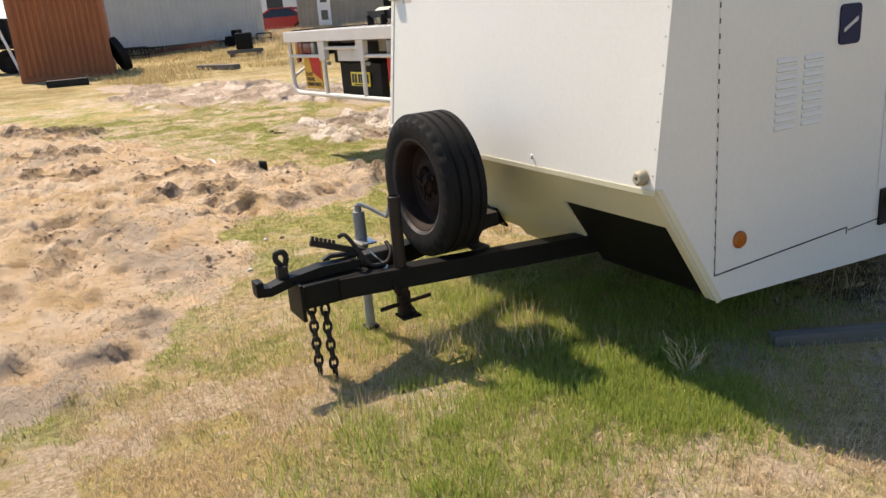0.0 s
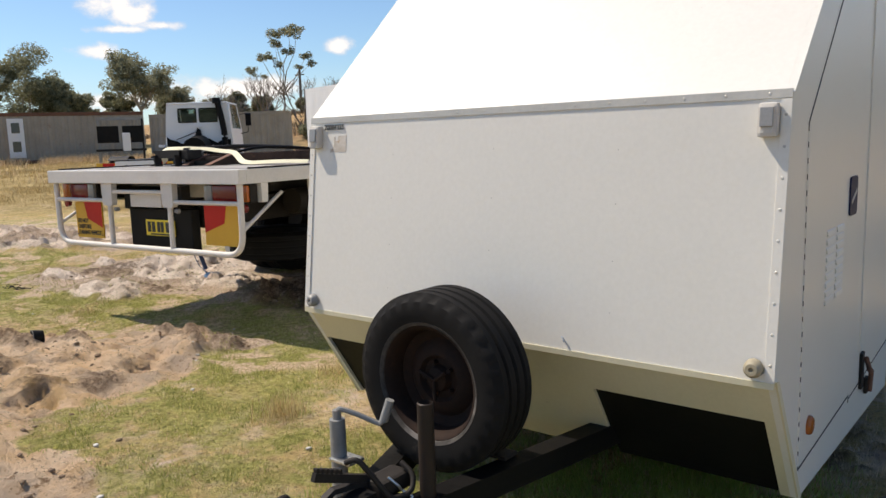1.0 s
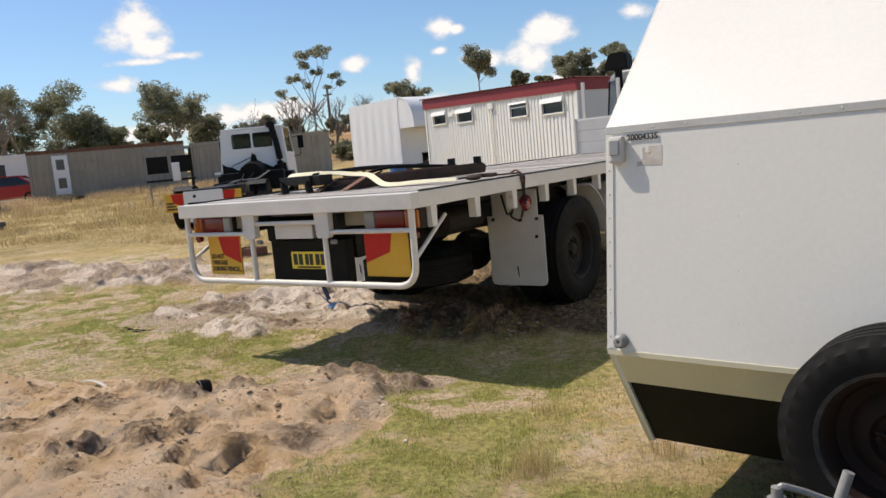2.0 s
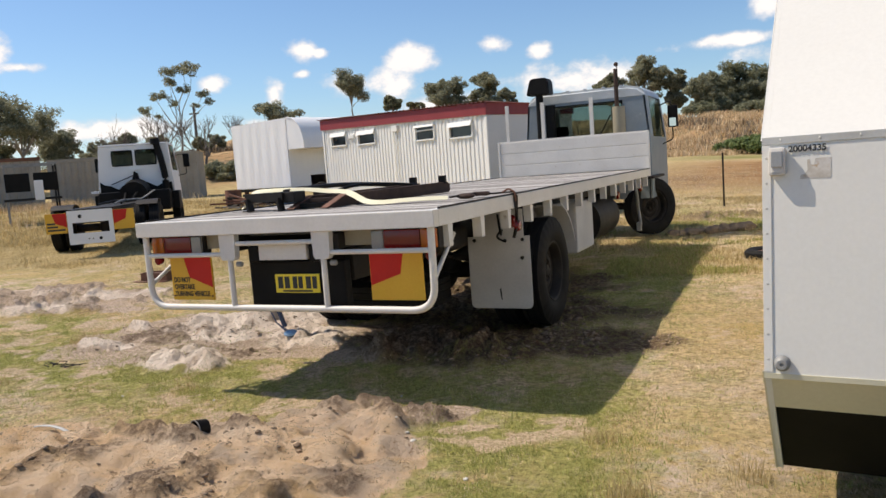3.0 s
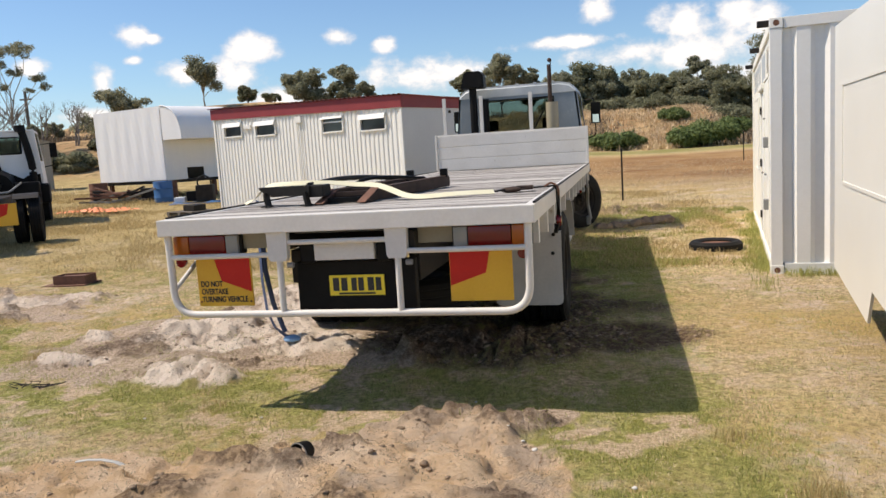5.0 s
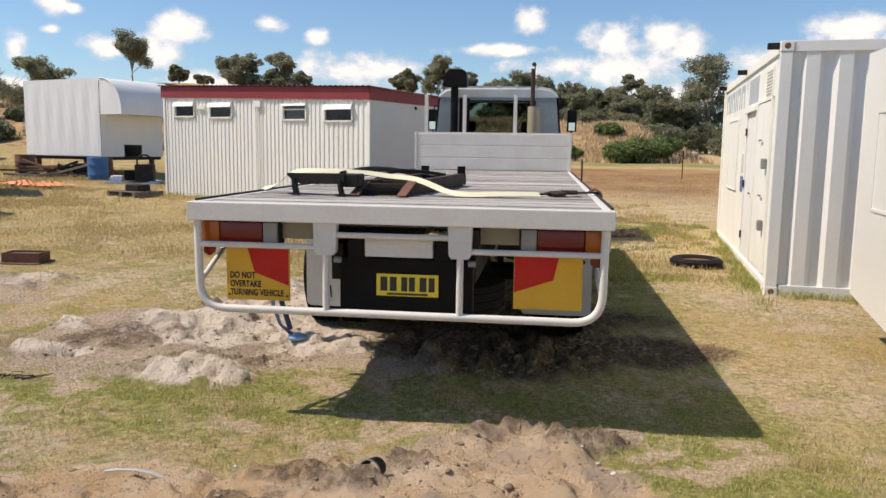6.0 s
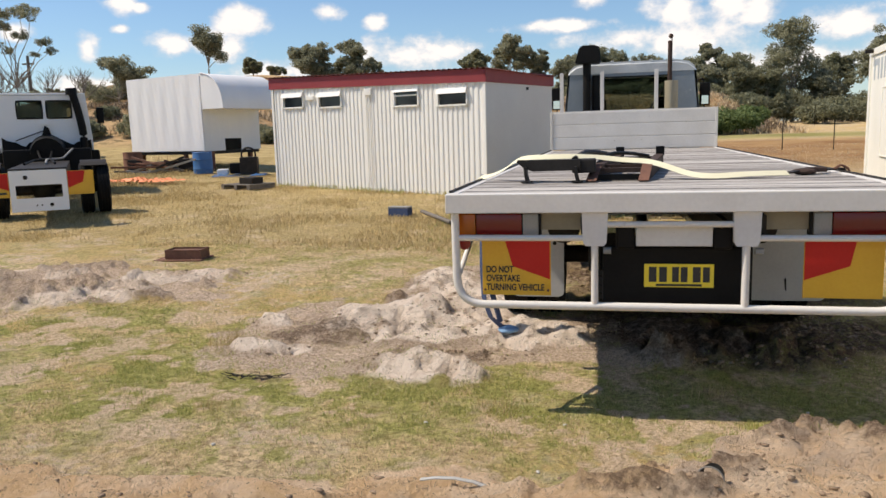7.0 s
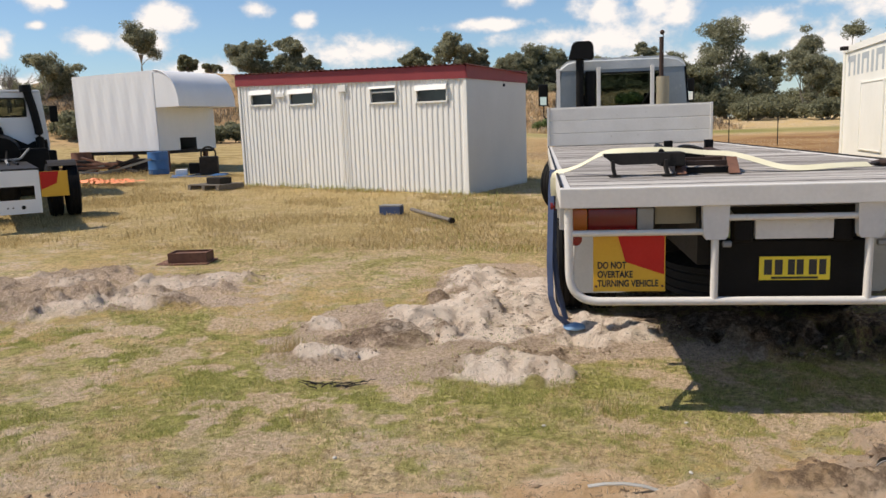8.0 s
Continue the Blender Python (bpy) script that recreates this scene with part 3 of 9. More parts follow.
def grid_lines(lo, hi, fine, out):
    c = list(np.arange(lo, hi + 1e-6, fine))
    stepw, v = fine, lo
    left = []
    while v > -out:
        stepw *= 1.22
        v -= stepw
        left.append(v)
    stepw, v, right = fine, hi, []
    while v < out:
        stepw *= 1.22
        v += stepw
        right.append(v)
    return np.array(left[::-1] + c + right)


def bald(x, y):
    """Patches a hand or two wide where the turf has died down to pinkish litter."""
    p = step(0.525, 0.61, fbm(x, y, 0.30, 521, 4, 0.66)) * (0.25 + 0.75 * step(0.42, 0.58, fbm(x, y, 1.3, 523, 3)))
    return p * step(5.5, 3.2, y) * step(-10, -7, x) * (1 - 0.7 * step(0.0, 0.5, x) * step(2.6, 1.8, x) * step(-0.2, 0.4, y))


def green_share(x, y):
    g = fbm(x, y, 2.6, 301, 4, 0.55)
    base = step(0.32, 0.48, g)
    g2 = 0.55 * step(0.38, 0.54, fbm(x, y, 0.55, 317, 4, 0.6)) + 0.45 * step(0.40, 0.56, fbm(x, y, 0.17, 319, 3, 0.6))
    near = (0.55 + 0.45 * step(10, 4.5, y) * step(-12, -6, x)) * step(22, 14, y) * step(-26, -16, x) * (1 - 0.82 * step(1.3, 2.3, x) * step(-1.0, 0.2, y)) * (1 - 0.8 * step(3.6, 4.4, x))
    lush = 1.2 * np.exp(-(((x - 4.85) / 0.42) ** 2 + ((y + 1.50 - 0.10 * (x - 4.85)) / 0.30) ** 2) ** 1.5) + 0.32 * np.exp(-(((x - 4.2) / 0.7) ** 2 + ((y + 1.3) / 0.35) ** 2)) + 0.75 * np.exp(-(((x - 4.78) / 0.36) ** 2 + ((y + 2.15) / 0.45) ** 2)) + 0.6 * np.exp(-(((x - 4.5) / 0.55) ** 2 + ((y + 0.85) / 0.40) ** 2)) + 0.18 * np.exp(-(((x - 3.8) / 0.5) ** 2 + ((y + 1.75) / 0.45) ** 2))
    strip = np.exp(-((y - 0.10 + 0.10 * x) / 0.75) ** 2) * step(-4.8, -2.6, x) * step(3.0, 1.4, x)
    side = np.exp(-(((x - 2.0) / 0.65) ** 2 + ((y + 1.2) / 0.6) ** 2))
    shade = step(-0.4, 0.6, x) * step(2.6, 1.6, x) * step(-0.5, 0.6, y) * step(8, 6, y) * 0.6
    return np.clip(np.clip(base * g2 * near * (0.9 - 0.6 * step(1.5, 2.8, y) * step(1.0, 0.0, x)) + strip * (0.50 + 0.50 * g2) + 0.50 * side * (0.1 + 0.9 * g2) + shade * g2, 0, 1) * (1 - 0.85 * bald(x, y)) + np.clip(lush, 0, 1) * (1 - 0.3 * bald(x, y)), 0, 1), np.clip(lush, 0, 1)


def build_ground():
    xs, ys = grid_lines(-6.0, 6.2, 0.029, 2400), grid_lines(-3.2, 5.0, 0.029, 2400)
    xs = np.unique(np.concatenate([xs, np.arange(-12, -6, 0.06), np.arange(-60, -12, 1.2), np.arange(12, 40, 1.2)]))
    ys = np.unique(np.concatenate([ys, np.arange(-9, -3.2, 0.07), np.arange(5, 12, 0.12), np.arange(12, 84, 0.9)]))
    gx, gy = np.meshgrid(xs, ys)
    gz, pale, warm, dark, brown = lumps(gx, gy)
    near = step(40, 12, np.hypot(gx, gy - 3))
    gz = land(gx, gy) + gz * (0.2 + 0.8 * near)
    ny, nx = gx.shape
    me = bpy.data.meshes.new("ground")
    me.vertices.add(nx * ny)
    me.vertices.foreach_set("co", np.stack([gx, gy, gz], -1).astype(np.float32).ravel())
    idx = np.arange(nx * ny).reshape(ny, nx)
    quads = np.stack([idx[:-1, :-1], idx[:-1, 1:], idx[1:, 1:], idx[1:, :-1]], -1).reshape(-1, 4)
    me.loops.add(quads.size)
    me.loops.foreach_set("vertex_index", quads.ravel().astype(np.int32))
    me.polygons.add(len(quads))
    me.polygons.foreach_set("loop_start", (np.arange(len(quads)) * 4).astype(np.int32))
    me.update(calc_edges=True)
    me.polygons.foreach_set("use_smooth", np.ones(len(quads), bool))
    green, lush = green_share(gx, gy)
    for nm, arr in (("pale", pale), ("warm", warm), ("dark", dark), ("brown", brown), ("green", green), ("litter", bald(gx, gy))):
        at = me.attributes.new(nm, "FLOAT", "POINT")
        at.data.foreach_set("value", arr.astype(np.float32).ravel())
    m = bpy.data.materials.new("dry_grass_and_sand")
    m.use_nodes = True
    nt = m.node_tree
    N, L = nt.nodes.new, nt.links.new
    p = nt.nodes["Principled BSDF"]
    geo = N("ShaderNodeNewGeometry")
    def tex(scale, detail=5, rg=0.6):
        n = N("ShaderNodeTexNoise")
        n.inputs["Scale"].default_value, n.inputs["Detail"].default_value, n.inputs["Roughness"].default_value = scale, detail, rg
        L(geo.outputs["Position"], n.inputs["Vector"])
        return n.outputs["Fac"]
    def mr(v, a, b, c=0.0, d=1.0):
        n = N("ShaderNodeMapRange")
        for k, x in (("From Min", a), ("From Max", b), ("To Min", c), ("To Max", d)):
            n.inputs[k].default_value = x
        L(v, n.inputs["Value"])
        return n.outputs[0]
    def mixc(f, a, b):
        n = N("ShaderNodeMix")
        n.data_type = "RGBA"
        for k, x in (("Factor", f), ("A", a), ("B", b)):
            if isinstance(x, tuple):
                n.inputs[k].default_value = (*x, 1)
            else:
                L(x, n.inputs[k])
        return n.outputs["Result"]
    def mul(a, b):
        n = N("ShaderNodeMath")
        n.operation = "MULTIPLY"
        L(a, n.inputs[0])
        if isinstance(b, float):
            n.inputs[1].default_value = b
        else:
            L(b, n.inputs[1])
        return n.outputs[0]
    def att(nm):
        n = N("ShaderNodeAttribute")
        n.attribute_name = nm
        return n.outputs["Fac"]
    t1, t2, t3, t4, t5, t6 = tex(0.33, 5), tex(3.2, 6, 0.68), tex(20, 6, 0.7), tex(120, 3), tex(1.1, 6, 0.65), tex(8.5, 6, 0.72)
    t7 = tex(42, 5, 0.75)
    def ragged(nm, lo=0.35, hi=0.60, k=1.1):
        """A share of the ground with its rim broken up by tufts and crumbs."""
        n = N("ShaderNodeMath")
        n.operation = "MULTIPLY_ADD"
        L(t6, n.inputs[0])
        n.inputs[1].default_value = k
        sub = N("ShaderNodeMath")
        sub.operation = "SUBTRACT"
        L(att(nm), sub.inputs[0])
        sub.inputs[1].default_value = 0.5 * k
        L(sub.outputs[0], n.inputs[2])
        return mr(n.outputs[0], lo, hi)
    straw = mixc(mr(t3, 0.36, 0.60), (0.355, 0.25, 0.13), (0.86, 0.68, 0.41))
    straw = mixc(mul(mr(t1, 0.42, 0.60), mr(t3, 0.30, 0.60, 0.35, 0.9)), straw, (0.64, 0.45, 0.17))
    straw = mixc(mul(mr(t5, 0.48, 0.60), mr(t6, 0.42, 0.56)), straw, (0.78, 0.62, 0.48))
    straw = mixc(mr(t7, 0.57, 0.66), straw, (0.23, 0.155, 0.095))
    straw = mixc(mul(mr(t2, 0.60, 0.68), mr(t7, 0.42, 0.55)), straw, (0.25, 0.17, 0.10))
    greenc = mixc(mr(t3, 0.35, 0.65), (0.235, 0.235, 0.065), (0.58, 0.53, 0.185))
    greenc = mixc(mr(t7, 0.55, 0.66), greenc, (0.16, 0.15, 0.055))
    sep = N("ShaderNodeSeparateXYZ")
    L(geo.outputs["Position"], sep.inputs[0])
    sparse = mul(mul(mr(t2, 0.48, 0.58), mr(t1, 0.40, 0.55, 0.85, 0.45)), mr(sep.outputs["X"], 1.6, 2.8, 1.0, 0.4))
    base = mixc(sparse, straw, greenc)
    base = mixc(mul(ragged("green", 0.25, 0.75, 1.5), mr(t2, 0.36, 0.54, 0.55, 1.0)), base, greenc)
    # bare pinkish litter between the tufts
    base = mixc(mul(ragged("litter", 0.25, 0.80, 1.1), mr(t3, 0.36, 0.54, 0.35, 0.9)), base, mixc(mr(t7, 0.36, 0.60), (0.42, 0.29, 0.18), (0.90, 0.71, 0.50)))
    # golden brown standing grass before the shed
    base = mixc(mul(mul(mr(sep.outputs["Y"], 3.6, 6.0), mr(sep.outputs["X"], 0, -2.5)), mr(t2, 0.36, 0.56, 0.40, 0.9)), base, mixc(mr(t3, 0.34, 0.64), (0.31, 0.225, 0.09), (0.62, 0.48, 0.235)))
    base = mixc(mul(mr(sep.outputs["X"], -9, -13), mr(t2, 0.36, 0.56, 0.5, 0.95)), base, mixc(mr(t5, 0.40, 0.60), (0.30, 0.22, 0.09), (0.52, 0.395, 0.185)))
    # reddish mown field beyond
    base = mixc(mul(mul(mr(sep.outputs["Y"], 15, 24), mr(sep.outputs["Y"], 44, 38)), mr(sep.outputs["X"], -4, 0)), base, mixc(mr(t1, 0.4, 0.6), (0.30, 0.165, 0.075), (0.42, 0.26, 0.12)))
    base = mixc(mul(mul(mr(sep.outputs["Y"], 41, 44), mr(sep.outputs["Y"], 51, 48)), mr(sep.outputs["X"], -6, 0)), base, mixc(mr(t1, 0.4, 0.6), (0.26, 0.24, 0.08), (0.36, 0.31, 0.13)))
    scrub = mixc(mr(t1, 0.4, 0.6), (0.36, 0.225, 0.115), (0.50, 0.345, 0.185))
    scrub = mixc(mr(t5, 0.52, 0.60), scrub, (0.20, 0.15, 0.075))
    base = mixc(mul(mr(sep.outputs["Y"], 48, 52), mr(sep.outputs["X"], 15, 10, 0.25, 1.0)), base, scrub)
    base = mixc(mul(mr(sep.outputs["Y"], 36, 40), mr(sep.outputs["X"], -12, -18)), base, scrub)
    pales = mixc(mr(t3, 0.3, 0.7), (0.88, 0.72, 0.58), (0.96, 0.84, 0.70))
    pales = mixc(mr(t2, 0.56, 0.66), pales, (0.74, 0.57, 0.43))
    pales = mixc(mr(t6, 0.56, 0.62, 0.0, 0.7), pales, (0.42, 0.30, 0.215))
    pales = mixc(mr(t3, 0.59, 0.66), pales, (0.27, 0.19, 0.135))
    warms = mixc(mr(t2, 0.35, 0.65), (0.76, 0.50, 0.27), (0.88, 0.68, 0.48))
    warms = mixc(mr(t5, 0.52, 0.62), warms, (0.58, 0.45, 0.335))
    warms = mixc(mr(t3, 0.57, 0.66), warms, (0.36, 0.235, 0.145))
    base = mixc(mul(ragged("brown", 0.30, 0.62, 1.4), mr(t2, 0.30, 0.48, 0.55, 0.95)), base, mixc(mr(t7, 0.36, 0.62), (0.40, 0.285, 0.20), (0.80, 0.635, 0.49)))
    base = mixc(mul(ragged("warm", 0.32, 0.60, 0.9), mr(t2, 0.25, 0.5, 0.65, 1.0)), base, warms)
    base = mixc(mul(ragged("pale", 0.16, 0.58, 0.8), mr(t2, 0.22, 0.45, 0.7, 1.0)), base, pales)
    # dark soil, along with the shade painted under truck and trailer
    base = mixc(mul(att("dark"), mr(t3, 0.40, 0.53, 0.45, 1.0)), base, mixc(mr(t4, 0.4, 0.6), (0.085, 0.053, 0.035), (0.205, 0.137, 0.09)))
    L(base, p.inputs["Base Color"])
    p.inputs["Roughness"].default_value = 0.95
    p.inputs["Specular IOR Level"].default_value = 0.1
    bp = N("ShaderNodeBump")
    bp.inputs["Strength"].default_value, bp.inputs["Distance"].default_value = 1.0, 0.055
    grit = N("ShaderNodeMath")
    grit.operation = "MULTIPLY_ADD"
    L(tex(75, 6, 0.8), grit.inputs[0])
    grit.inputs[1].default_value = 0.45
    L(tex(26, 7, 0.75), grit.inputs[2])
    L(grit.outputs[0], bp.inputs["Height"])
    L(bp.outputs[0], p.inputs["Normal"])
    me.materials.append(m)
    return tagged(new("ground", me), "dry straw-coloured grass with green patches and dug sand", "ground", kind="structure")


build_ground()


def blades(name, label, material, count, region, height, width, chance, lean=0.5, seed=1):
    """Single grass blades as one mesh, thick where chance(x, y) is high."""
    rng = np.random.default_rng(seed)
    x0, x1, y0, y1 = region
    n = count * 5
    x, y = rng.uniform(x0, x1, n), rng.uniform(y0, y1, n)
    keep = rng.random(n) < chance(x, y)
    x, y = x[keep][:count], y[keep][:count]
    n = len(x)
    lz, pale, warm, dark, brown = Survey.sample(x, y)
    lz = lz * (np.hypot(x, y) < 30)
    z = land(x, y) + lz - 0.004
    h = height * rng.uniform(0.45, 1.25, n)
    a = rng.uniform(0, 2 * np.pi, n)
    w = width * rng.uniform(0.7, 1.3, n)
    la, lr = rng.uniform(0, 2 * np.pi, n), rng.uniform(0.1, 1.0, n) * lean
    dx, dy = np.cos(a) * w / 2, np.sin(a) * w / 2
    tx, ty = np.cos(la) * lr * h, np.sin(la) * lr * h
    co = np.empty((n, 5, 3), np.float32)
    co[:, 0] = np.stack([x - dx, y - dy, z], -1)
    co[:, 1] = np.stack([x + dx, y + dy, z], -1)
    co[:, 2] = np.stack([x + dx * 0.8 + tx * 0.35, y + dy * 0.8 + ty * 0.35, z + h * 0.55], -1)
    co[:, 3] = np.stack([x - dx * 0.8 + tx * 0.35, y - dy * 0.8 + ty * 0.35, z + h * 0.55], -1)
    co[:, 4] = np.stack([x + tx, y + ty, z + h * (1 - 0.3 * lr)], -1)
    me = bpy.data.meshes.new(name)
    me.vertices.add(n * 5)
    me.vertices.foreach_set("co", co.ravel())
    b = (np.arange(n) * 5)[:, None]
    loops = np.concatenate([b + np.array([[0, 1, 2, 3]]), b + np.array([[3, 2, 4]])], 1)
    me.loops.add(loops.size)
    me.loops.foreach_set("vertex_index", loops.ravel().astype(np.int32))
    me.polygons.add(n * 2)
    me.polygons.foreach_set("loop_start", ((np.arange(n) * 7)[:, None] + np.array([[0, 4]])).ravel().astype(np.int32))
    me.update(calc_edges=True)
    me.materials.append(material)
    return tagged(new(name, me), label, "grass", kind="stuff")


def bare(x, y):
    lz, pale, warm, dark, brown = Survey.sample(x, y)
    return 1 - np.clip(np.maximum(np.maximum(np.maximum(pale, warm * 1.05), dark * 1.0), 0.8 * brown), 0, 1)


def clumped(x, y, scale, seed, lo=0.42, hi=0.62):
    return step(lo, hi, fbm(x, y, scale, seed, 3, 0.6))


NEAR = (-6.5, 6.6, -3.6, 5.5)
blades("green_grass", "short green grass growing in patches on sandy soil", GREENBLADE, 240000, NEAR, 0.028, 0.0036,
       lambda x, y: bare(x, y) * (0.03 + 0.9 * green_share(x, y)[0]) * (0.08 + 0.92 * clumped(x, y, 0.17, 401, 0.45, 0.58)), 0.9, 11)
blades("dry_grass", "short dry straw grass covering the yard", DRYBLADE, 130000, NEAR, 0.024, 0.0030,
       lambda x, y: bare(x, y) * (1 - 0.6 * bald(x, y)) * (1 - 0.75 * green_share(x, y)[0]) * (0.06 + 0.94 * clumped(x, y, 0.20, 411, 0.44, 0.60)), 1.5, 12)
blades("lush_grass", "lush green grass beside the trailer drawbar", LUSHBLADE, 64000, (3.2, 6.2, -2.8, -0.2), 0.055, 0.0028,
       lambda x, y: green_share(x, y)[1] * (0.3 + 0.7 * clumped(x, y, 0.16, 421)), 0.7, 13)
blades("tall_dry_grass", "thin tall dry grass stalks", DRYBLADE, 5200, (2.6, 5.6, -2.9, 0.2), 0.11, 0.0026,
       lambda x, y: bare(x, y) * clumped(x, y, 0.35, 431, 0.5, 0.66) * np.exp(-(((x - 4.15) / 0.7) ** 2 + ((y + 1.85) / 0.45) ** 2)), 0.45, 14)
blades("straw_grass", "matted pinkish straw grass beside the trailer", DRYBLADE, 62000, (3.2, 6.8, -3.2, 0.3), 0.038, 0.0022,
       lambda x, y: (1 - 0.9 * green_share(x, y)[1]) * (0.15 + 0.85 * clumped(x, y, 0.15, 435)) * step(3.0, 4.2, x) * (1 - 0.6 * step(-0.7, -0.1, y)), 1.2, 18)
blades("far_dry_grass", "knee-low golden dry grass before the shed", GOLDBLADE, 95000, (-14, 3.5, 5.0, 17), 0.075, 0.007,
       lambda x, y: bare(x, y) * (0.12 + 0.88 * clumped(x, y, 1.1, 441, 0.45, 0.66)), 0.8, 15)
blades("shadow_grass", "dry and green grass in the lane beside the truck", GREENBLADE, 30000, (-3, 4.0, 5.0, 12), 0.06, 0.009,
       lambda x, y: bare(x, y) * clumped(x, y, 0.6, 451, 0.45, 0.66) * (0.15 + 0.85 * step(0.5, 1.5, x)), 0.9, 16)
blades("dry_litter", "dead roots and broken stalks lying on the sand", LITTER, 14000, (-5.0, 3.0, -3.0, 4.2), 0.018, 0.0035,
       lambda x, y: (1 - bare(x, y)) * clumped(x, y, 0.4, 501, 0.46, 0.62), 3.5, 17)


blades("standing_weeds", "tall pale dry weeds along the grey container", DRYBLADE, 9000, (-36, -17, 9, 24), 0.42, 0.022,
       lambda x, y: np.exp(-((((x + 31.5) * 0.86 - (y - 18.2) * 0.51) - 1.3) / 0.8) ** 2) * clumped(x, y, 1.3, 461, 0.40, 0.62) + 0.10 * clumped(x, y, 1.5, 463, 0.5, 0.66), 0.6, 19)


blades("container_grass", "green and dry grass growing along the container base", GREENBLADE, 9000, (2.7, 4.6, 3.9, 8.2), 0.10, 0.006,
       lambda x, y: np.clip(np.exp(-((x - 3.17 - 0.126 * (y - 4.46)) / 0.13) ** 2) * step(4.3, 4.7, y) + 0.7 * np.exp(-((y - 4.40 + 0.126 * (x - 3.22)) / 0.10) ** 2) * step(3.2, 3.4, x), 0, 1) * (0.15 + 0.85 * clumped(x, y, 0.4, 471, 0.40, 0.6)), 0.8, 20)


for cx, cy, r, n, tall in ((2.47, -0.95, 0.09, 260, 0.15), (2.95, -0.55, 0.07, 120, 0.11), (2.2, -0.25, 0.08, 110, 0.09), (-0.95, 0.05, 0.10, 120, 0.07), (-3.1, 1.0, 0.12, 200, 0.11), (-2.6, -0.2, 0.10, 140, 0.08), (0.25, 0.45, 0.08, 120, 0.07)):
    blades("dry_tuft", "tuft of tall brown dry grass stalks", GOLDBLADE, n, (cx - 2 * r, cx + 2 * r, cy - 2 * r, cy + 2 * r), tall, 0.0032,
           lambda x, y: 0.9 * np.exp(-((x - cx) ** 2 + (y - cy) ** 2) / r ** 2), 0.7, 500 + n)


def build_clods():
    """Crumbs and jagged lumps of soil scattered over the dug sand, as one mesh."""
    rng = np.random.default_rng(61)
    bm = bmesh.new()
    bmesh.ops.create_icosphere(bm, subdivisions=1, radius=1.0)
    unit = np.array([v.co[:] for v in bm.verts])
    tri = np.array([[v.index for v in f.verts] for f in bm.faces])
    bm.free()
    n = 60000
    x, y = rng.uniform(-5.0, 2.6, n), rng.uniform(-3.0, 4.4, n)
    lz, pale, warm, dark, brown = Survey.sample(x, y)
    keep = rng.random(n) < 0.9 * np.clip(dark * 1.2, 0, 1) * clumped(x, y, 0.3, 511, 0.42, 0.58) + 0.20 * np.maximum(warm, pale) * clumped(x, y, 0.5, 513, 0.45, 0.6)
    x, y, lz = x[keep], y[keep], lz[keep]
    n = len(x)
    r = 0.003 + 0.016 * rng.random(n) ** 5.5
    co = unit[None] * (1 + rng.uniform(-0.45, 0.45, (n, len(unit), 1))) * r[:, None, None] * np.array([1.3, 1, 0.6])
    co = co + np.stack([x, y, land(x, y) + lz + 0.2 * r], -1)[:, None]
    me = bpy.data.meshes.new("soil_crumbs")
    me.vertices.add(n * len(unit))
    me.vertices.foreach_set("co", co.astype(np.float32).ravel())
    loops = (tri[None] + (np.arange(n) * len(unit))[:, None, None]).ravel()
    me.loops.add(len(loops))
    me.loops.foreach_set("vertex_index", loops.astype(np.int32))
    me.polygons.add(len(loops) // 3)
    me.polygons.foreach_set("loop_start", np.arange(0, len(loops), 3, dtype=np.int32))
    me.update(calc_edges=True)
    me.materials.append(SOIL)
    tagged(new("soil_crumbs", me), "dark crumbs and lumps of turned soil on sand", "soil", kind="stuff")


build_clods()


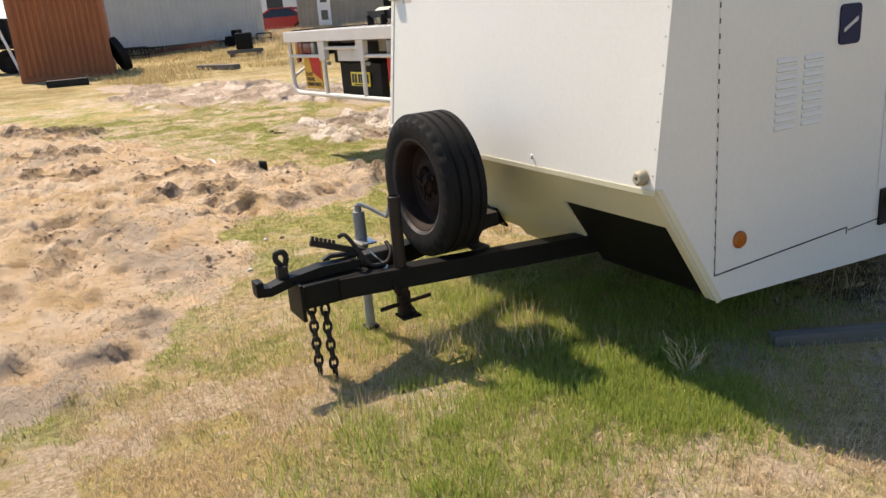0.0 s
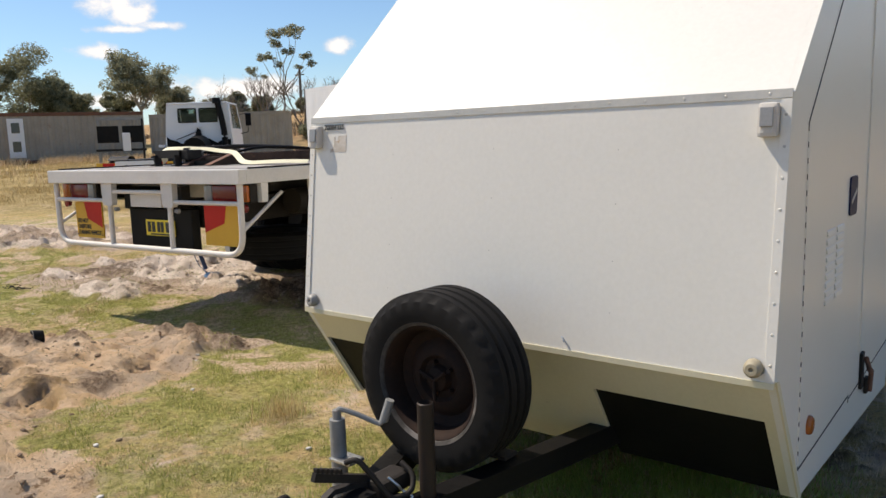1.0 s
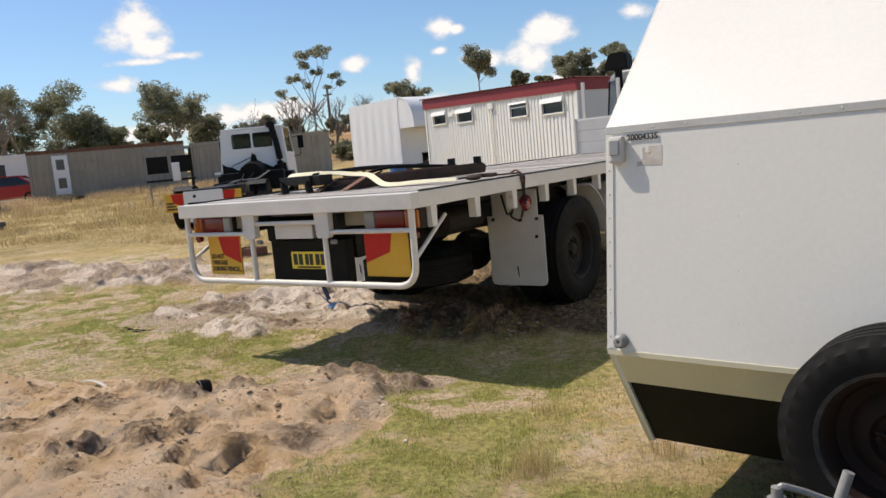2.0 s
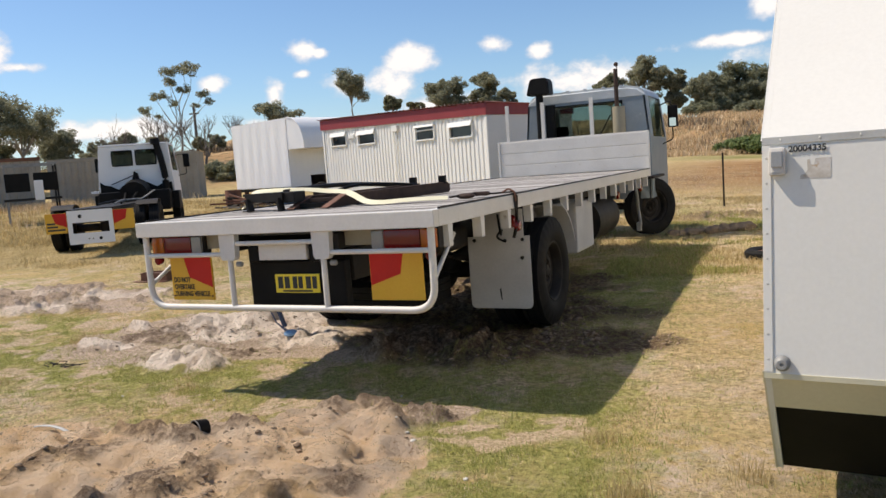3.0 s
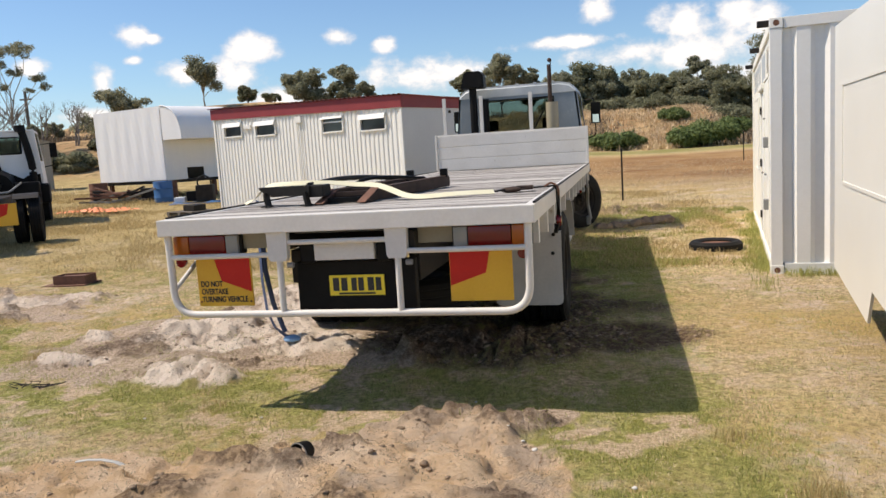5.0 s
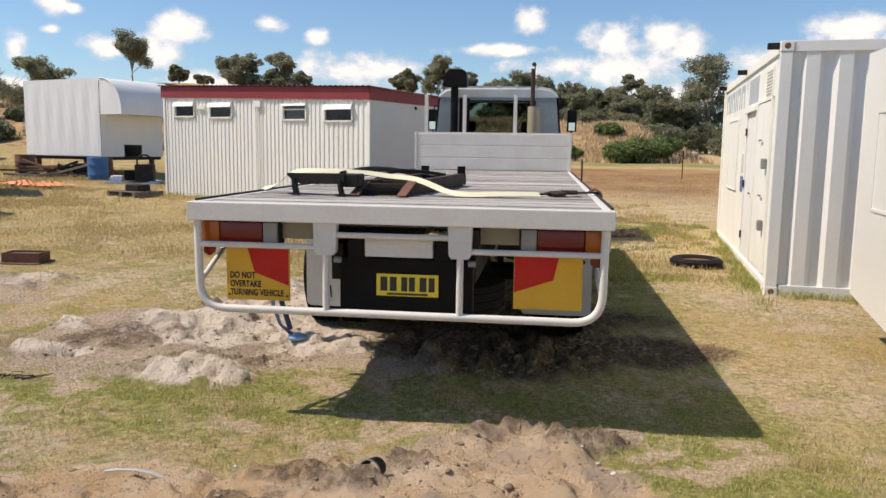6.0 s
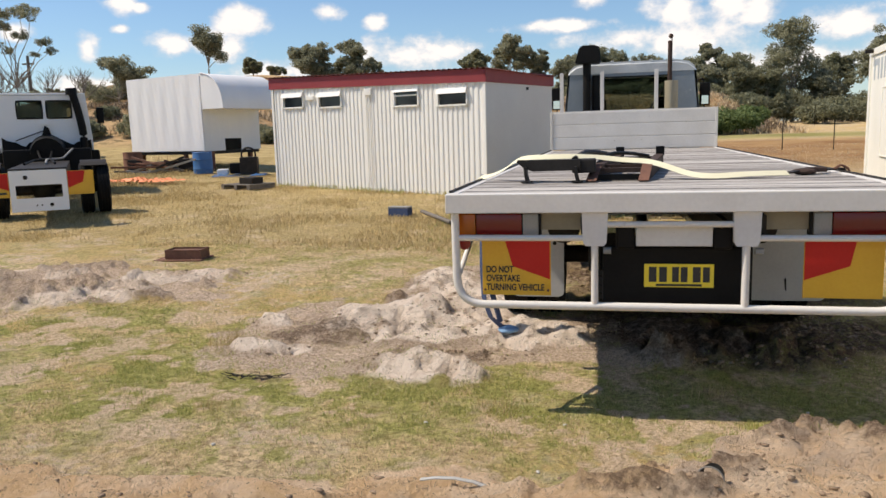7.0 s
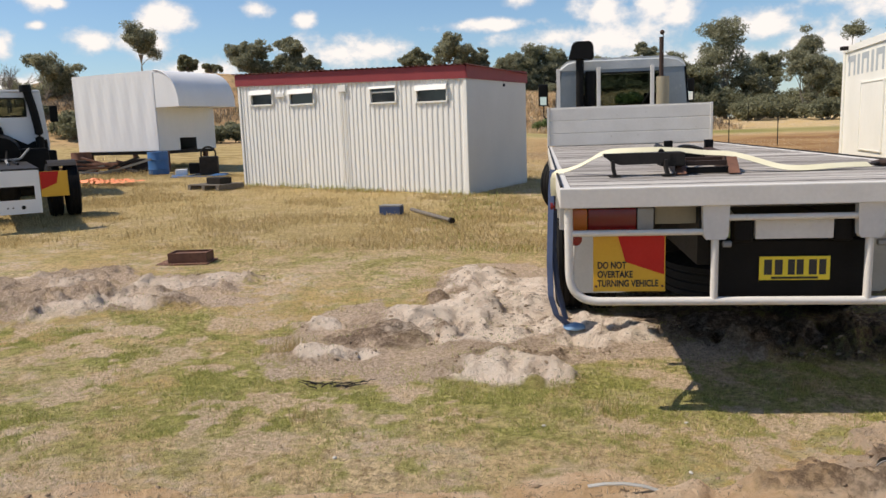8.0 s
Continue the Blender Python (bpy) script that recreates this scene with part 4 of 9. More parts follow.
# ---- wheels ----
def wheel(parent, name, m, radius, width, rim, tyre_mat=None, rim_mat=None, groove=True, dish=0.35, nuts=5, label="", lip=None):
    """A road wheel about the local x axis: tyre with tread blocks, dished rim, nuts."""
    w = new(name)
    w.parent = parent
    w.matrix_basis = m
    tagged(w, label)
    bm = bmesh.new()
    hw = width / 2
    sh = radius - rim
    prof = [(-hw * 0.72, rim), (-hw * 0.92, rim + sh * 0.12), (-hw, rim + sh * 0.45), (-hw * 0.96, rim + sh * 0.75), (-hw * 0.84, radius - sh * 0.07)]
    cuts = [-0.5, -0.42, -0.05, 0.05, 0.42, 0.5]
    prof.append((-hw * 0.78, radius))
    for i in range(0, len(cuts), 2):
        a, b = cuts[i] * hw, cuts[i + 1] * hw
        d = radius - (0.010 if groove else 0.002)
        prof += [(a - 0.004, radius), (a, d), (b, d), (b + 0.004, radius)]
    prof += [(hw * 0.78, radius), (hw * 0.84, radius - sh * 0.07), (hw * 0.96, rim + sh * 0.75), (hw, rim + sh * 0.45), (hw * 0.92, rim + sh * 0.12), (hw * 0.72, rim)]
    seg = 120 if groove else 56
    rings = lathe(bm, prof + [prof[0]], seg)
    if groove:
        # short sipes cut into both shoulders
        for k in (4, len(prof) - 5):
            for i in range(0, seg, 4):
                for v in (rings[k][i], rings[k][i + 1]):
                    v.co.y *= 0.972
                    v.co.z *= 0.972
                    v.co.x *= 0.97
    part("tyre", bm, tyre_mat or RUBBER, w, smooth=35)
    bm = bmesh.new()
    r = rim
    prof = [(-hw * 0.74, r * 0.995), (-hw * 0.80, r * 1.02), (-hw * 0.84, r * 1.0), (-hw * 0.78, r * 0.95), (-hw * 0.5, r * 0.90), (-hw * dish, r * 0.86), (-hw * (dish - 0.15), r * 0.70),
            (-hw * (dish + 0.1), r * 0.55), (-hw * (dish + 0.12), r * 0.42), (-hw * (dish - 0.05), r * 0.36), (-hw * (dish - 0.05), r * 0.24), (-hw * (dish + 0.2), r * 0.20), (-hw * (dish + 0.25), r * 0.15), (-hw * (dish + 0.28), 0.002)]
    lathe(bm, prof, 40)
    lathe(bm, [(hw * 0.74, r * 0.99), (hw * 0.5, r * 0.88), (-hw * 0.2, r * 0.86)], 40)
    part("rim", bm, rim_mat or RUSTRIM, w, smooth=40)
    if lip:
        bm = bmesh.new()
        lathe(bm, [(-hw * 0.80, rim * 1.0), (-hw * 0.87, rim * 1.015), (-hw * 0.90, rim * 1.045), (-hw * 0.935, rim * 1.075), (-hw * 0.90, rim * 1.08)], 56)
        part("rim_lip", bm, lip, w, "dusty grey bead ring", smooth=40)
    for k in range(nuts):
        a = 2 * math.pi * k / nuts
        bm = bmesh.new()
        cyl(bm, (-hw * (dish - 0.05), r * 0.30 * math.cos(a), r * 0.30 * math.sin(a)), (-hw * (dish + 0.16), r * 0.30 * math.cos(a), r * 0.30 * math.sin(a)), r * 0.045, seg=6)
        part("wheel_nut", bm, rim_mat or RUSTRIM, w)
    return w


# ---- white enclosed trailer ----
TR_W, TR_L, TR_H = 1.91, 3.95, 2.38
TR_YAW = -5.1
TRAILER = pose(3.046, -1.30, 0, 0, 0, TR_YAW)


def build_trailer():
    T = thing("generator_trailer", "white panelled box trailer with a spare wheel on its black drawbar", "trailer", TRAILER)
    W = TR_W
    H = TR_H
    side = [(-0.02, 0.72), (0.075, 1.508), (0.98, H), (TR_L, H), (TR_L, 0.41), (2.64, 0.235), (2.50, 0.48), (1.965, 0.42), (1.877, 0.19), (0.275, 0.268)]
    def lean(bm):
        """Carry what was laid out on an upright front onto the front panel, whose head leans back."""
        for v in bm.verts:
            z = 0.72 + (v.co.z - 0.75) * 1.0103
            v.co.y += -0.02 + 0.1206 * (z - 0.72)
            v.co.z = z
        return bm
    for x, s in ((0.0, 1), (W, -1)):
        bm = bmesh.new()
        prism(bm, [(x, y, z) for y, z in side], (0.02 * s, 0, 0))
        part("side_panel", bm, WHITE, T)
    i0, i1 = 0.0202, W - 0.0202
    bm = bmesh.new()
    box(bm, i0, i1, 0.0, 0.02, 0.75, 1.53)
    fp = part("front_panel", lean(bm), WHITE, T)
    # screws over the front panel
    rnd = random.Random(4)
    for x in (0.47, 0.94, 1.41):
        for k in range(4):
            bm = bmesh.new()
            z = 0.88 + 0.17 * k + rnd.uniform(-0.01, 0.01)
            cyl(bm, (x, 0.001, z), (x, -0.0008, z), 0.003, 0.002, 8)
            part("screw", lean(bm), ALUM, fp)
    bm = bmesh.new()
    prism(bm, [(i0, 0.076, 1.509), (i1, 0.076, 1.509), (i1, 0.979, H - 0.001), (i0, 0.979, H - 0.001)], (0, 0.0139, -0.0144))
    srp = part("sloped_roof_panel", bm, WHITE, T)
    # raised hatch rim on the slope
    def on_slope(u, k):
        return Vector((u, 0.076 + 0.903 * k, 1.509 + 0.871 * k))
    for a, b in (((0.274, 0.667), (0.59, 0.68)), ((0.59, 0.68), (0.59, 0.95)), ((0.274, 0.95), (0.59, 0.95)), ((0.274, 0.667), (0.274, 0.95))):
        bm = bmesh.new()
        p, q = on_slope(*a), on_slope(*b)
        sweep(bm, [p, q], [(-0.011, -0.002), (0.011, -0.002), (0.011, 0.012), (-0.011, 0.012)], up=Vector((0, -0.694, 0.72)))
        part("roof_hatch_rim", bm, WHITE, srp)
    bm = bmesh.new()
    box(bm, i0, i1, 0.981, TR_L - 0.001, H - 0.02, H - 0.001)
    part("roof_panel", bm, WHITE, T)
    bm = bmesh.new()
    box(bm, i0, i1, TR_L - 0.021, TR_L - 0.001, 0.42, H - 0.021)
    part("rear_panel", bm, WHITE, T)
    bm = bmesh.new()
    box(bm, i0, i1, 0.40, TR_L - 0.03, 0.485, 0.505)
    box(bm, i0, i1, 0.40, 1.85, 0.33, 0.35)
    part("floor_pan", bm, BLACK, T)
    bm = bmesh.new()
    box(bm, i0, i1, 0.38, 0.395, 0.31, 1.0)
    part("bulkhead", bm, BLACK, T)
    # raked cream apron with two dark openings
    def at(u, k):
        """u across, k down the rake."""
        return Vector((u, -0.02 + 0.295 * k, 0.72 - 0.452 * k))
    lift = Vector((0, 0.0167, 0.0109))
    apron = [[at(i0, 0.0), at(i1, 0.0), at(i1, 0.332), at(i0, 0.332)],
             [at(0.60, 0.3325), at(1.31, 0.3325), at(1.31, 0.86), at(1.13, 0.88), at(1.12, 0.97), at(0.79, 0.97), at(0.78, 0.88), at(0.60, 0.86)],
             [at(i1 - 0.03, 0.3325), at(i1, 0.3325), at(i1, 1.0), at(i1 - 0.03, 1.0)]]
    for o in apron:
        bm = bmesh.new()
        prism(bm, o, lift)
        part("apron_panel", bm, CREAM, T, "cream painted raked apron")
    for o in ([at(i0, 0.333), at(0.5995, 0.333), at(0.5995, 0.999), at(i0, 0.999)], [at(1.3105, 0.333), at(i1 - 0.0305, 0.333), at(i1 - 0.0305, 0.999), at(1.3105, 0.999)]):
        bm = bmesh.new()
        prism(bm, [p + lift * 0.6 for p in o], lift * 0.5)
        part("black_grille", bm, BLACK, T, "black grille panel in the apron")
    # aluminium edge strips
    for nm, b in (("edge_strip", (0.0, W, -0.004, 0.0, 1.515, 1.54)), ("edge_strip", (0.0, 0.028, -0.004, 0.0, 0.755, 1.513)), ("edge_strip", (W - 0.028, W, -0.004, 0.0, 0.755, 1.513))):
        bm = bmesh.new()
        box(bm, *b, bevel=0.001)
        es = part(nm, lean(bm), WHITE if b[5] < 1.52 else ALUM, T, "" if b[5] < 1.52 else "dull riveted aluminium strip")
        n = 9 if b[5] < 1.52 else 16
        for k in range(n):
            t = (k + 0.5) / n
            bm = bmesh.new()
            px, pz = (b[0] + b[1]) / 2 if b[5] < 1.52 else b[0] + (b[1] - b[0]) * t, b[4] + (b[5] - b[4]) * t if b[5] < 1.52 else 1.528
            cyl(bm, (px, -0.004, pz), (px, -0.0052, pz), 0.0045, 0.003, 8)
            part("rivet", lean(bm), ALUM, es)
    bm = bmesh.new()
    prism(bm, [at(0, 0.0) + Vector((0, -0.004, 0)), at(W, 0.0) + Vector((0, -0.004, 0)), at(W, 0.0) + Vector((0, -0.004, -0.018)), at(0, 0.0) + Vector((0, -0.004, -0.018))], (0, 0.0035, 0))
    part("lower_strip", bm, CREAM, T)
    for x, s in ((0.0, -1), (W, 1)):
        bm = bmesh.new()
        prism(bm, [(x, -0.022, 0.725), (x, 0.006, 0.72), (x, 0.30, 0.268), (x, 0.273, 0.263)], (0.006 * s, 0, 0))
        part("corner_strip", bm, CREAM, T)
        bm = bmesh.new()
        prism(bm, [(x, 0.074, 1.508), (x, 0.10, 1.508), (x, 1.0, H - 0.008), (x, 0.98, H + 0.002)], (0.004 * s, 0, 0))
        part("corner_strip", bm, WHITE, T)
    # clearance lamps and rubber buffers
    for x in (0.050, W - 0.055):
        bm = bmesh.new()
        box(bm, x - 0.027, x + 0.027, -0.036, 0.0, 1.412, 1.505, 0.012)
        lamp = part("clearance_lamp", lean(bm), STONE, T, "small grey clearance lamp")
        bm = bmesh.new()
        box(bm, x - 0.018, x + 0.018, -0.042, -0.0365, 1.44, 1.492, 0.0025)
        part("lens", lean(bm), LENSCLEAR, lamp)
    for x in (0.058, W - 0.056):
        bm = bmesh.new()
        lathe(bm, [(0.0, 0.026), (-0.010, 0.026), (-0.022, 0.023), (-0.029, 0.016), (-0.029, 0.007), (-0.022, 0.005), (-0.022, 0.001)], 24, "y")
        bmesh.ops.translate(bm, verts=bm.verts, vec=(x, -0.0045, 0.787))
        part("rubber_buffer", lean(bm), GREYPAINT if x < 1 else TAN, T, smooth=40)
    # right-hand side: door seams, louvres, badge, latch, lamp
    X = W
    def line(p, q, wd=0.007, material=INK, name="panel_seam", proud=0.002):
        a, b = Vector((X, *p)), Vector((X, *q))
        d = (b - a).normalized().cross(Vector((1, 0, 0))) * wd / 2
        bm = bmesh.new()
        prism(bm, [a + d, b + d, b - d, a - d], (proud, 0, 0))
        return part(name, bm, material, T)
    for p, q in (((0.26, 0.367), (0.252, 1.426)), ((0.252, 1.426), (0.96, 2.14)), ((0.26, 0.367), (1.0, 0.392)), ((1.0, 0.392), (1.0, 0.365))):
        line(p, q, 0.005)
    line((1.19, 0.52), (1.19, 2.36), 0.028, WHITE, "cover_strip", 0.006)
    line((1.01, 0.378), (1.95, 0.425), 0.004)
    for p, q in (((2.25, 1.12), (2.25, 1.95)), ((2.25, 1.95), (3.25, 1.95)), ((3.25, 1.12), (3.25, 1.95)), ((2.25, 1.12), (3.25, 1.12))):
        line(p, q, 0.02, WHITE, "hatch_edge", 0.008)
    # piano hinge knuckles along the door seam
    for k in range(22):
        z = 0.385 + k * 0.047
        bm = bmesh.new()
        cyl(bm, (X + 0.001, 0.252, z), (X + 0.001, 0.252, z + 0.03), 0.0042, seg=8)
        part("hinge_knuckle", bm, WHITE, T)
    for c in (0.59, 0.735):
        for k in range(9):
            z = 0.842 + k * 0.0285
            bm = bmesh.new()
            prism(bm, [(X - 0.002, c - 0.055, z + 0.012), (X + 0.003, c - 0.055, z + 0.006), (X + 0.006, c - 0.055, z - 0.008), (X - 0.002, c - 0.055, z - 0.008)], (0, 0.11, 0))
            slat = part("louvre_slat", bm, WHITE, T)
            bm = bmesh.new()
            box(bm, X - 0.001, X + 0.0015, c - 0.05, c + 0.05, z - 0.0105, z - 0.008)
            part("louvre_slit", bm, GREYPAINT, slat)
    bm = bmesh.new()
    prism(bm, bend([(X, 0.92, 1.095), (X, 0.98, 1.095), (X, 0.98, 1.235), (X, 0.86, 1.235), (X, 0.86, 1.095), (X, 0.919, 1.095)], 0.022, 4), (0.006, 0, 0))
    badge = part("maker_badge", bm, NAVY, T, "navy badge with a pale stroke")
    bm = bmesh.new()
    prism(bm, [(X + 0.0065, 0.882, 1.152), (X + 0.0065, 0.958, 1.19), (X + 0.0065, 0.958, 1.176), (X + 0.0065, 0.882, 1.138)], (0.0015, 0, 0))
    part("badge_stroke", bm, STONE, badge)
    bm = bmesh.new()
    lathe(bm, [(0.0, 0.031), (0.008, 0.031), (0.014, 0.025), (0.016, 0.001)], 24)
    bmesh.ops.translate(bm, verts=bm.verts, vec=(X, 0.38, 0.475))
    part("side_reflector", bm, LENSAMBER, T, "round amber side reflector", smooth=40)
    bm = bmesh.new()
    box(bm, X, X + 0.012, 1.20, 1.25, 0.36, 0.51, 0.003)
    latch = part("latch", bm, SOOT, T, "rusty over-centre latch")
    bm = bmesh.new()
    tube(bm, bend([(X + 0.02, 1.225, 0.49), (X + 0.035, 1.24, 0.43), (X + 0.03, 1.30, 0.42), (X + 0.025, 1.30, 0.33)], 0.015), 0.010)
    part("latch_hook", bm, RUST, latch)
    bm = bmesh.new()
    box(bm, X + 0.005, X + 0.02, 1.28, 1.32, 0.32, 0.39, 0.006)
    part("padlock", bm, SOOT, latch)
    # left side hatch
    for p, q in (((2.0, 1.12), (2.0, 1.90)), ((2.0, 1.90), (3.58, 1.90)), ((3.58, 1.14), (3.58, 1.90)), ((2.0, 1.12), (3.58, 1.14))):
        a, b = Vector((0, *p)), Vector((0, *q))
        d = (b - a).normalized().cross(Vector((1, 0, 0))) * 0.012
        bm = bmesh.new()
        prism(bm, [a + d, b + d, b - d, a - d], (-0.008, 0, 0))
        part("hatch_edge", bm, WHITE, T)
    bm = bmesh.new()
    lathe(bm, [(0.0, 0.031), (-0.008, 0.031), (-0.014, 0.025), (-0.016, 0.001)], 24)
    bmesh.ops.translate(bm, verts=bm.verts, vec=(0, 0.38, 0.475))
    part("side_reflector", bm, LENSAMBER, T, "round amber side reflector", smooth=40)
    # small bent clip and serial writing on the front panel
    bm = bmesh.new()
    tube(bm, bend([(1.245, -0.001, 0.79), (1.255, -0.008, 0.787), (1.260, -0.009, 0.775)], 0.003, 3), 0.003, 6)
    part("bent_clip", lean(bm), CHROME, T)
    letters("20004335", 0.029, INK, T, pose(0.083, -0.0214 + 0.1206 * 0.745 - 0.003, 1.465, 83.1, 0, 0), "serial_writing")
    bm = bmesh.new()
    prism(bm, [(u, -0.0006, v) for u, v in ((0.118, 1.395), (0.150, 1.398), (0.211, 1.396), (0.212, 1.463), (0.165, 1.462), (0.160, 1.44), (0.150, 1.443), (0.147, 1.46), (0.140, 1.458), (0.141, 1.425), (0.132, 1.412), (0.120, 1.410))], (0, -0.0005, 0))
    part("faded_sticker", lean(bm), STICKER, T, "torn grey sticker remains")
    # axle and road wheels in the arches
    for x in (0.20, W - 0.20):
        wheel(T, "road_wheel", pose(x, 2.26, 0.285, 0, 0, 0 if x < 1 else 180), 0.285, 0.17, 0.178, rim_mat=BLACK)
    bm = bmesh.new()
    cyl(bm, (0.1, 2.26, 0.285), (W - 0.1, 2.26, 0.285), 0.03)
    part("axle", bm, BLACK, T)
    # A-frame drawbar
    apex = Vector((1.02, -0.80, 0))
    for s in (-1, 1):
        foot = Vector((0.93 + s * 0.42, 0.52, 0))
        a = apex + Vector((s * 0.04, 0, 0))
        d = (foot - a).normalized()
        n = Vector((-d.y, d.x, 0)) * 0.036
        bm = bmesh.new()
        prism(bm, [a + n + Vector((0, 0, 0.315)), a - n + Vector((0, 0, 0.315)), foot - n + Vector((0, 0, 0.325)), foot + n + Vector((0, 0, 0.325))], (0, 0, 0.078))
        part("drawbar_rail", bm, BLACK, T)
    bm = bmesh.new()
    box(bm, 0.955, 1.085, -0.95, -0.60, 0.305, 0.398, 0.010)
    part("coupling_body", bm, BLACK, T)
    bm = bmesh.new()
    box(bm, 0.94, 1.10, -0.965, -0.95, 0.265, 0.408, 0.004)
    part("end_plate", bm, BLACK, T)
    bm = bmesh.new()
    sweep(bm, [(1.01, -0.70, 0.415), (1.008, -0.85, 0.42), (1.008, -0.97, 0.405), (1.007, -1.05, 0.385), (1.006, -1.095, 0.39)], [(-0.032, -0.012), (0.032, -0.012), (0.032, 0.022), (-0.032, 0.022)])
    box(bm, 0.974, 1.038, -1.105, -1.075, 0.375, 0.435, 0.008)
    part("coupling_tongue", bm, BLACK, T)
    # upright pin with a shackle on top
    bm = bmesh.new()
    box(bm, 0.965, 1.013, -1.01, -0.97, 0.40, 0.465, 0.008)
    hp = part("hitch_pin", bm, SOOT, T)
    bm = bmesh.new()
    tube(bm, bend([(0.985, -0.976, 0.452), (0.983, -1.004, 0.486), (0.985, -1.006, 0.514), (0.987, -0.976, 0.518), (0.989, -0.964, 0.496), (0.987, -0.976, 0.452)], 0.008, 4), 0.011, 8)
    part("shackle", bm, SOOT, hp, smooth=50)
    # override lever with a notched edge
    bm = bmesh.new()
    lever = [(-0.58, 0.42), (-0.66, 0.447), (-0.74, 0.476), (-0.857, 0.520)]
    sweep(bm, [(0.985 - 0.008 * k, y, z) for k, (y, z) in enumerate(lever)], [(-0.008, -0.012), (0.008, -0.012), (0.008, 0.012), (-0.008, 0.012)])
    lv = part("override_lever", bm, SOOT, T, "black notched override lever")
    for k in range(6):
        bm = bmesh.new()
        box(bm, 0.955 + k * 0.001, 0.968 + k * 0.001, -0.850 + k * 0.016, -0.841 + k * 0.016, 0.528 - k * 0.006, 0.542 - k * 0.006)
        part("notch", bm, SOOT, lv)
    bm = bmesh.new()
    sweep(bm, [(0.99, -0.64, 0.43), (0.965, -0.72, 0.446), (0.950, -0.78, 0.448), (0.945, -0.81, 0.432)], [(-0.012, -0.008), (0.012, -0.008), (0.012, 0.008), (-0.012, 0.008)])
    part("latch_finger", bm, SOOT, T)
    bm = bmesh.new()
    box(bm, 0.965, 1.045, -0.68, -0.55, 0.40, 0.452, 0.012)
    part("lever_pivot", bm, SOOT, T)
    bm = bmesh.new()
    tube(bm, bend([(0.965, -0.74, 0.52), (1.0, -0.73, 0.54), (1.03, -0.70, 0.48), (1.06, -0.66, 0.405), (1.085, -0.60, 0.41), (1.07, -0.57, 0.45), (1.02, -0.57, 0.475)], 0.025, 5), 0.0085, 8)
    part("cable_loop", bm, SOOT, T, smooth=50)
    bm = bmesh.new()
    tube(bm, bend([(1.05, -0.66, 0.47), (1.075, -0.64, 0.44), (1.06, -0.62, 0.42), (1.09, -0.60, 0.40), (1.085, -0.64, 0.385)], 0.01, 4), 0.004, 6)
    part("bent_wire", bm, CHROME, T)
    # crank jack
    jx, jy = 0.742, -0.557
    bm = bmesh.new()
    cyl(bm, (jx, jy, 0.235), (jx, jy, 0.545), 0.027, 0.025)
    cyl(bm, (jx, jy, 0.03), (jx, jy, 0.235), 0.020)
    jack = part("jockey_jack", bm, GREYPAINT, T, "grey crank jack", smooth=40)
    bm = bmesh.new()
    cyl(bm, (jx, jy, 0.545), (jx, jy, 0.575), 0.014)
    part("jack_collar", bm, GREYPAINT, jack)
    bm = bmesh.new()
    sweep(bm, bend([(jx, jy, 0.55), (jx + 0.008, jy, 0.582), (jx + 0.055, jy + 0.033, 0.562), (jx + 0.118, jy + 0.074, 0.528), (jx + 0.139, jy + 0.089, 0.580)], 0.012, 3), ring(0.009, 8))
    part("jack_crank", bm, GREYPAINT, jack)
    bm = bmesh.new()
    cyl(bm, (jx + 0.126, jy + 0.080, 0.540), (jx + 0.145, jy + 0.093, 0.608), 0.014)
    part("crank_grip", bm, GREYPAINT, jack)
    bm = bmesh.new()
    box(bm, jx - 0.01, jx + 0.08, jy - 0.035, jy + 0.035, 0.415, 0.425, 0.003)
    part("jack_bracket", bm, CHROME, jack, "bright zinc bracket")
    bm = bmesh.new()
    box(bm, jx - 0.03, jx + 0.03, jy - 0.03, jy + 0.03, 0.015, 0.03, 0.004)
    part("jack_foot", bm, SOOT, jack)
    # prop pipe clamped to the other rail
    px, py = 1.095, -0.563
    bm = bmesh.new()
    lathe(bm, [(0.20, 0.024), (0.672, 0.024), (0.675, 0.020), (0.57, 0.019)], 20, "z")
    bmesh.ops.translate(bm, verts=bm.verts, vec=(px + 0.02, py, 0))
    part("prop_pipe", bm, DARKPIPE, T, "rusty brown upright pipe", smooth=40)
    bm = bmesh.new()
    box(bm, px + 0.0, px + 0.045, py - 0.022, py + 0.022, 0.20, 0.30, 0.006)
    cyl(bm, (px + 0.02, py - 0.10, 0.24), (px + 0.02, py + 0.12, 0.25), 0.008)
    box(bm, px - 0.01, px + 0.07, py - 0.03, py + 0.05, 0.19, 0.20, 0.004)
    part("pipe_clamp", bm, RUSTRIM, T)
    for k in range(7):
        bm = bmesh.new()
        pts = [(px + 0.05 + 0.018 * math.cos(t), py - 0.05 + k * 0.012, 0.335 - k * 0.02 + 0.013 * math.sin(t)) for t in np.linspace(0, 2 * math.pi, 11)[:-1]]
        tube(bm, pts, 0.0045, 6, True, Vector((0, 1, 0)))
        part("chain_loop", bm, RUSTRIM, T)
    bm = bmesh.new()
    box(bm, 1.09, 1.10, -0.745, -0.70, 0.34, 0.385, 0.003)
    box(bm, 1.10, 1.104, -0.735, -0.71, 0.352, 0.374)
    part("socket_bracket", bm, CHROME, T)
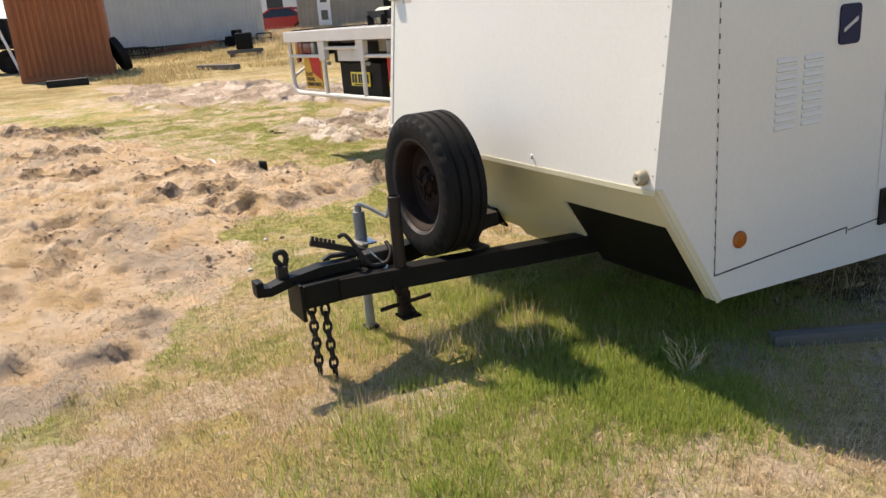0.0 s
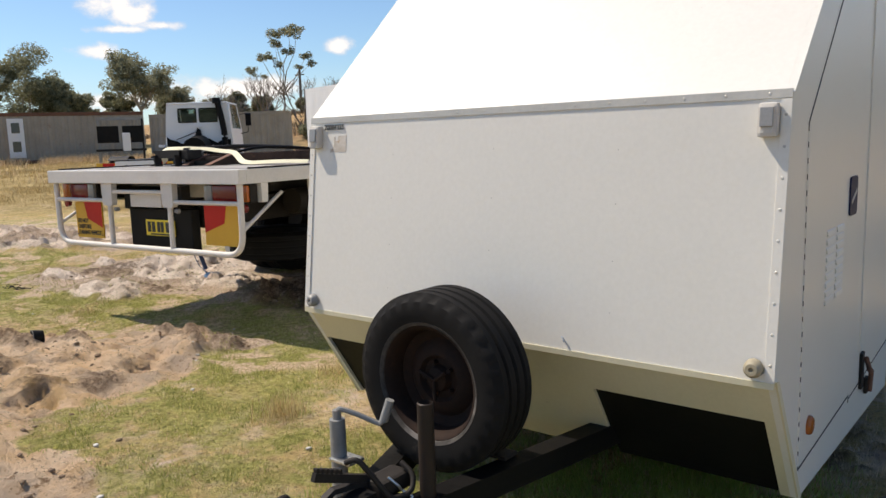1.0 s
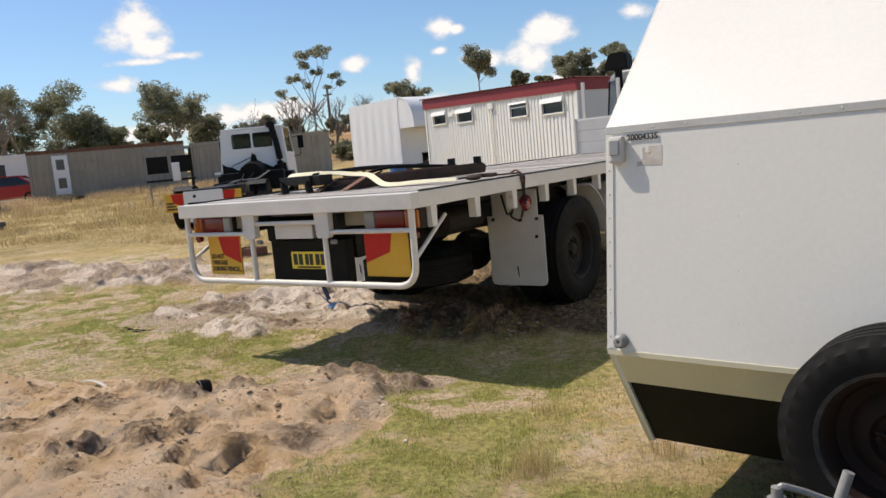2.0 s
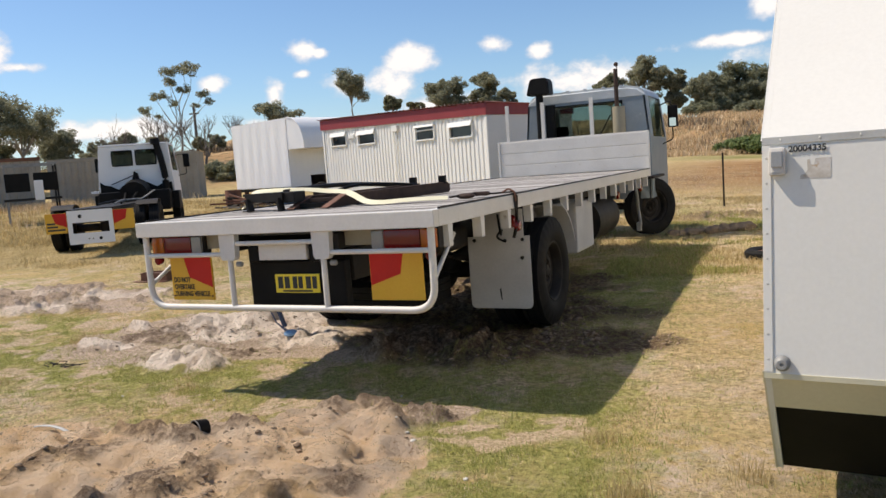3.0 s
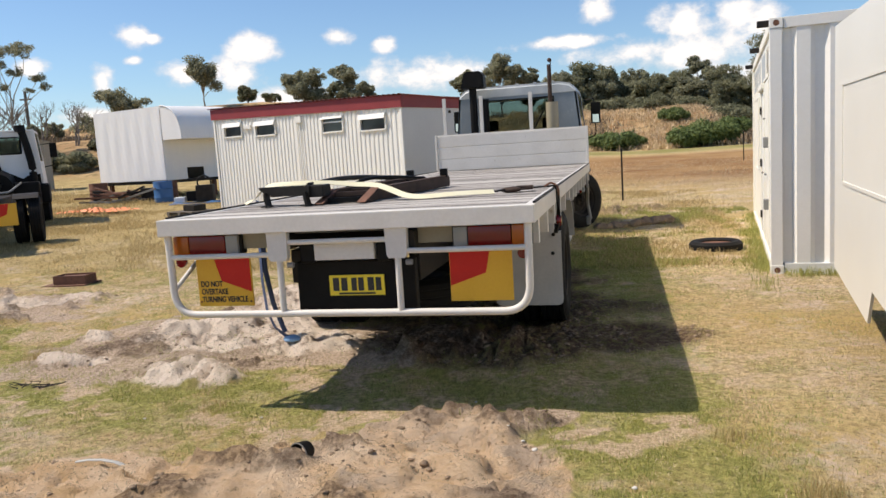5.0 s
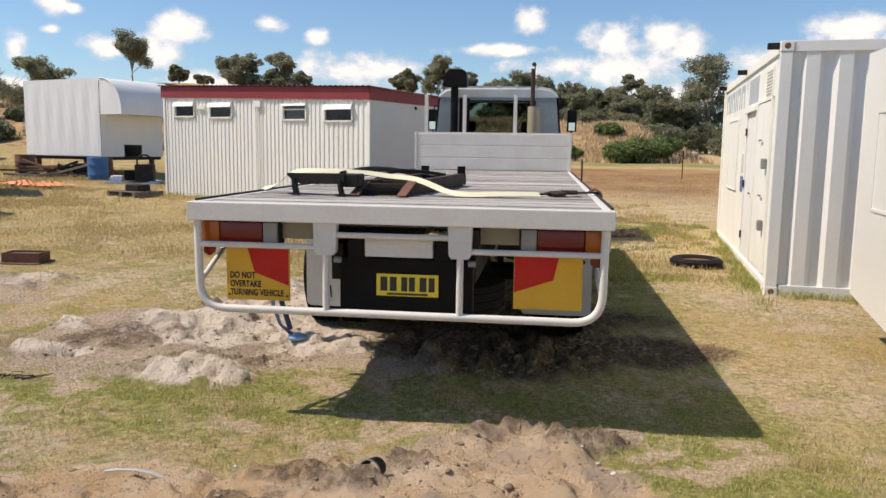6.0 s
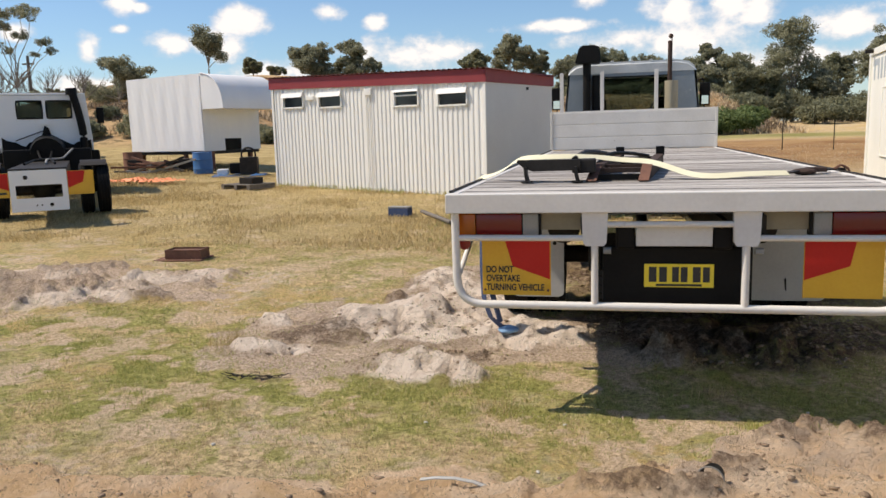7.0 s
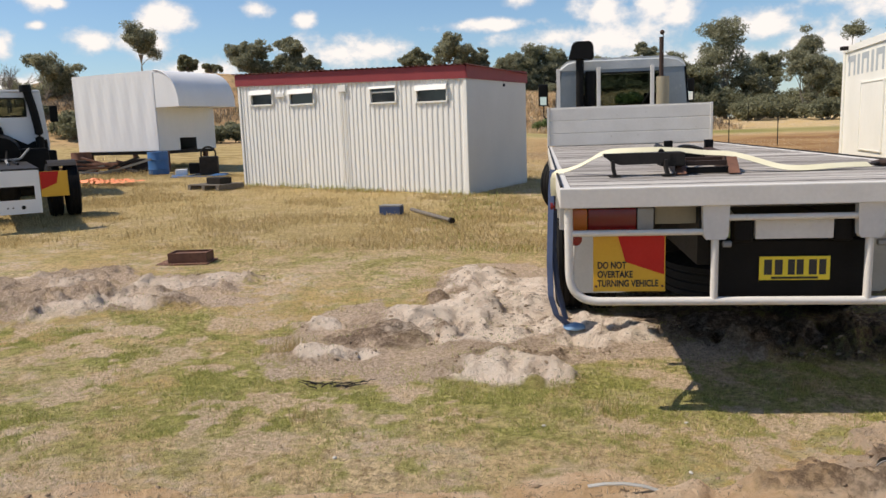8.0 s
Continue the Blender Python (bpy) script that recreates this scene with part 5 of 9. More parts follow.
    # safety chains down to the grass
    for cx, cy, sw in ((1.005, -0.90, 0.0), (1.045, -0.86, 0.35)):
        for k in range(8):
            z = 0.275 - k * 0.036
            ox = sw * max(0, k - 2) * 0.012
            turn = 0 if k % 2 else 90
            bm = bmesh.new()
            pts = []
            for t in np.linspace(0, 2 * math.pi, 15)[:-1]:
                u, v = 0.015 * math.cos(t), 0.025 * math.sin(t)
                pts.append((cx + ox + (u if turn == 0 else 0), cy + (u if turn else 0), z + v))
            tube(bm, pts, 0.0062, 6, True, Vector((0.0, 1.0, 0.0)) if turn == 0 else Vector((1.0, 0.0, 0.0)))
            part("chain_link", bm, SOOT, T, smooth=50)
    # spare wheel and its carrier
    sp = wheel(T, "spare_wheel", pose(0.985, -0.318, 0.660, 0, 0, 90), 0.287, 0.185, 0.182, dish=0.15, label="spare wheel with a rusty brown steel rim", lip=DUSTRUBBER)
    bm = bmesh.new()
    box(bm, 0.82, 1.12, -0.24, -0.20, 0.40, 0.75, 0.005)
    box(bm, 0.90, 1.04, -0.21, -0.05, 0.44, 0.50, 0.004)
    part("spare_carrier", bm, SOOT, T)
    bm = bmesh.new()
    box(bm, 0.76, 1.18, -0.26, -0.19, 0.402, 0.414, 0.003)
    part("carrier_plate", bm, SOOT, T)
    for a in (35, 155, 275):
        bm = bmesh.new()
        c, s = math.cos(radians(a)), math.sin(radians(a))
        cyl(bm, (0.985, -0.362, 0.660), (0.985 + 0.062 * c, -0.368, 0.660 + 0.062 * s), 0.006)
        part("wing_bolt", bm, RUSTRIM, T)

    return T


build_trailer()


# ---- white flatbed truck ----
DECK, DECK_L, HALF = 1.25, 7.64, 1.20


def warning_sign(parent, x0, x1, y, z0, z1, flip, words=True, face=-1):
    bm = bmesh.new()
    box(bm, x0, x1, y, y + 0.012, z0, z1, 0.002)
    s = part("warning_sign", bm, YELLOW, parent, "yellow and red reflective rear marker plate")
    w, h = x1 - x0, z1 - z0
    pts = [(0.33, 0.985), (0.45, 0.50), (0.985, 0.28), (0.985, 0.985)]
    if flip:
        pts = [(1 - u, v) for u, v in reversed(pts)]
    bm = bmesh.new()
    prism(bm, [(x0 + u * w, y - 0.0005, z0 + v * h) for u, v in pts], (0, -0.0015, 0))
    part("red_field", bm, RED, s)
    if words:
        k = w / 0.38
        for i, t in enumerate(("DO NOT", "OVERTAKE", "TURNING VEHICLE")):
            letters(t, 0.051 * k, INK, s, Matrix.Translation((x0 + 0.022 * k, y - 0.0024, z0 + (0.128 - 0.050 * i) * k)) @ pose(0, 0, 0, 90, 0, 0) @ Matrix.Diagonal((0.74, 1, 1, 1)), "sign_lettering")
    else:
        for i in range(3):
            bm = bmesh.new()
            box(bm, x0 + 0.03, x0 + (0.45, 0.55, 0.9)[i] * w, y - 0.003, y - 0.0006, z0 + 0.13 * h + (2 - i) * 0.16 * h, z0 + 0.22 * h + (2 - i) * 0.16 * h)
            part("sign_bar", bm, INK, s)
    for u in (0.04, 0.96):
        bm = bmesh.new()
        cyl(bm, (x0 + u * w, y, z0 + 0.03), (x0 + u * w, y - 0.005, z0 + 0.03), 0.007, seg=8)
        part("sign_bolt", bm, RUST, s)
    return s


def build_truck():
    T = thing("flatbed_truck", "white flatbed truck with a weathered timber deck", "truck")
    # rear beam and side rails
    bm = bmesh.new()
    box(bm, -HALF, HALF, 0.0, 0.075, DECK - 0.105, DECK, 0.006)
    part("rear_beam", bm, TRAYWHITE, T)
    for s in (-1, 1):
        bm = bmesh.new()
        x0, x1 = sorted((s * HALF, s * (HALF - 0.06)))
        box(bm, x0, x1, 0.076, DECK_L, DECK - 0.105, DECK, 0.005)
        part("side_rail", bm, TRAYWHITE, T)
        bm = bmesh.new()
        x0, x1 = sorted((s * (HALF - 0.004), s * (HALF - 0.018)))
        box(bm, x0, x1, 0.10, DECK_L - 0.02, DECK + 0.0005, DECK + 0.012)
        part("edge_bead", bm, SOOT, T)
        for k in range(14):
            y = 0.24 + k * 0.545
            bm = bmesh.new()
            x0, x1 = sorted((s * (HALF - 0.002), s * (HALF - 0.066)))
            prism(bm, [(x0, y - 0.035, DECK - 0.106), (x0, y + 0.035, DECK - 0.106), (x0, y + 0.027, DECK - 0.245), (x0, y - 0.027, DECK - 0.245)], (x1 - x0, 0, 0))
            part("tie_lug", bm, TRAYWHITE, T)
    # deck planks on cross bearers, with an added sheet below that blocks the sun
    bm = bmesh.new()
    for y in np.arange(0.4, DECK_L, 0.6):
        box(bm, -1.12, 1.12, y - 0.03, y + 0.03, DECK - 0.13, DECK - 0.036)
    for x in (-0.42, 0.42):
        box(bm, x - 0.05, x + 0.05, 0.08, DECK_L, DECK - 0.23, DECK - 0.131)
    # unseen thin sheet, added to keep sunlight from passing the plank gaps
    box(bm, -1.135, 1.135, 0.08, DECK_L, DECK - 0.0358, DECK - 0.0352)
    deck = part("deck_frame_and_sun_block", bm, SOOT, T)
    n = 50
    pw = (DECK_L - 0.08) / n
    rnd = random.Random(8)
    for k in range(n):
        bm = bmesh.new()
        y = 0.078 + k * pw
        box(bm, -HALF + 0.062, HALF - 0.062, y + 0.004, y + pw - 0.004, DECK - 0.035, DECK - 0.003 + rnd.uniform(-0.003, 0.003), 0.003)
        part("plank", bm, PLANK, deck)
    # rear guard of bent tube
    bm = bmesh.new()
    tube(bm, bend([(-1.155, 0.045, DECK - 0.10), (-1.15, 0.045, 0.632), (1.15, 0.045, 0.632), (1.155, 0.045, DECK - 0.10)], 0.16, 8), 0.023, 12, up=Vector((0, 1, 0)))
    guard = part("rear_guard", bm, TRAYWHITE, T, smooth=50)
    for x0, x1, z in ((-1.14, -0.44, 1.005), (-0.34, 0.31, 1.078), (0.41, 1.14, 1.005)):
        bm = bmesh.new()
        tube(bm, [(x0, 0.045, z), (x1, 0.045, z)], 0.017, 10)
        part("guard_bar", bm, TRAYWHITE, guard, smooth=50)
    for x in (-0.395, 0.37):
        bm = bmesh.new()
        prism(bm, [(x - 0.068, 0.022, DECK - 0.106), (x + 0.068, 0.022, DECK - 0.106), (x + 0.062, 0.022, 0.985), (x + 0.048, 0.022, 0.965), (x - 0.048, 0.022, 0.965), (x - 0.062, 0.022, 0.985)], (0, 0.05, 0))
        part("guard_bracket", bm, TRAYWHITE, guard)
        bm = bmesh.new()
        tube(bm, [(x, 0.045, 0.97), (x, 0.045, 0.645)], 0.020, 10)
        part("guard_post", bm, TRAYWHITE, guard, smooth=50)
        bm = bmesh.new()
        cyl(bm, (x + 0.045, 0.06, 0.935), (x + 0.085, 0.06, 0.935), 0.018, seg=6)
        part("guard_bolt", bm, GREYPAINT, guard)
    for s in (-1, 1):
        bm = bmesh.new()
        tube(bm, [(s * 1.14, 0.05, 0.80), (s * 1.10, 0.50, 1.06)], 0.015, 10)
        part("guard_brace", bm, TRAYWHITE, guard, smooth=50)
    # lamps and marker plates
    for s in (-1, 1):
        def span(a, b):
            return (s * a, s * b) if s > 0 else (s * b, s * a)
        bm = bmesh.new()
        box(bm, *span(0.69, 1.165), 0.13, 0.20, 1.005, 1.14, 0.004)
        lamp = part("tail_lamp", bm, SOOT, T, "red, amber and clear tail lamp cluster")
        for a, b, mt, nm in ((1.05, 1.16, LENSAMBER, "amber_lens"), (0.79, 1.048, LENSRED, "red_lens"), (0.70, 0.788, LENSCLEAR, "clear_lens")):
            bm = bmesh.new()
            box(bm, *span(a, b), 0.10, 0.131, 1.012, 1.133, 0.012)
            part(nm, bm, mt, lamp, smooth=40)
        bm = bmesh.new()
        box(bm, *span(0.47, 0.69), 0.16, 0.19, 1.035, 1.14, 0.003)
        part("rear_board", bm, TAN, T)
        bm = bmesh.new()
        cyl(bm, (s * 1.115, 0.10, 0.965), (s * 1.115, 0.13, 0.965), 0.035, 0.03, 16)
        part("round_reflector", bm, LENSRED, T)
    warning_sign(T, -1.02, -0.635, 0.12, 0.67, 1.00, False)
    bm = bmesh.new()
    box(bm, 0.665, 1.045, 0.12, 0.132, 0.68, 1.00, 0.002)
    sg = part("warning_sign", bm, YELLOW, T, "yellow and red reflective rear marker plate")
    bm = bmesh.new()
    prism(bm, [(0.668, 0.1195, 0.997), (0.668, 0.1195, 0.775), (0.885, 0.1195, 0.85), (0.915, 0.1195, 0.997)], (0, -0.0015, 0))
    part("red_field", bm, RED, sg)
    # black towing frame with plate and pale box
    bm = bmesh.new()
    box(bm, -0.355, 0.43, 0.19, 0.27, 0.60, 0.935, 0.012)
    part("tow_frame", bm, BLACK, T)
    bm = bmesh.new()
    box(bm, -0.18, 0.21, 0.085, 0.17, 0.955, 1.062, 0.006)
    part("lamp_box", bm, TRAYWHITE, T)
    for x in (-0.235, 0.265):
        bm = bmesh.new()
        box(bm, x - 0.05, x + 0.05, 0.10, 0.20, 0.935, 1.06, 0.015)
        part("black_lamp", bm, BLACK, T)
    bm = bmesh.new()
    box(bm, -0.132, 0.232, 0.176, 0.184, 0.715, 0.845, 0.003)
    pl = part("number_plate", bm, PLATEYEL, T, "yellow number plate")
    for k, (u, wd) in enumerate(((0.045, 0.04), (0.10, 0.04), (0.165, 0.035), (0.21, 0.035), (0.275, 0.04), (0.325, 0.035))):
        bm = bmesh.new()
        box(bm, -0.132 + u - wd / 2, -0.132 + u + wd / 2, 0.1735, 0.1762, 0.745, 0.828)
        part("plate_bar", bm, INK, pl)
    bm = bmesh.new()
    box(bm, -0.07, 0.17, 0.1738, 0.1762, 0.722, 0.734)
    part("plate_bar", bm, INK, pl)
    bm = bmesh.new()
    box(bm, -1.16, 1.16, 0.24, 0.30, DECK - 0.14, DECK - 0.04)
    part("cross_member", bm, DUSTSTEEL, T)
    # chassis
    for x in (-0.40, 0.40):
        bm = bmesh.new()
        box(bm, x - 0.035, x + 0.035, 0.30, 10.2, 0.78, 1.0, 0.006)
        part("chassis_rail", bm, SOOT, T)
    bm = bmesh.new()
    cyl(bm, (-0.95, 2.50, 0.52), (0.95, 2.50, 0.52), 0.075)
    bmesh.ops.create_uvsphere(bm, u_segments=20, v_segments=12, radius=0.21, matrix=Matrix.Translation((0, 2.50, 0.50)))
    part("rear_axle", bm, SOOT, T, smooth=50)
    # spare tyre slung flat below the chassis, brackets and brake gear round it
    wheel(T, "slung_spare_wheel", pose(0.06, 1.50, 0.50, 0, 90, 0), 0.485, 0.26, 0.265, rim_mat=SOOT, nuts=8, dish=0.1)
    for x in (-0.36, 0.36):
        bm = bmesh.new()
        prism(bm, [(x, 0.42, 0.78), (x, 0.62, 0.78), (x, 0.70, 0.99), (x, 0.36, 0.99)], (0.02, 0, 0))
        part("chassis_gusset", bm, SOOT, T)
    for x, y in ((0.62, 1.35), (-0.62, 1.35)):
        bm = bmesh.new()
        cyl(bm, (x, y - 0.26, 0.93), (x, y + 0.26, 0.93), 0.11, seg=20)
        part("air_reservoir", bm, SOOT, T, smooth=40)
    for x, y in ((0.30, 2.22), (-0.30, 2.22)):
        bm = bmesh.new()
        cyl(bm, (x, y, 0.62), (x, y - 0.16, 0.66), 0.09, 0.10, 18)
        part("brake_chamber", bm, SOOT, T, smooth=40)
    bm = bmesh.new()
    cyl(bm, (0, 2.62, 0.56), (0, 6.2, 0.80), 0.055, seg=14)
    part("drive_shaft", bm, SOOT, T, smooth=40)
    for s in (-1, 1):
        bm = bmesh.new()
        for k in range(6):
            tube(bm, [(s * 0.46, 2.50 - 0.75 + 0.09 * k, 0.72 - 0.018 * k + 0.02), (s * 0.46, 2.50, 0.64 - 0.018 * k), (s * 0.46, 2.50 + 0.75 - 0.09 * k, 0.72 - 0.018 * k + 0.02)], 0.016, 6)
        part("leaf_spring", bm, SOOT, T)
        for off in (0.0, 0.26):
            wheel(T, "rear_wheel", pose(s * (1.075 - off), 2.50, 0.50, 0, 0, 0 if s < 0 else 180), 0.485, 0.235, 0.265, rim_mat=SOOT, nuts=8, dish=-0.1 if off else 0.1)
        wheel(T, "front_wheel", pose(s * 0.94, 8.95, 0.60, 0, 0, (-40 if s < 0 else 140)), 0.47, 0.25, 0.265, rim_mat=SOOT, nuts=8, dish=0.1)
        # mud flaps
        bm = bmesh.new()
        x0, x1 = (0.66, 1.20) if s > 0 else (-1.06, -0.66)
        pts = bend([(x0, 1.76, 0.90), (x0, 1.76, 0.30), (x1, 1.76, 0.30), (x1, 1.76, 0.90)], 0.05, 4)
        prism(bm, pts, (0, 0.010, 0))
        fl = part("mud_flap", bm, FLAP, T, "dusty grey rubber mud flap")
        # narrower hanger plate over the flap, a slit, and bolts at its corners
        bm = bmesh.new()
        box(bm, x0 + 0.05, x1 - 0.05, 1.763, 1.775, 0.80, 1.12, 0.004)
        part("flap_hanger", bm, FLAP, fl)
        bm = bmesh.new()
        prism(bm, [((x0 + x1) / 2 - 0.01, 1.7595, 0.46), ((x0 + x1) / 2 + 0.002, 1.7595, 0.47), ((x0 + x1) / 2 + 0.008, 1.7595, 0.37), ((x0 + x1) / 2 - 0.002, 1.7595, 0.38)], (0, -0.002, 0))
        part("slit", bm, BLACK, fl)
        for fx, fz in ((x0 + 0.06, 0.87), (x1 - 0.06, 0.87), ((x0 + x1) / 2 + 0.06, 0.865), (x1 - 0.07, 0.72)):
            bm = bmesh.new()
            cyl(bm, (fx, 1.76, fz), (fx, 1.745, fz), 0.016, 0.012, 8)
            part("flap_bolt", bm, SOOT, fl)
        bm = bmesh.new()
        lathe(bm, [(0.0, 0.055), (-0.02, 0.052), (-0.035, 0.04), (-0.04, 0.001)], 18, "y")
        bmesh.ops.translate(bm, verts=bm.verts, vec=(s * 1.05, 1.762, 1.02))
        part("round_lamp", bm, LENSRED, fl, "round red lamp", smooth=40)
        bm = bmesh.new()
        lathe(bm, [(0.0, 0.045), (s * 0.02, 0.045), (s * 0.035, 0.035), (s * 0.038, 0.001)], 18)
        bmesh.ops.translate(bm, verts=bm.verts, vec=(s * 1.20, 1.46, 1.01))
        part("side_marker", bm, LENSRED, T, "round red side lamp", smooth=40)
        bm = bmesh.new()
        tube(bm, bend([(s * 1.15, 1.2, 1.12), (s * 1.13, 1.3, 0.95), (s * 1.05, 1.55, 0.98), (s * 0.95, 1.65, 0.90), (s * 1.02, 1.7, 0.86)], 0.06), 0.009, 6)
        part("cable", bm, BLACK, T)
        bm = bmesh.new()
        arch = [(s * 1.075, 2.50 + 0.60 * math.cos(t), 0.50 + 0.60 * math.sin(t)) for t in np.linspace(0.35, 1.3, 8)]
        sweep(bm, arch, [(-0.15, -0.006), (0.15, -0.006), (0.15, 0.006), (-0.15, 0.006)])
        part("mudguard", bm, FLAP, T)
    # side tank and tool box under the deck
    bm = bmesh.new()
    box(bm, 0.55, 1.12, 3.55, 4.25, 0.52, 1.04, 0.02)
    part("tool_box", bm, FLAP, T)
    bm = bmesh.new()
    cyl(bm, (0.78, 4.9, 0.72), (0.78, 6.0, 0.72), 0.27, seg=28)
    part("fuel_tank", bm, SOOT, T, smooth=40)
    bm = bmesh.new()
    cyl(bm, (-0.78, 4.4, 0.72), (-0.78, 5.6, 0.72), 0.27, seg=28)
    part("air_tank", bm, SOOT, T, smooth=40)
    for y in (5.35, 6.9):
        bm = bmesh.new()
        lathe(bm, [(0.0, 0.05), (0.03, 0.045), (0.034, 0.001)], 16)
        bmesh.ops.translate(bm, verts=bm.verts, vec=(1.16, y, 1.0))
        part("side_marker", bm, LENSRED, T, smooth=40)
    bm = bmesh.new()
    tube(bm, bend([(1.19, 6.35, 1.15), (1.22, 6.35, 0.95), (1.20, 6.5, 0.75), (1.24, 6.45, 0.52)], 0.08), 0.02, 8)
    box(bm, 1.18, 1.24, 6.42, 6.50, 0.44, 0.56, 0.01)
    part("hanging_ratchet", bm, GREYPAINT, T)
    # headboard: three pressed panels between posts, with stakes
    for k in range(3):
        bm = bmesh.new()
        z0 = DECK + 0.005 + k * 0.187
        box(bm, -1.165, 1.165, DECK_L, DECK_L + 0.03, z0, z0 + 0.179, 0.008)
        part("headboard_panel", bm, TRAYWHITE, T)
        bm = bmesh.new()
        box(bm, -1.16, 1.16, DECK_L + 0.008, DECK_L + 0.026, z0 + 0.17, z0 + 0.195)
        part("headboard_bead", bm, TRAYWHITE, T)
    for x in (-1.185, 1.175):
        bm = bmesh.new()
        box(bm, x - 0.018, x + 0.018, DECK_L - 0.01, DECK_L + 0.05, DECK - 0.01, DECK + 0.575, 0.004)
        part("headboard_post", bm, TRAYWHITE, T)
    for x in (-1.03, -0.44, 0.335):
        bm = bmesh.new()
        box(bm, x - 0.027, x + 0.027, DECK_L + 0.032, DECK_L + 0.075, DECK, DECK + 1.14, 0.004)
        part("stake", bm, TRAYWHITE, T)
    # intake snorkel and exhaust
    bm = bmesh.new()
    cyl(bm, (-0.68, 8.35, 1.0), (-0.68, 8.35, 2.62), 0.062, seg=20)
    cyl(bm, (-0.52, 8.40, 1.30), (-0.52, 8.40, 2.38), 0.085, seg=20)
    sn = part("intake_pipe", bm, BLACK, T, smooth=40)
    bm = bmesh.new()
    prism(bm, [(-0.86, 8.2, 2.56), (-0.47, 8.2, 2.56), (-0.48, 8.2, 2.78), (-0.53, 8.2, 2.83), (-0.76, 8.2, 2.83), (-0.80, 8.2, 2.79)], (0, 0.28, 0))
    bmesh.ops.bevel(bm, geom=bm.edges[:], offset=0.015, segments=2, affect="EDGES")
    part("intake_hood", bm, BLACK, sn, smooth=40)
    bm = bmesh.new()
    cyl(bm, (0.60, 8.45, 1.0), (0.60, 8.45, 2.26), 0.10, seg=20)
    part("muffler", bm, TAN, T, smooth=40)
    bm = bmesh.new()
    cyl(bm, (0.575, 8.45, 2.25), (0.575, 8.45, 2.86), 0.034, seg=16)
    bmesh.ops.create_uvsphere(bm, u_segments=14, v_segments=8, radius=0.036, matrix=Matrix.Translation((0.585, 8.46, 2.93)))
    tube(bm, [(0.60, 8.45, 2.86), (0.60, 8.46, 2.92)], 0.008, 6)
    part("exhaust_pipe", bm, DARKRUST, T, smooth=40)
    bm = bmesh.new()
    tube(bm, [(0.47, 8.42, 2.14), (0.26, 8.5, 1.80)], 0.012, 6)
    part("stay_rod", bm, BLACK, T)
    # cab: shell with rounded roof, windows
    y0, y1 = 8.66, 10.35
    prof = [(-1.03, 0.75), (-1.05, 1.75), (-0.985, 2.42), (-0.93, 2.52), (-0.80, 2.59), (0.80, 2.59), (0.93, 2.52), (0.985, 2.42), (1.05, 1.75), (1.03, 0.75)]
    bm = bmesh.new()
    wall = [(-1.03, 0.75), (-1.05, 1.75), (-0.985, 2.42), (0.985, 2.42), (1.05, 1.75), (1.03, 0.75)]
    # rear wall in strips round the rear window
    def strip(x0, x1, z0, z1):
        box(bm, x0, x1, y0, y0 + 0.03, z0, z1)
    strip(-1.0, 1.0, 0.75, 1.80)
    prism(bm, [(-1.04, y0, 1.80), (-0.62, y0, 1.80), (-0.62, y0, 2.42), (-0.985, y0, 2.42)], (0, 0.03, 0))
    prism(bm, [(0.62, y0, 1.80), (1.04, y0, 1.80), (0.985, y0, 2.42), (0.62, y0, 2.42)], (0, 0.03, 0))
    strip(-0.62, 0.62, 2.37, 2.42)
    cab = part("cab_rear_wall", bm, CABBLUE, T, "pale grey-blue cab")
    bm = bmesh.new()
    box(bm, -0.615, 0.615, y0 + 0.01, y0 + 0.016, 1.805, 2.365)
    part("rear_window", bm, GLASS, T)
    bm = bmesh.new()
    for b in ((-0.62, -0.60), (0.60, 0.62)):
        box(bm, b[0], b[1], y0 - 0.008, y0 + 0.008, 1.80, 2.37)
    box(bm, -0.62, 0.62, y0 - 0.008, y0 + 0.008, 2.352, 2.37)
    box(bm, -0.62, 0.62, y0 - 0.008, y0 + 0.008, 1.80, 1.815)
    part("window_rubber", bm, BLACK, T)
    for s in (-1, 1):
        bm = bmesh.new()
        prism(bm, [(s * 1.05, y0, 0.75), (s * 1.05, y1, 0.75), (s * 1.05, y1, 1.75), (s * 1.05, y0, 1.75)], (-0.03 * s, 0, 0))
        prism(bm, [(s * 1.05, y0, 1.75), (s * 1.05, y0 + 0.30, 1.75), (s * 0.985, y0 + 0.30, 2.42), (s * 0.985, y0, 2.42)], (-0.03 * s, 0, 0))
        prism(bm, [(s * 1.05, y1 - 0.12, 1.75), (s * 1.05, y1, 1.75), (s * 0.985, y1 - 0.15, 2.42), (s * 0.985, y1 - 0.27, 2.42)], (-0.03 * s, 0, 0))
        part("cab_side", bm, CABBLUE, T)
        bm = bmesh.new()
        prism(bm, [(s * 1.04, y0 + 0.30, 1.75), (s * 1.04, y1 - 0.12, 1.75), (s * 0.978, y1 - 0.27, 2.42), (s * 0.978, y0 + 0.30, 2.42)], (-0.006 * s, 0, 0))
        part("side_window", bm, GLASS, T)
        # mirror on its arm
        bm = bmesh.new()
        tube(bm, bend([(s * 1.02, 9.9, 2.30), (s * 1.22, 9.8, 2.36), (s * 1.25, 9.8, 1.70), (s * 1.05, 9.9, 1.62)], 0.06), 0.011, 6)
        arm = part("mirror_arm", bm, BLACK, T)
        bm = bmesh.new()
        box(bm, s * 1.25 - 0.085, s * 1.25 + 0.085, 9.78, 9.84, 1.90, 2.28, 0.02)
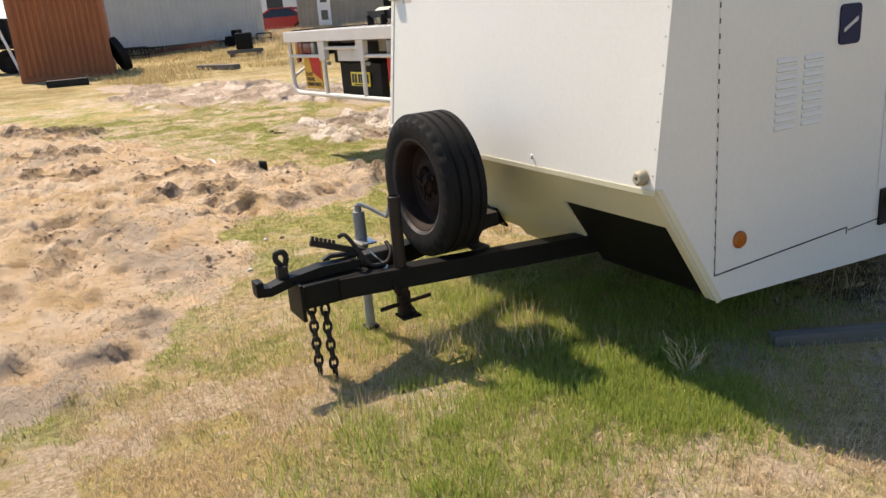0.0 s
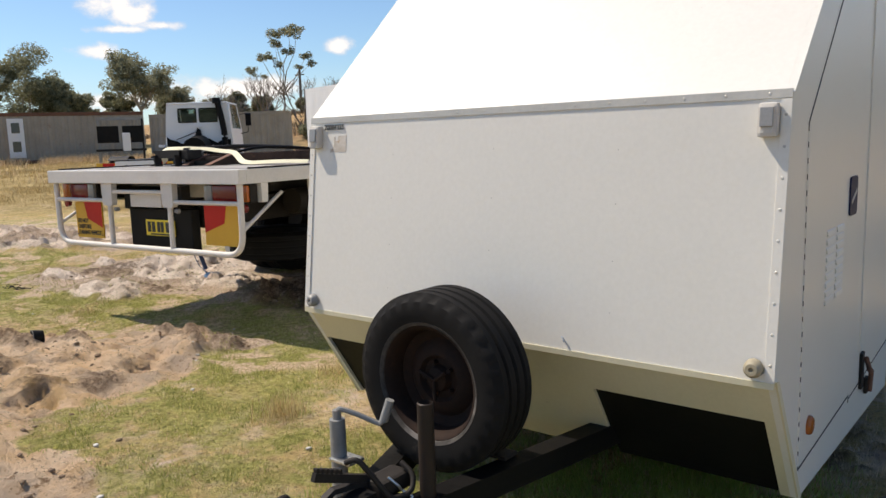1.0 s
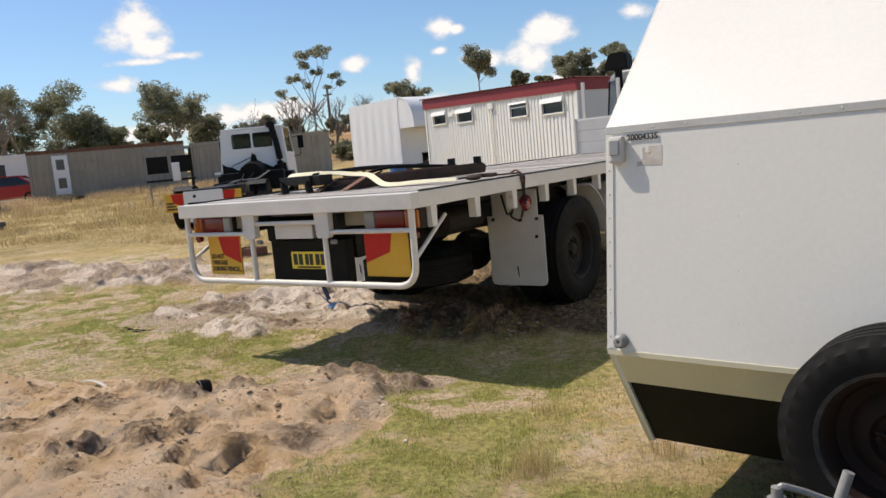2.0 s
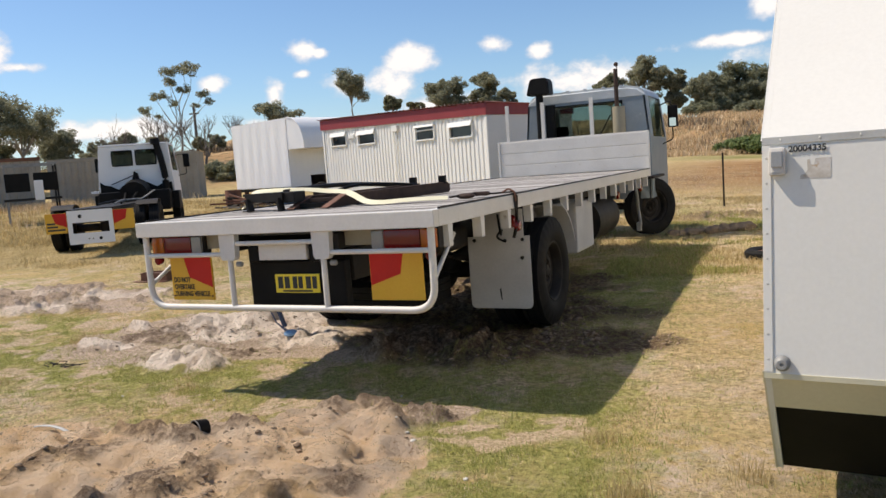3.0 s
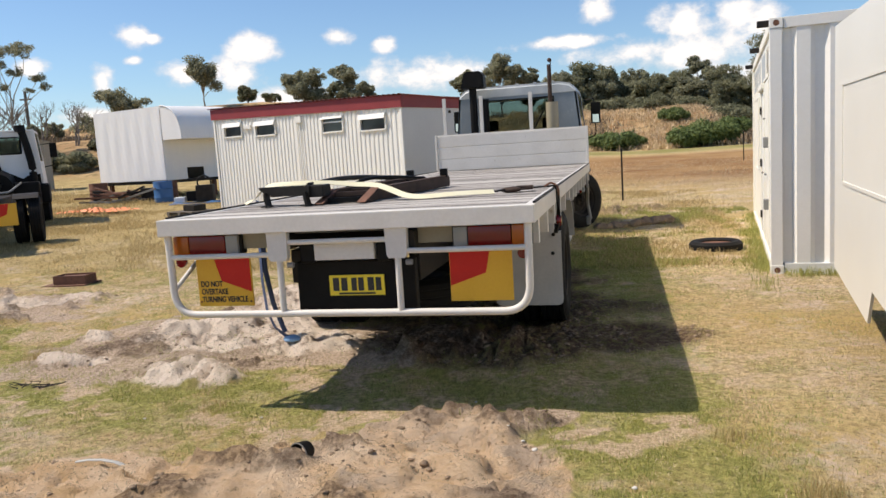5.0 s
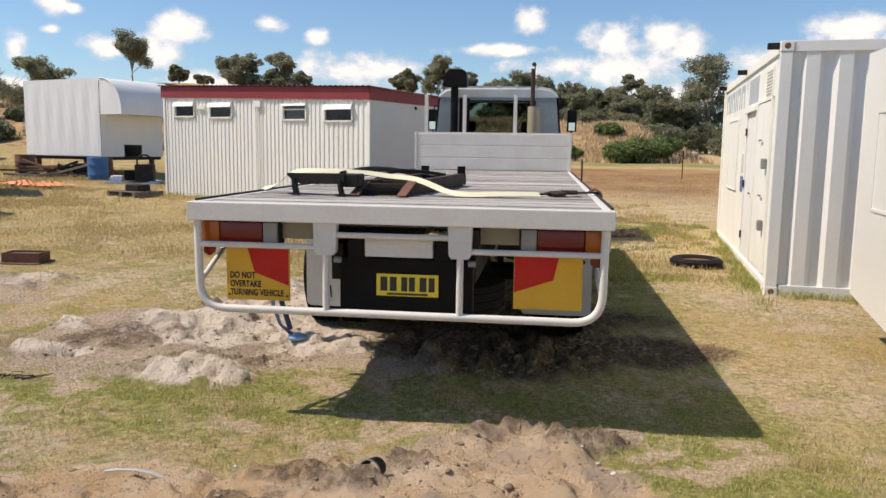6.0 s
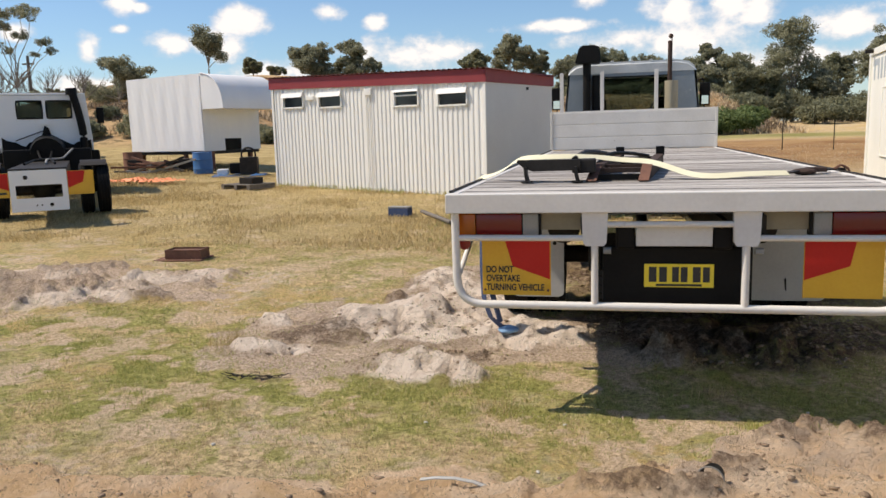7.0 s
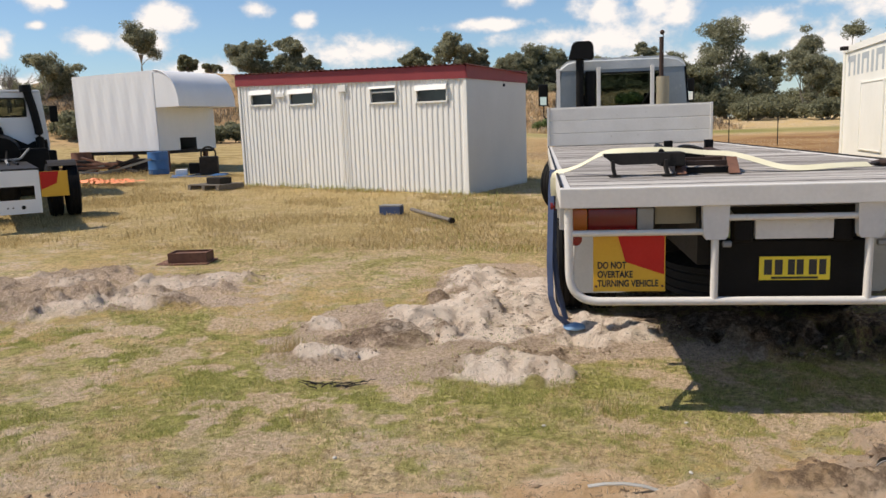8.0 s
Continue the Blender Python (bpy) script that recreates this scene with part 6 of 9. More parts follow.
        mr = part("mirror", bm, BLACK, T, "black door mirror")
        bm = bmesh.new()
        box(bm, s * 1.25 - 0.055, s * 1.25 + 0.055, 9.773, 9.779, 1.92, 2.06)
        part("mirror_glass", bm, MIRROR, mr)
        bm = bmesh.new()
        box(bm, s * 0.98 - 0.17, s * 0.98 + 0.17, 8.2, 9.3, 1.08, 1.12, 0.01)
        part("wheel_guard", bm, SOOT, T)
    bm = bmesh.new()
    top = [(-0.99, 2.42), (-0.96, 2.50), (-0.88, 2.565), (-0.70, 2.60), (0.70, 2.60), (0.88, 2.565), (0.96, 2.50), (0.99, 2.42)]
    prism(bm, [(x, y0 - 0.01, z) for x, z in top], (0, y1 - y0 - 0.15, 0))
    bmesh.ops.bevel(bm, geom=[e for e in bm.edges if abs(e.verts[0].co.y - e.verts[1].co.y) < 1e-4 and e.verts[0].co.z > 2.43 and e.verts[1].co.z > 2.43], offset=0.05, segments=3, affect="EDGES")
    part("cab_roof", bm, CABROOF, T, "faded white cab roof", smooth=35)
    for k in range(5):
        bm = bmesh.new()
        box(bm, -0.62 + k * 0.30, -0.57 + k * 0.30, y0 + 0.03, y0 + 0.10, 2.597, 2.618, 0.005)
        part("roof_marker", bm, CABROOF, T)
    bm = bmesh.new()
    box(bm, -1.0, 1.0, y1 - 0.03, y1, 0.75, 1.75)
    box(bm, -0.97, -0.88, y1 - 0.14, y1 - 0.10, 1.75, 2.42)
    box(bm, 0.88, 0.97, y1 - 0.14, y1 - 0.10, 1.75, 2.42)
    part("cab_front", bm, CABBLUE, T)
    bm = bmesh.new()
    box(bm, -0.88, 0.88, y1 - 0.13, y1 - 0.124, 1.76, 2.42)
    part("windscreen", bm, GLASS, T)
    bm = bmesh.new()
    box(bm, -1.0, 1.0, y0 + 0.05, y1 - 0.05, 0.78, 0.80)
    box(bm, -0.9, 0.9, 9.6, 10.2, 1.25, 1.55, 0.05)
    part("cab_floor", bm, BLACK, T)
    for x in (-0.5, 0.5):
        bm = bmesh.new()
        box(bm, x - 0.24, x + 0.24, 8.95, 9.07, 1.2, 1.85, 0.05)
        box(bm, x - 0.24, x + 0.24, 8.95, 9.45, 1.12, 1.28, 0.05)
        box(bm, x - 0.12, x + 0.12, 8.96, 9.05, 1.86, 2.04, 0.04)
        part("seat", bm, SOOT, T, smooth=40)
    bm = bmesh.new()
    cyl(bm, (-1.0, 8.95, 0.62), (1.0, 8.95, 0.62), 0.06)
    part("front_axle", bm, SOOT, T)
    return T


def plain_glass(name, tint, rough=0.02):
    m = bpy.data.materials.new(name)
    m.use_nodes = True
    nt = m.node_tree
    p = nt.nodes["Principled BSDF"]
    p.inputs["Base Color"].default_value = (*tint, 1)
    p.inputs["Roughness"].default_value = rough
    p.inputs["Transmission Weight"].default_value = 1.0
    p.inputs["IOR"].default_value = 1.05
    p.inputs["Specular IOR Level"].default_value = 0.9
    return m


GLASS = plain_glass("tinted_cab_glass", (0.40, 0.46, 0.43))
MIRROR = bpy.data.materials.new("mirror_silver")
MIRROR.use_nodes = True
MIRROR.node_tree.nodes["Principled BSDF"].inputs["Metallic"].default_value = 1.0
MIRROR.node_tree.nodes["Principled BSDF"].inputs["Roughness"].default_value = 0.05
build_truck()


# ---- load on the deck ----
def build_load():
    F = thing("steel_frame", "rusty dark steel subframe lying on the truck deck", "steel frame", pose(0, 0, DECK))
    def bar(nm, a, b, w, h, mt):
        a, b = Vector(a), Vector(b)
        bm = bmesh.new()
        sec = [(-w / 2, -h / 2), (w / 2, -h / 2), (w / 2, h / 2), (-w / 2, h / 2)]
        sweep(bm, [a, b], sec)
        return part(nm, bm, mt, F)
    # black head bar on two short legs, its left end cut away in a wedge
    bm = bmesh.new()
    prism(bm, [(-0.905, 0.865, 0.142), (-0.50, 0.835, 0.142), (-0.50, 0.835, 0.075), (-0.80, 0.857, 0.070), (-0.855, 0.861, 0.088), (-0.905, 0.865, 0.128)], (0, 0.008, 0))
    prism(bm, [(-0.905, 0.873, 0.142), (-0.50, 0.843, 0.142), (-0.50, 0.915, 0.142), (-0.905, 0.945, 0.142)], (0, 0, -0.008))
    part("head_bar", bm, SOOT, F)
    for x, y in ((-0.845, 0.862), (-0.525, 0.838)):
        bm = bmesh.new()
        sweep(bm, [(x + 0.012, y, 0.0), (x, y, 0.045), (x - 0.004, y, 0.10)], [(-0.036, -0.010), (0.036, -0.010), (0.036, 0.010), (-0.036, 0.010)])
        box(bm, x - 0.030, x + 0.042, y - 0.055, y + 0.012, 0.001, 0.010)
        part("leg", bm, SOOT, F)
    bm = bmesh.new()
    box(bm, -0.555, -0.405, 0.86, 1.02, 0.055, 0.142, 0.01)
    part("bracket", bm, SOOT, F)
    # two channel rails with slanted front ends
    for x0, x1, y1 in ((-0.435, -0.235, 2.64), (-0.115, 0.09, 2.62)):
        bm = bmesh.new()
        w = 0.032
        prism(bm, [(x0 - w, 0.835, 0.001), (x0 + 0.036 - w, 1.09, 0.095), (x1 - w, y1, 0.105), (x1 - w, y1 + 0.05, 0.085), (x1 - w, y1 + 0.06, 0.03), (x1 - w, y1 + 0.03, 0.004)], (2 * w, 0, 0))
        rail = part("long_rail", bm, DARKRUST, F, "dark brown steel channel")
        bm = bmesh.new()
        prism(bm, [(x0 - w, 0.828, 0.004), (x0 + w, 0.828, 0.004), (x0 + 0.036 + w, 1.083, 0.098), (x0 + 0.036 - w, 1.083, 0.098)], (0, -0.003, 0.002))
        part("rusty_end", bm, RUST, rail, "red-brown rusted cut end")
        bm = bmesh.new()
        box(bm, x1 - 0.034, x1 + 0.034, y1 - 0.06, y1 - 0.015, 0.09, 0.168, 0.004)
        part("end_upright", bm, BLACK, F)
    bar("cross_rail", (-0.40, 0.93, 0.022), (-0.13, 0.93, 0.022), 0.035, 0.038, BLACK)
    bar("cross_rail", (-0.39, 1.04, 0.060), (-0.12, 1.04, 0.060), 0.05, 0.03, DARKRUST)
    bar("cross_rail", (-0.37, 1.30, 0.070), (-0.08, 1.30, 0.070), 0.05, 0.03, DARKRUST)
    bar("cross_rail", (-0.25, 2.45, 0.06), (0.06, 2.45, 0.06), 0.05, 0.06, BLACK)
    bm = bmesh.new()
    tube(bm, bend([(-0.54, 0.93, 0.14), (-0.50, 1.45, 0.165), (-0.40, 2.0, 0.145), (-0.26, 2.58, 0.09)], 0.25), 0.020, 8)
    part("bent_tube", bm, SOOT, F, smooth=50)
    bm = bmesh.new()
    tube(bm, bend([(-0.40, 1.35, 0.09), (-0.33, 1.6, 0.15), (-0.18, 1.9, 0.14), (-0.02, 2.3, 0.10)], 0.15), 0.014, 8)
    part("hose", bm, BLACK, F, smooth=50)
    S = thing("ratchet_strap", "pale yellow webbing strap laid over the steel frame", "strap", pose(0, 0, 0))
    bm = bmesh.new()
    way = [(-1.207, 1.20, 1.10), (-1.212, 1.20, 1.262), (-1.14, 1.17, 1.268), (-1.02, 1.07, 1.315), (-0.90, 0.95, 1.402), (-0.70, 0.94, 1.404), (-0.52, 0.98, 1.404), (-0.40, 1.08, 1.392), (-0.24, 1.10, 1.368), (-0.08, 1.10, 1.360), (0.04, 1.04, 1.325),
           (0.18, 0.96, 1.272), (0.32, 0.94, 1.262), (0.50, 0.99, 1.270), (0.66, 1.08, 1.268), (0.83, 1.16, 1.262)]
    pts = []
    for a, b in zip(way, way[1:]):
        for k in range(4):
            pts.append(Vector(a).lerp(Vector(b), k / 4))
    sm = pts[:]
    for _ in range(3):
        sm = [sm[0]] + [(sm[i - 1] + sm[i] * 2 + sm[i + 1]) / 4 for i in range(1, len(sm) - 1)] + [sm[-1]]
    sweep(bm, [p + Vector((0, 0, 0.004)) for p in sm], [(-0.027, -0.0015), (0.027, -0.0015), (0.027, 0.0015), (-0.027, 0.0015)], up=Vector((0.0, -0.55, 0.85)))
    part("webbing", bm, WEB, S, smooth=60)
    bm = bmesh.new()
    sweep(bm, [(0.80, 1.15, 1.268), (0.92, 1.26, 1.285), (1.05, 1.38, 1.27), (1.19, 1.45, 1.272), (1.215, 1.45, 1.24), (1.215, 1.44, 1.02), (1.19, 1.42, 0.92)], [(-0.02, -0.006), (0.02, -0.006), (0.02, 0.006), (-0.02, 0.006)])
    part("dark_webbing", bm, SOOT, S)
    bm = bmesh.new()
    box(bm, 0.93, 1.05, 1.27, 1.34, 1.262, 1.292, 0.008)
    bmesh.ops.create_icosphere(bm, subdivisions=2, radius=0.05, matrix=Matrix.Translation((0.90, 1.22, 1.27)) @ Matrix.Diagonal((1.6, 1.0, 0.45, 1)))
    part("ratchet", bm, DARKRUST, S)
    bm = bmesh.new()
    tube(bm, bend([(1.12, 1.40, 1.27), (1.17, 1.42, 1.30), (1.22, 1.42, 1.27), (1.225, 1.42, 1.20)], 0.02), 0.008, 6)
    part("hook", bm, RUST, S)
    H = thing("hanging_strap", "dark blue strap hanging from the truck side to the sand", "strap")
    gz = ground_height(-1.08, 1.54)
    bm = bmesh.new()
    way = [(-1.214, 1.43, 1.27), (-1.226, 1.43, 1.15), (-1.235, 1.44, 0.9), (-1.245, 1.45, 0.6), (-1.24, 1.48, gz + 0.28), (-1.20, 1.52, gz + 0.13), (-1.12, 1.55, gz + 0.05), (-1.06, 1.56, gz + 0.03)]
    sweep(bm, way, [(-0.028, -0.002), (0.028, -0.002), (0.028, 0.002), (-0.028, 0.002)], up=Vector((0.7, 0.75, 0)))
    part("webbing", bm, BLUEWEB, H)
    bm = bmesh.new()
    tube(bm, [(-1.20, 1.44, 1.20), (-1.215, 1.46, 0.7), (-1.19, 1.50, gz + 0.35), (-1.13, 1.55, gz + 0.09)], 0.021, 8)
    part("rope_tail", bm, BLUEWEB, H)
    bm = bmesh.new()
    bmesh.ops.create_icosphere(bm, subdivisions=3, radius=0.06, matrix=Matrix.Translation((-1.06, 1.55, gz + 0.03)) @ Matrix.Diagonal((1.4, 0.9, 0.5, 1)))
    for v in bm.verts:
        v.co += noise.noise_vector(v.co * 20) * 0.015
    part("strap_end", bm, BLUECAP, H, "sky blue strap end", smooth=60)


build_load()


# ---- corrugated sheet ----
def corrugated(bm, a, b, z0a, z1a, z0b, z1b, pitch, depth, normal, flat=0.5, thick=0.0):
    """A ribbed sheet from a to b (plan points), its foot and head running from one end to the other."""
    a, b = Vector((a[0], a[1], 0)), Vector((b[0], b[1], 0))
    d = b - a
    n = max(2, int(d.length / pitch))
    nv = Vector((normal[0], normal[1], 0)).normalized()
    cols = []
    for i in range(n):
        for f, o in ((0.0, 0), (flat * 0.5, 0), (flat * 0.5 + (1 - flat) * 0.35, 1), (1 - (1 - flat) * 0.35 + 0.0, 1)):
            t = (i + f) / n
            cols.append((t, o * depth))
    cols.append((1.0, 0.0))
    prev = None
    for t, o in cols:
        p = a + d * t + nv * o
        lo, hi = z0a + (z0b - z0a) * t, z1a + (z1b - z1a) * t
        cur = (bm.verts.new((p.x, p.y, lo)), bm.verts.new((p.x, p.y, hi)))
        if prev:
            bm.faces.new((prev[0], cur[0], cur[1], prev[1]))
        prev = cur


# ---- white shed with red fascia ----
def build_shed():
    A, B = Vector((-2.765, 11.24, 0)), Vector((-8.305, 13.46, 0))
    d = (B - A).normalized()
    ang = math.degrees(math.atan2(-d.y, -d.x))
    L, D = (B - A).length, 2.95
    # local frame: x runs from the far left corner to the near right corner, y runs back
    S = thing("site_shed", "white corrugated steel shed with dark red fascia, four windows", "shed", Matrix.Translation((B.x, B.y, 0)) @ pose(0, 0, 0, 0, 0, ang))
    z0 = 0.20
    def head(x):
        return 2.70 - 0.17 * x / L
    wins = [(L - 5.63, L - 4.94), (L - 4.48, L - 3.75), (L - 2.28, L - 1.60), (L - 1.14, L - 0.39)]
    # front wall: ribbed sheet round the window openings
    xs = [0.0]
    for a, b in wins:
        xs += [a, b]
    xs.append(L)
    def sheet(xa, xb, za0, za1, zb0, zb1):
        bm = bmesh.new()
        corrugated(bm, (xa, 0), (xb, 0), za0, za1, zb0, zb1, 0.112, 0.014, (0, -1), 0.6)
        part("wall_sheet", bm, SHEDWHITE, S)
    for i in range(0, len(xs), 2):
        sheet(xs[i], xs[i + 1], z0, head(xs[i]), z0, head(xs[i + 1]))
    for a, b in wins:
        hz = head((a + b) / 2) - 0.46
        sheet(a, b, z0, hz, z0, hz)
        sheet(a, b, hz + 0.36, head(a), hz + 0.36, head(b))
    bm = bmesh.new()
    box(bm, L, L + 0.03, 0.0, D, z0, 2.56)
    part("end_wall", bm, SHEDGREY, S, "plain grey-white end wall")
    bm = bmesh.new()
    box(bm, -0.03, 0.0, 0.0, D, z0, 2.72)
    part("end_wall", bm, SHEDGREY, S)
    bm = bmesh.new()
    box(bm, 0.0, L, D, D + 0.03, z0, 2.56)
    part("back_wall", bm, SHEDGREY, S)
    for x in (-0.01, L - 0.005):
        bm = bmesh.new()
        box(bm, x - 0.02, x + 0.04, -0.035, 0.0, z0, head(min(max(x, 0), L)), 0.004)
        part("corner_flashing", bm, SHEDWHITE, S)
    bm = bmesh.new()
    prism(bm, [(-0.08, -0.05, 2.70), (L + 0.05, -0.05, 2.53), (L + 0.05, -0.05, 2.785), (-0.08, -0.05, 2.955)], (0, 0.025, 0))
    part("fascia", bm, FASCIA, S, "dark red front fascia board")
    bm = bmesh.new()
    prism(bm, [(L + 0.031, -0.05, 2.53), (L + 0.031, D + 0.05, 2.53), (L + 0.031, D + 0.05, 2.785), (L + 0.031, -0.05, 2.785)], (0.025, 0, 0))
    part("fascia", bm, FASCIA, S)
    # ribbed roof sheet
    bm = bmesh.new()
    n = 46
    rows = []
    for i in range(n * 4 + 1):
        x = -0.14 + (L + 0.26) * i / (n * 4)
        o = (0, 0.022, 0.022, 0)[i % 4]
        z = 2.965 - 0.17 * x / L + o
        rows.append((bm.verts.new((x, -0.10, z)), bm.verts.new((x, D + 0.1, z - 0.06))))
    for p, q in zip(rows, rows[1:]):
        bm.faces.new((p[0], q[0], q[1], p[1]))
    part("roof", bm, ROOFRUST, S, "rusty red ribbed roof sheet")
    for k, (a, b) in enumerate(wins):
        hz = head((a + b) / 2) - 0.46
        w = new("window")
        w.parent = S
        bm = bmesh.new()
        for q in ((a, a + 0.035, hz, hz + 0.36), (b - 0.035, b, hz, hz + 0.36), (a, b, hz, hz + 0.035), (a, b, hz + 0.325, hz + 0.36)):
            box(bm, q[0], q[1], -0.045, 0.03, q[2], q[3], 0.003)
        part("window_frame", bm, SHEDWHITE, w)
        bm = bmesh.new()
        box(bm, a + 0.036, b - 0.036, 0.012, 0.016, hz + 0.036, hz + 0.324)
        part("pane", bm, DARKGLASS, w)
        bm = bmesh.new()
        tilt = 0.02 if k == 2 else 0.04
        hgt = 0.04 if k == 2 else 0.10
        prism(bm, [(a + 0.01, -0.046, hz + 0.355), (a + 0.01, -0.046 - tilt, hz + 0.355 - hgt), (a + 0.01, -0.056 - tilt, hz + 0.355 - hgt), (a + 0.01, -0.056, hz + 0.36)], (b - a - 0.02, 0, 0))
        part("awning_sash", bm, SHEDWHITE, w)
        if k == 2:
            bm = bmesh.new()
            box(bm, a + 0.036, b - 0.036, -0.035, 0.008, hz + 0.225, hz + 0.255, 0.003)
            part("sash_bar", bm, SHEDWHITE, w)
    for x in (L - 3.05, L - 2.95):
        bm = bmesh.new()
        box(bm, x - 0.015, x + 0.015, -0.04, -0.024, z0 + 0.3, head(x) - 0.05)
        part("cover_strip", bm, SHEDWHITE, S)
    bm = bmesh.new()
    box(bm, L - 4.84, L - 4.60, -0.06, -0.016, head(L - 4.7) - 0.27, head(L - 4.7) - 0.18, 0.008)
    part("vent_box", bm, SHEDWHITE, S)
    bm = bmesh.new()
    box(bm, L - 3.07, L - 2.87, -0.07, -0.025, 2.42, 2.56, 0.01)
    part("junction_box", bm, SHEDWHITE, S)
    bm = bmesh.new()
    box(bm, 0.02, L - 0.02, 0.03, D - 0.02, z0 - 0.16, z0)
    part("floor_frame", bm, SOOT, S)
    for x in (0.2, 2.0, 4.0, L - 0.25):
        for y in (0.25, D - 0.3):
            bm = bmesh.new()
            box(bm, x - 0.15, x + 0.15, y - 0.1, y + 0.1, -0.05, z0 - 0.161)
            part("footing_block", bm, SHEDGREY, S)
    bm = bmesh.new()
    box(bm, L + 0.031, L + 0.06, 1.70, 1.76, 2.42, 2.48, 0.004)
    part("end_lamp", bm, SOOT, S)


build_shed()


# ---- cream shipping container fitted out as an office ----
def build_container():
    M = pose(3.22, 4.46, 0, 0, 0, -7.2)
    C = thing("shipping_container", "cream painted shipping container with side doors and faded lettering", "container", M)
    L, W, Z0, Z1 = 6.06, 2.44, 0.025, 2.735
    # corner posts and rails
    for x in (0, W - 0.12):
        for y in (0, L - 0.12):
            bm = bmesh.new()
            box(bm, x, x + 0.12, y, y + 0.12, Z0 + 0.10, Z1 - 0.11, 0.006)
            part("corner_post", bm, CONTWHITE if x == 0 and y else CONTGREY, C)
            for z in (Z0, Z1 - 0.108):
                bm = bmesh.new()
                box(bm, x - 0.004, x + 0.13, y - 0.006, y + 0.13, z, z + 0.108, 0.008)
                cc = part("corner_casting", bm, CONTGREY, C)
                bm = bmesh.new()
                cyl(bm, (x + 0.063, y - 0.0065, z + 0.055), (x + 0.063, y - 0.002, z + 0.055), 0.032, seg=18)
                part("casting_hole", bm, RUST, cc)
    for z0, z1 in ((Z0, Z0 + 0.13), (Z1 - 0.11, Z1)):
        for x in (0.004, W - 0.064):
            bm = bmesh.new()
            box(bm, x, x + 0.06, 0.135, L - 0.135, z0, z1, 0.004)
            part("side_rail", bm, CONTWHITE, C)
        for y in (0.006, L - 0.066):
            bm = bmesh.new()
            box(bm, 0.135, W - 0.135, y, y + 0.06, z0, z1, 0.004)
            part("end_rail", bm, CONTGREY, C)
    # ribbed ends and far side
    bm = bmesh.new()
    corrugated(bm, (0.12, 0.055), (W - 0.12, 0.055), Z0 + 0.13, Z1 - 0.11, Z0 + 0.13, Z1 - 0.11, 0.278, 0.040, (0, -1), 0.58)
    part("end_wall", bm, CONTGREY, C, "deeply ribbed grey-white end wall")
    bm = bmesh.new()
    corrugated(bm, (0.12, L - 0.05), (W - 0.12, L - 0.05), Z0 + 0.13, Z1 - 0.11, Z0 + 0.13, Z1 - 0.11, 0.278, 0.040, (0, 1), 0.58)
    part("end_wall", bm, CONTGREY, C)
    bm = bmesh.new()
    corrugated(bm, (W - 0.05, 0.12), (W - 0.05, L - 0.12), Z0 + 0.13, Z1 - 0.11, Z0 + 0.13, Z1 - 0.11, 0.278, 0.036, (1, 0), 0.5)
    part("far_side_wall", bm, CONTWHITE, C)
    bm = bmesh.new()
    box(bm, 0.064, W - 0.064, 0.066, L - 0.066, Z1 - 0.03, Z1 - 0.01)
    part("roof", bm, CONTWHITE, C)
    bm = bmesh.new()
    box(bm, 0.064, W - 0.064, 0.066, L - 0.066, Z0 + 0.02, Z0 + 0.06)
    part("floor", bm, SOOT, C)
    # flat side wall with doorway and panels
    bm = bmesh.new()
    box(bm, 0.03, 0.055, 0.12, L - 0.12, Z0 + 0.13, Z1 - 0.11)
    part("side_wall", bm, CONTWHITE, C)
    def leaf(nm, y0, y1, z0, z1, mt=CONTWHITE, t=0.022, lab=""):
        bm = bmesh.new()
        box(bm, 0.03 - t, 0.029, y0, y1, z0, z1, 0.004)
        return part(nm, bm, mt, C, lab)
    big = leaf("side_door", 0.45, 1.50, 0.22, 2.16, lab="cream plant-room door")
    leaf("frame_strip", 1.505, 1.56, 0.22, 2.20, t=0.03)
    leaf("frame_strip", 0.39, 0.445, 0.22, 2.20, t=0.03)
    leaf("frame_strip", 0.39, 1.56, 2.165, 2.20, t=0.032)
    nar = leaf("side_door", 1.66, 2.50, 0.22, 2.06, CONTGREY, 0.012, "grey-white personnel door")
    leaf("frame_strip", 2.505, 2.55, 0.22, 2.12, t=0.03)
    leaf("frame_strip", 1.61, 1.655, 0.22, 2.12, t=0.03)
    leaf("door_hood", 1.55, 2.62, 2.10, 2.16, t=0.06)
    pan = leaf("window_shutter", 3.65, 4.85, 1.02, 2.06, CONTWHITE, 0.016, "blanked window panel")
    for a, b, z0, z1 in ((3.62, 3.65, 1.0, 2.08), (4.85, 4.88, 1.0, 2.08), (3.65, 4.85, 1.0, 1.02), (3.65, 4.85, 2.06, 2.08)):
        leaf("shutter_edge", a, b, z0, z1, t=0.026)
    v = leaf("vent_panel", 0.50, 1.0, 2.22, 2.56, CONTWHITE, 0.012)
    for k in range(8):
        bm = bmesh.new()
        z = 2.25 + k * 0.036
        prism(bm, [(0.0175, 0.54, z), (0.006, 0.54, z - 0.006), (0.0175, 0.54, z - 0.02)], (0, 0.42, 0))
        part("vent_slat", bm, CONTGREY, v)
    for y, z in ((0.55, 0.75), (0.55, 1.45)):
        bm = bmesh.new()
        box(bm, -0.05, 0.007, y - 0.05, y + 0.05, z - 0.06, z + 0.06, 0.012)
        part("door_lock", bm, GREYPAINT, big)
    for y, z in ((0.75, 1.08), (0.95, 1.72)):
        bm = bmesh.new()
        tube(bm, [(-0.02, y - 0.05, z), (-0.02, y + 0.09, z)], 0.012, 8)
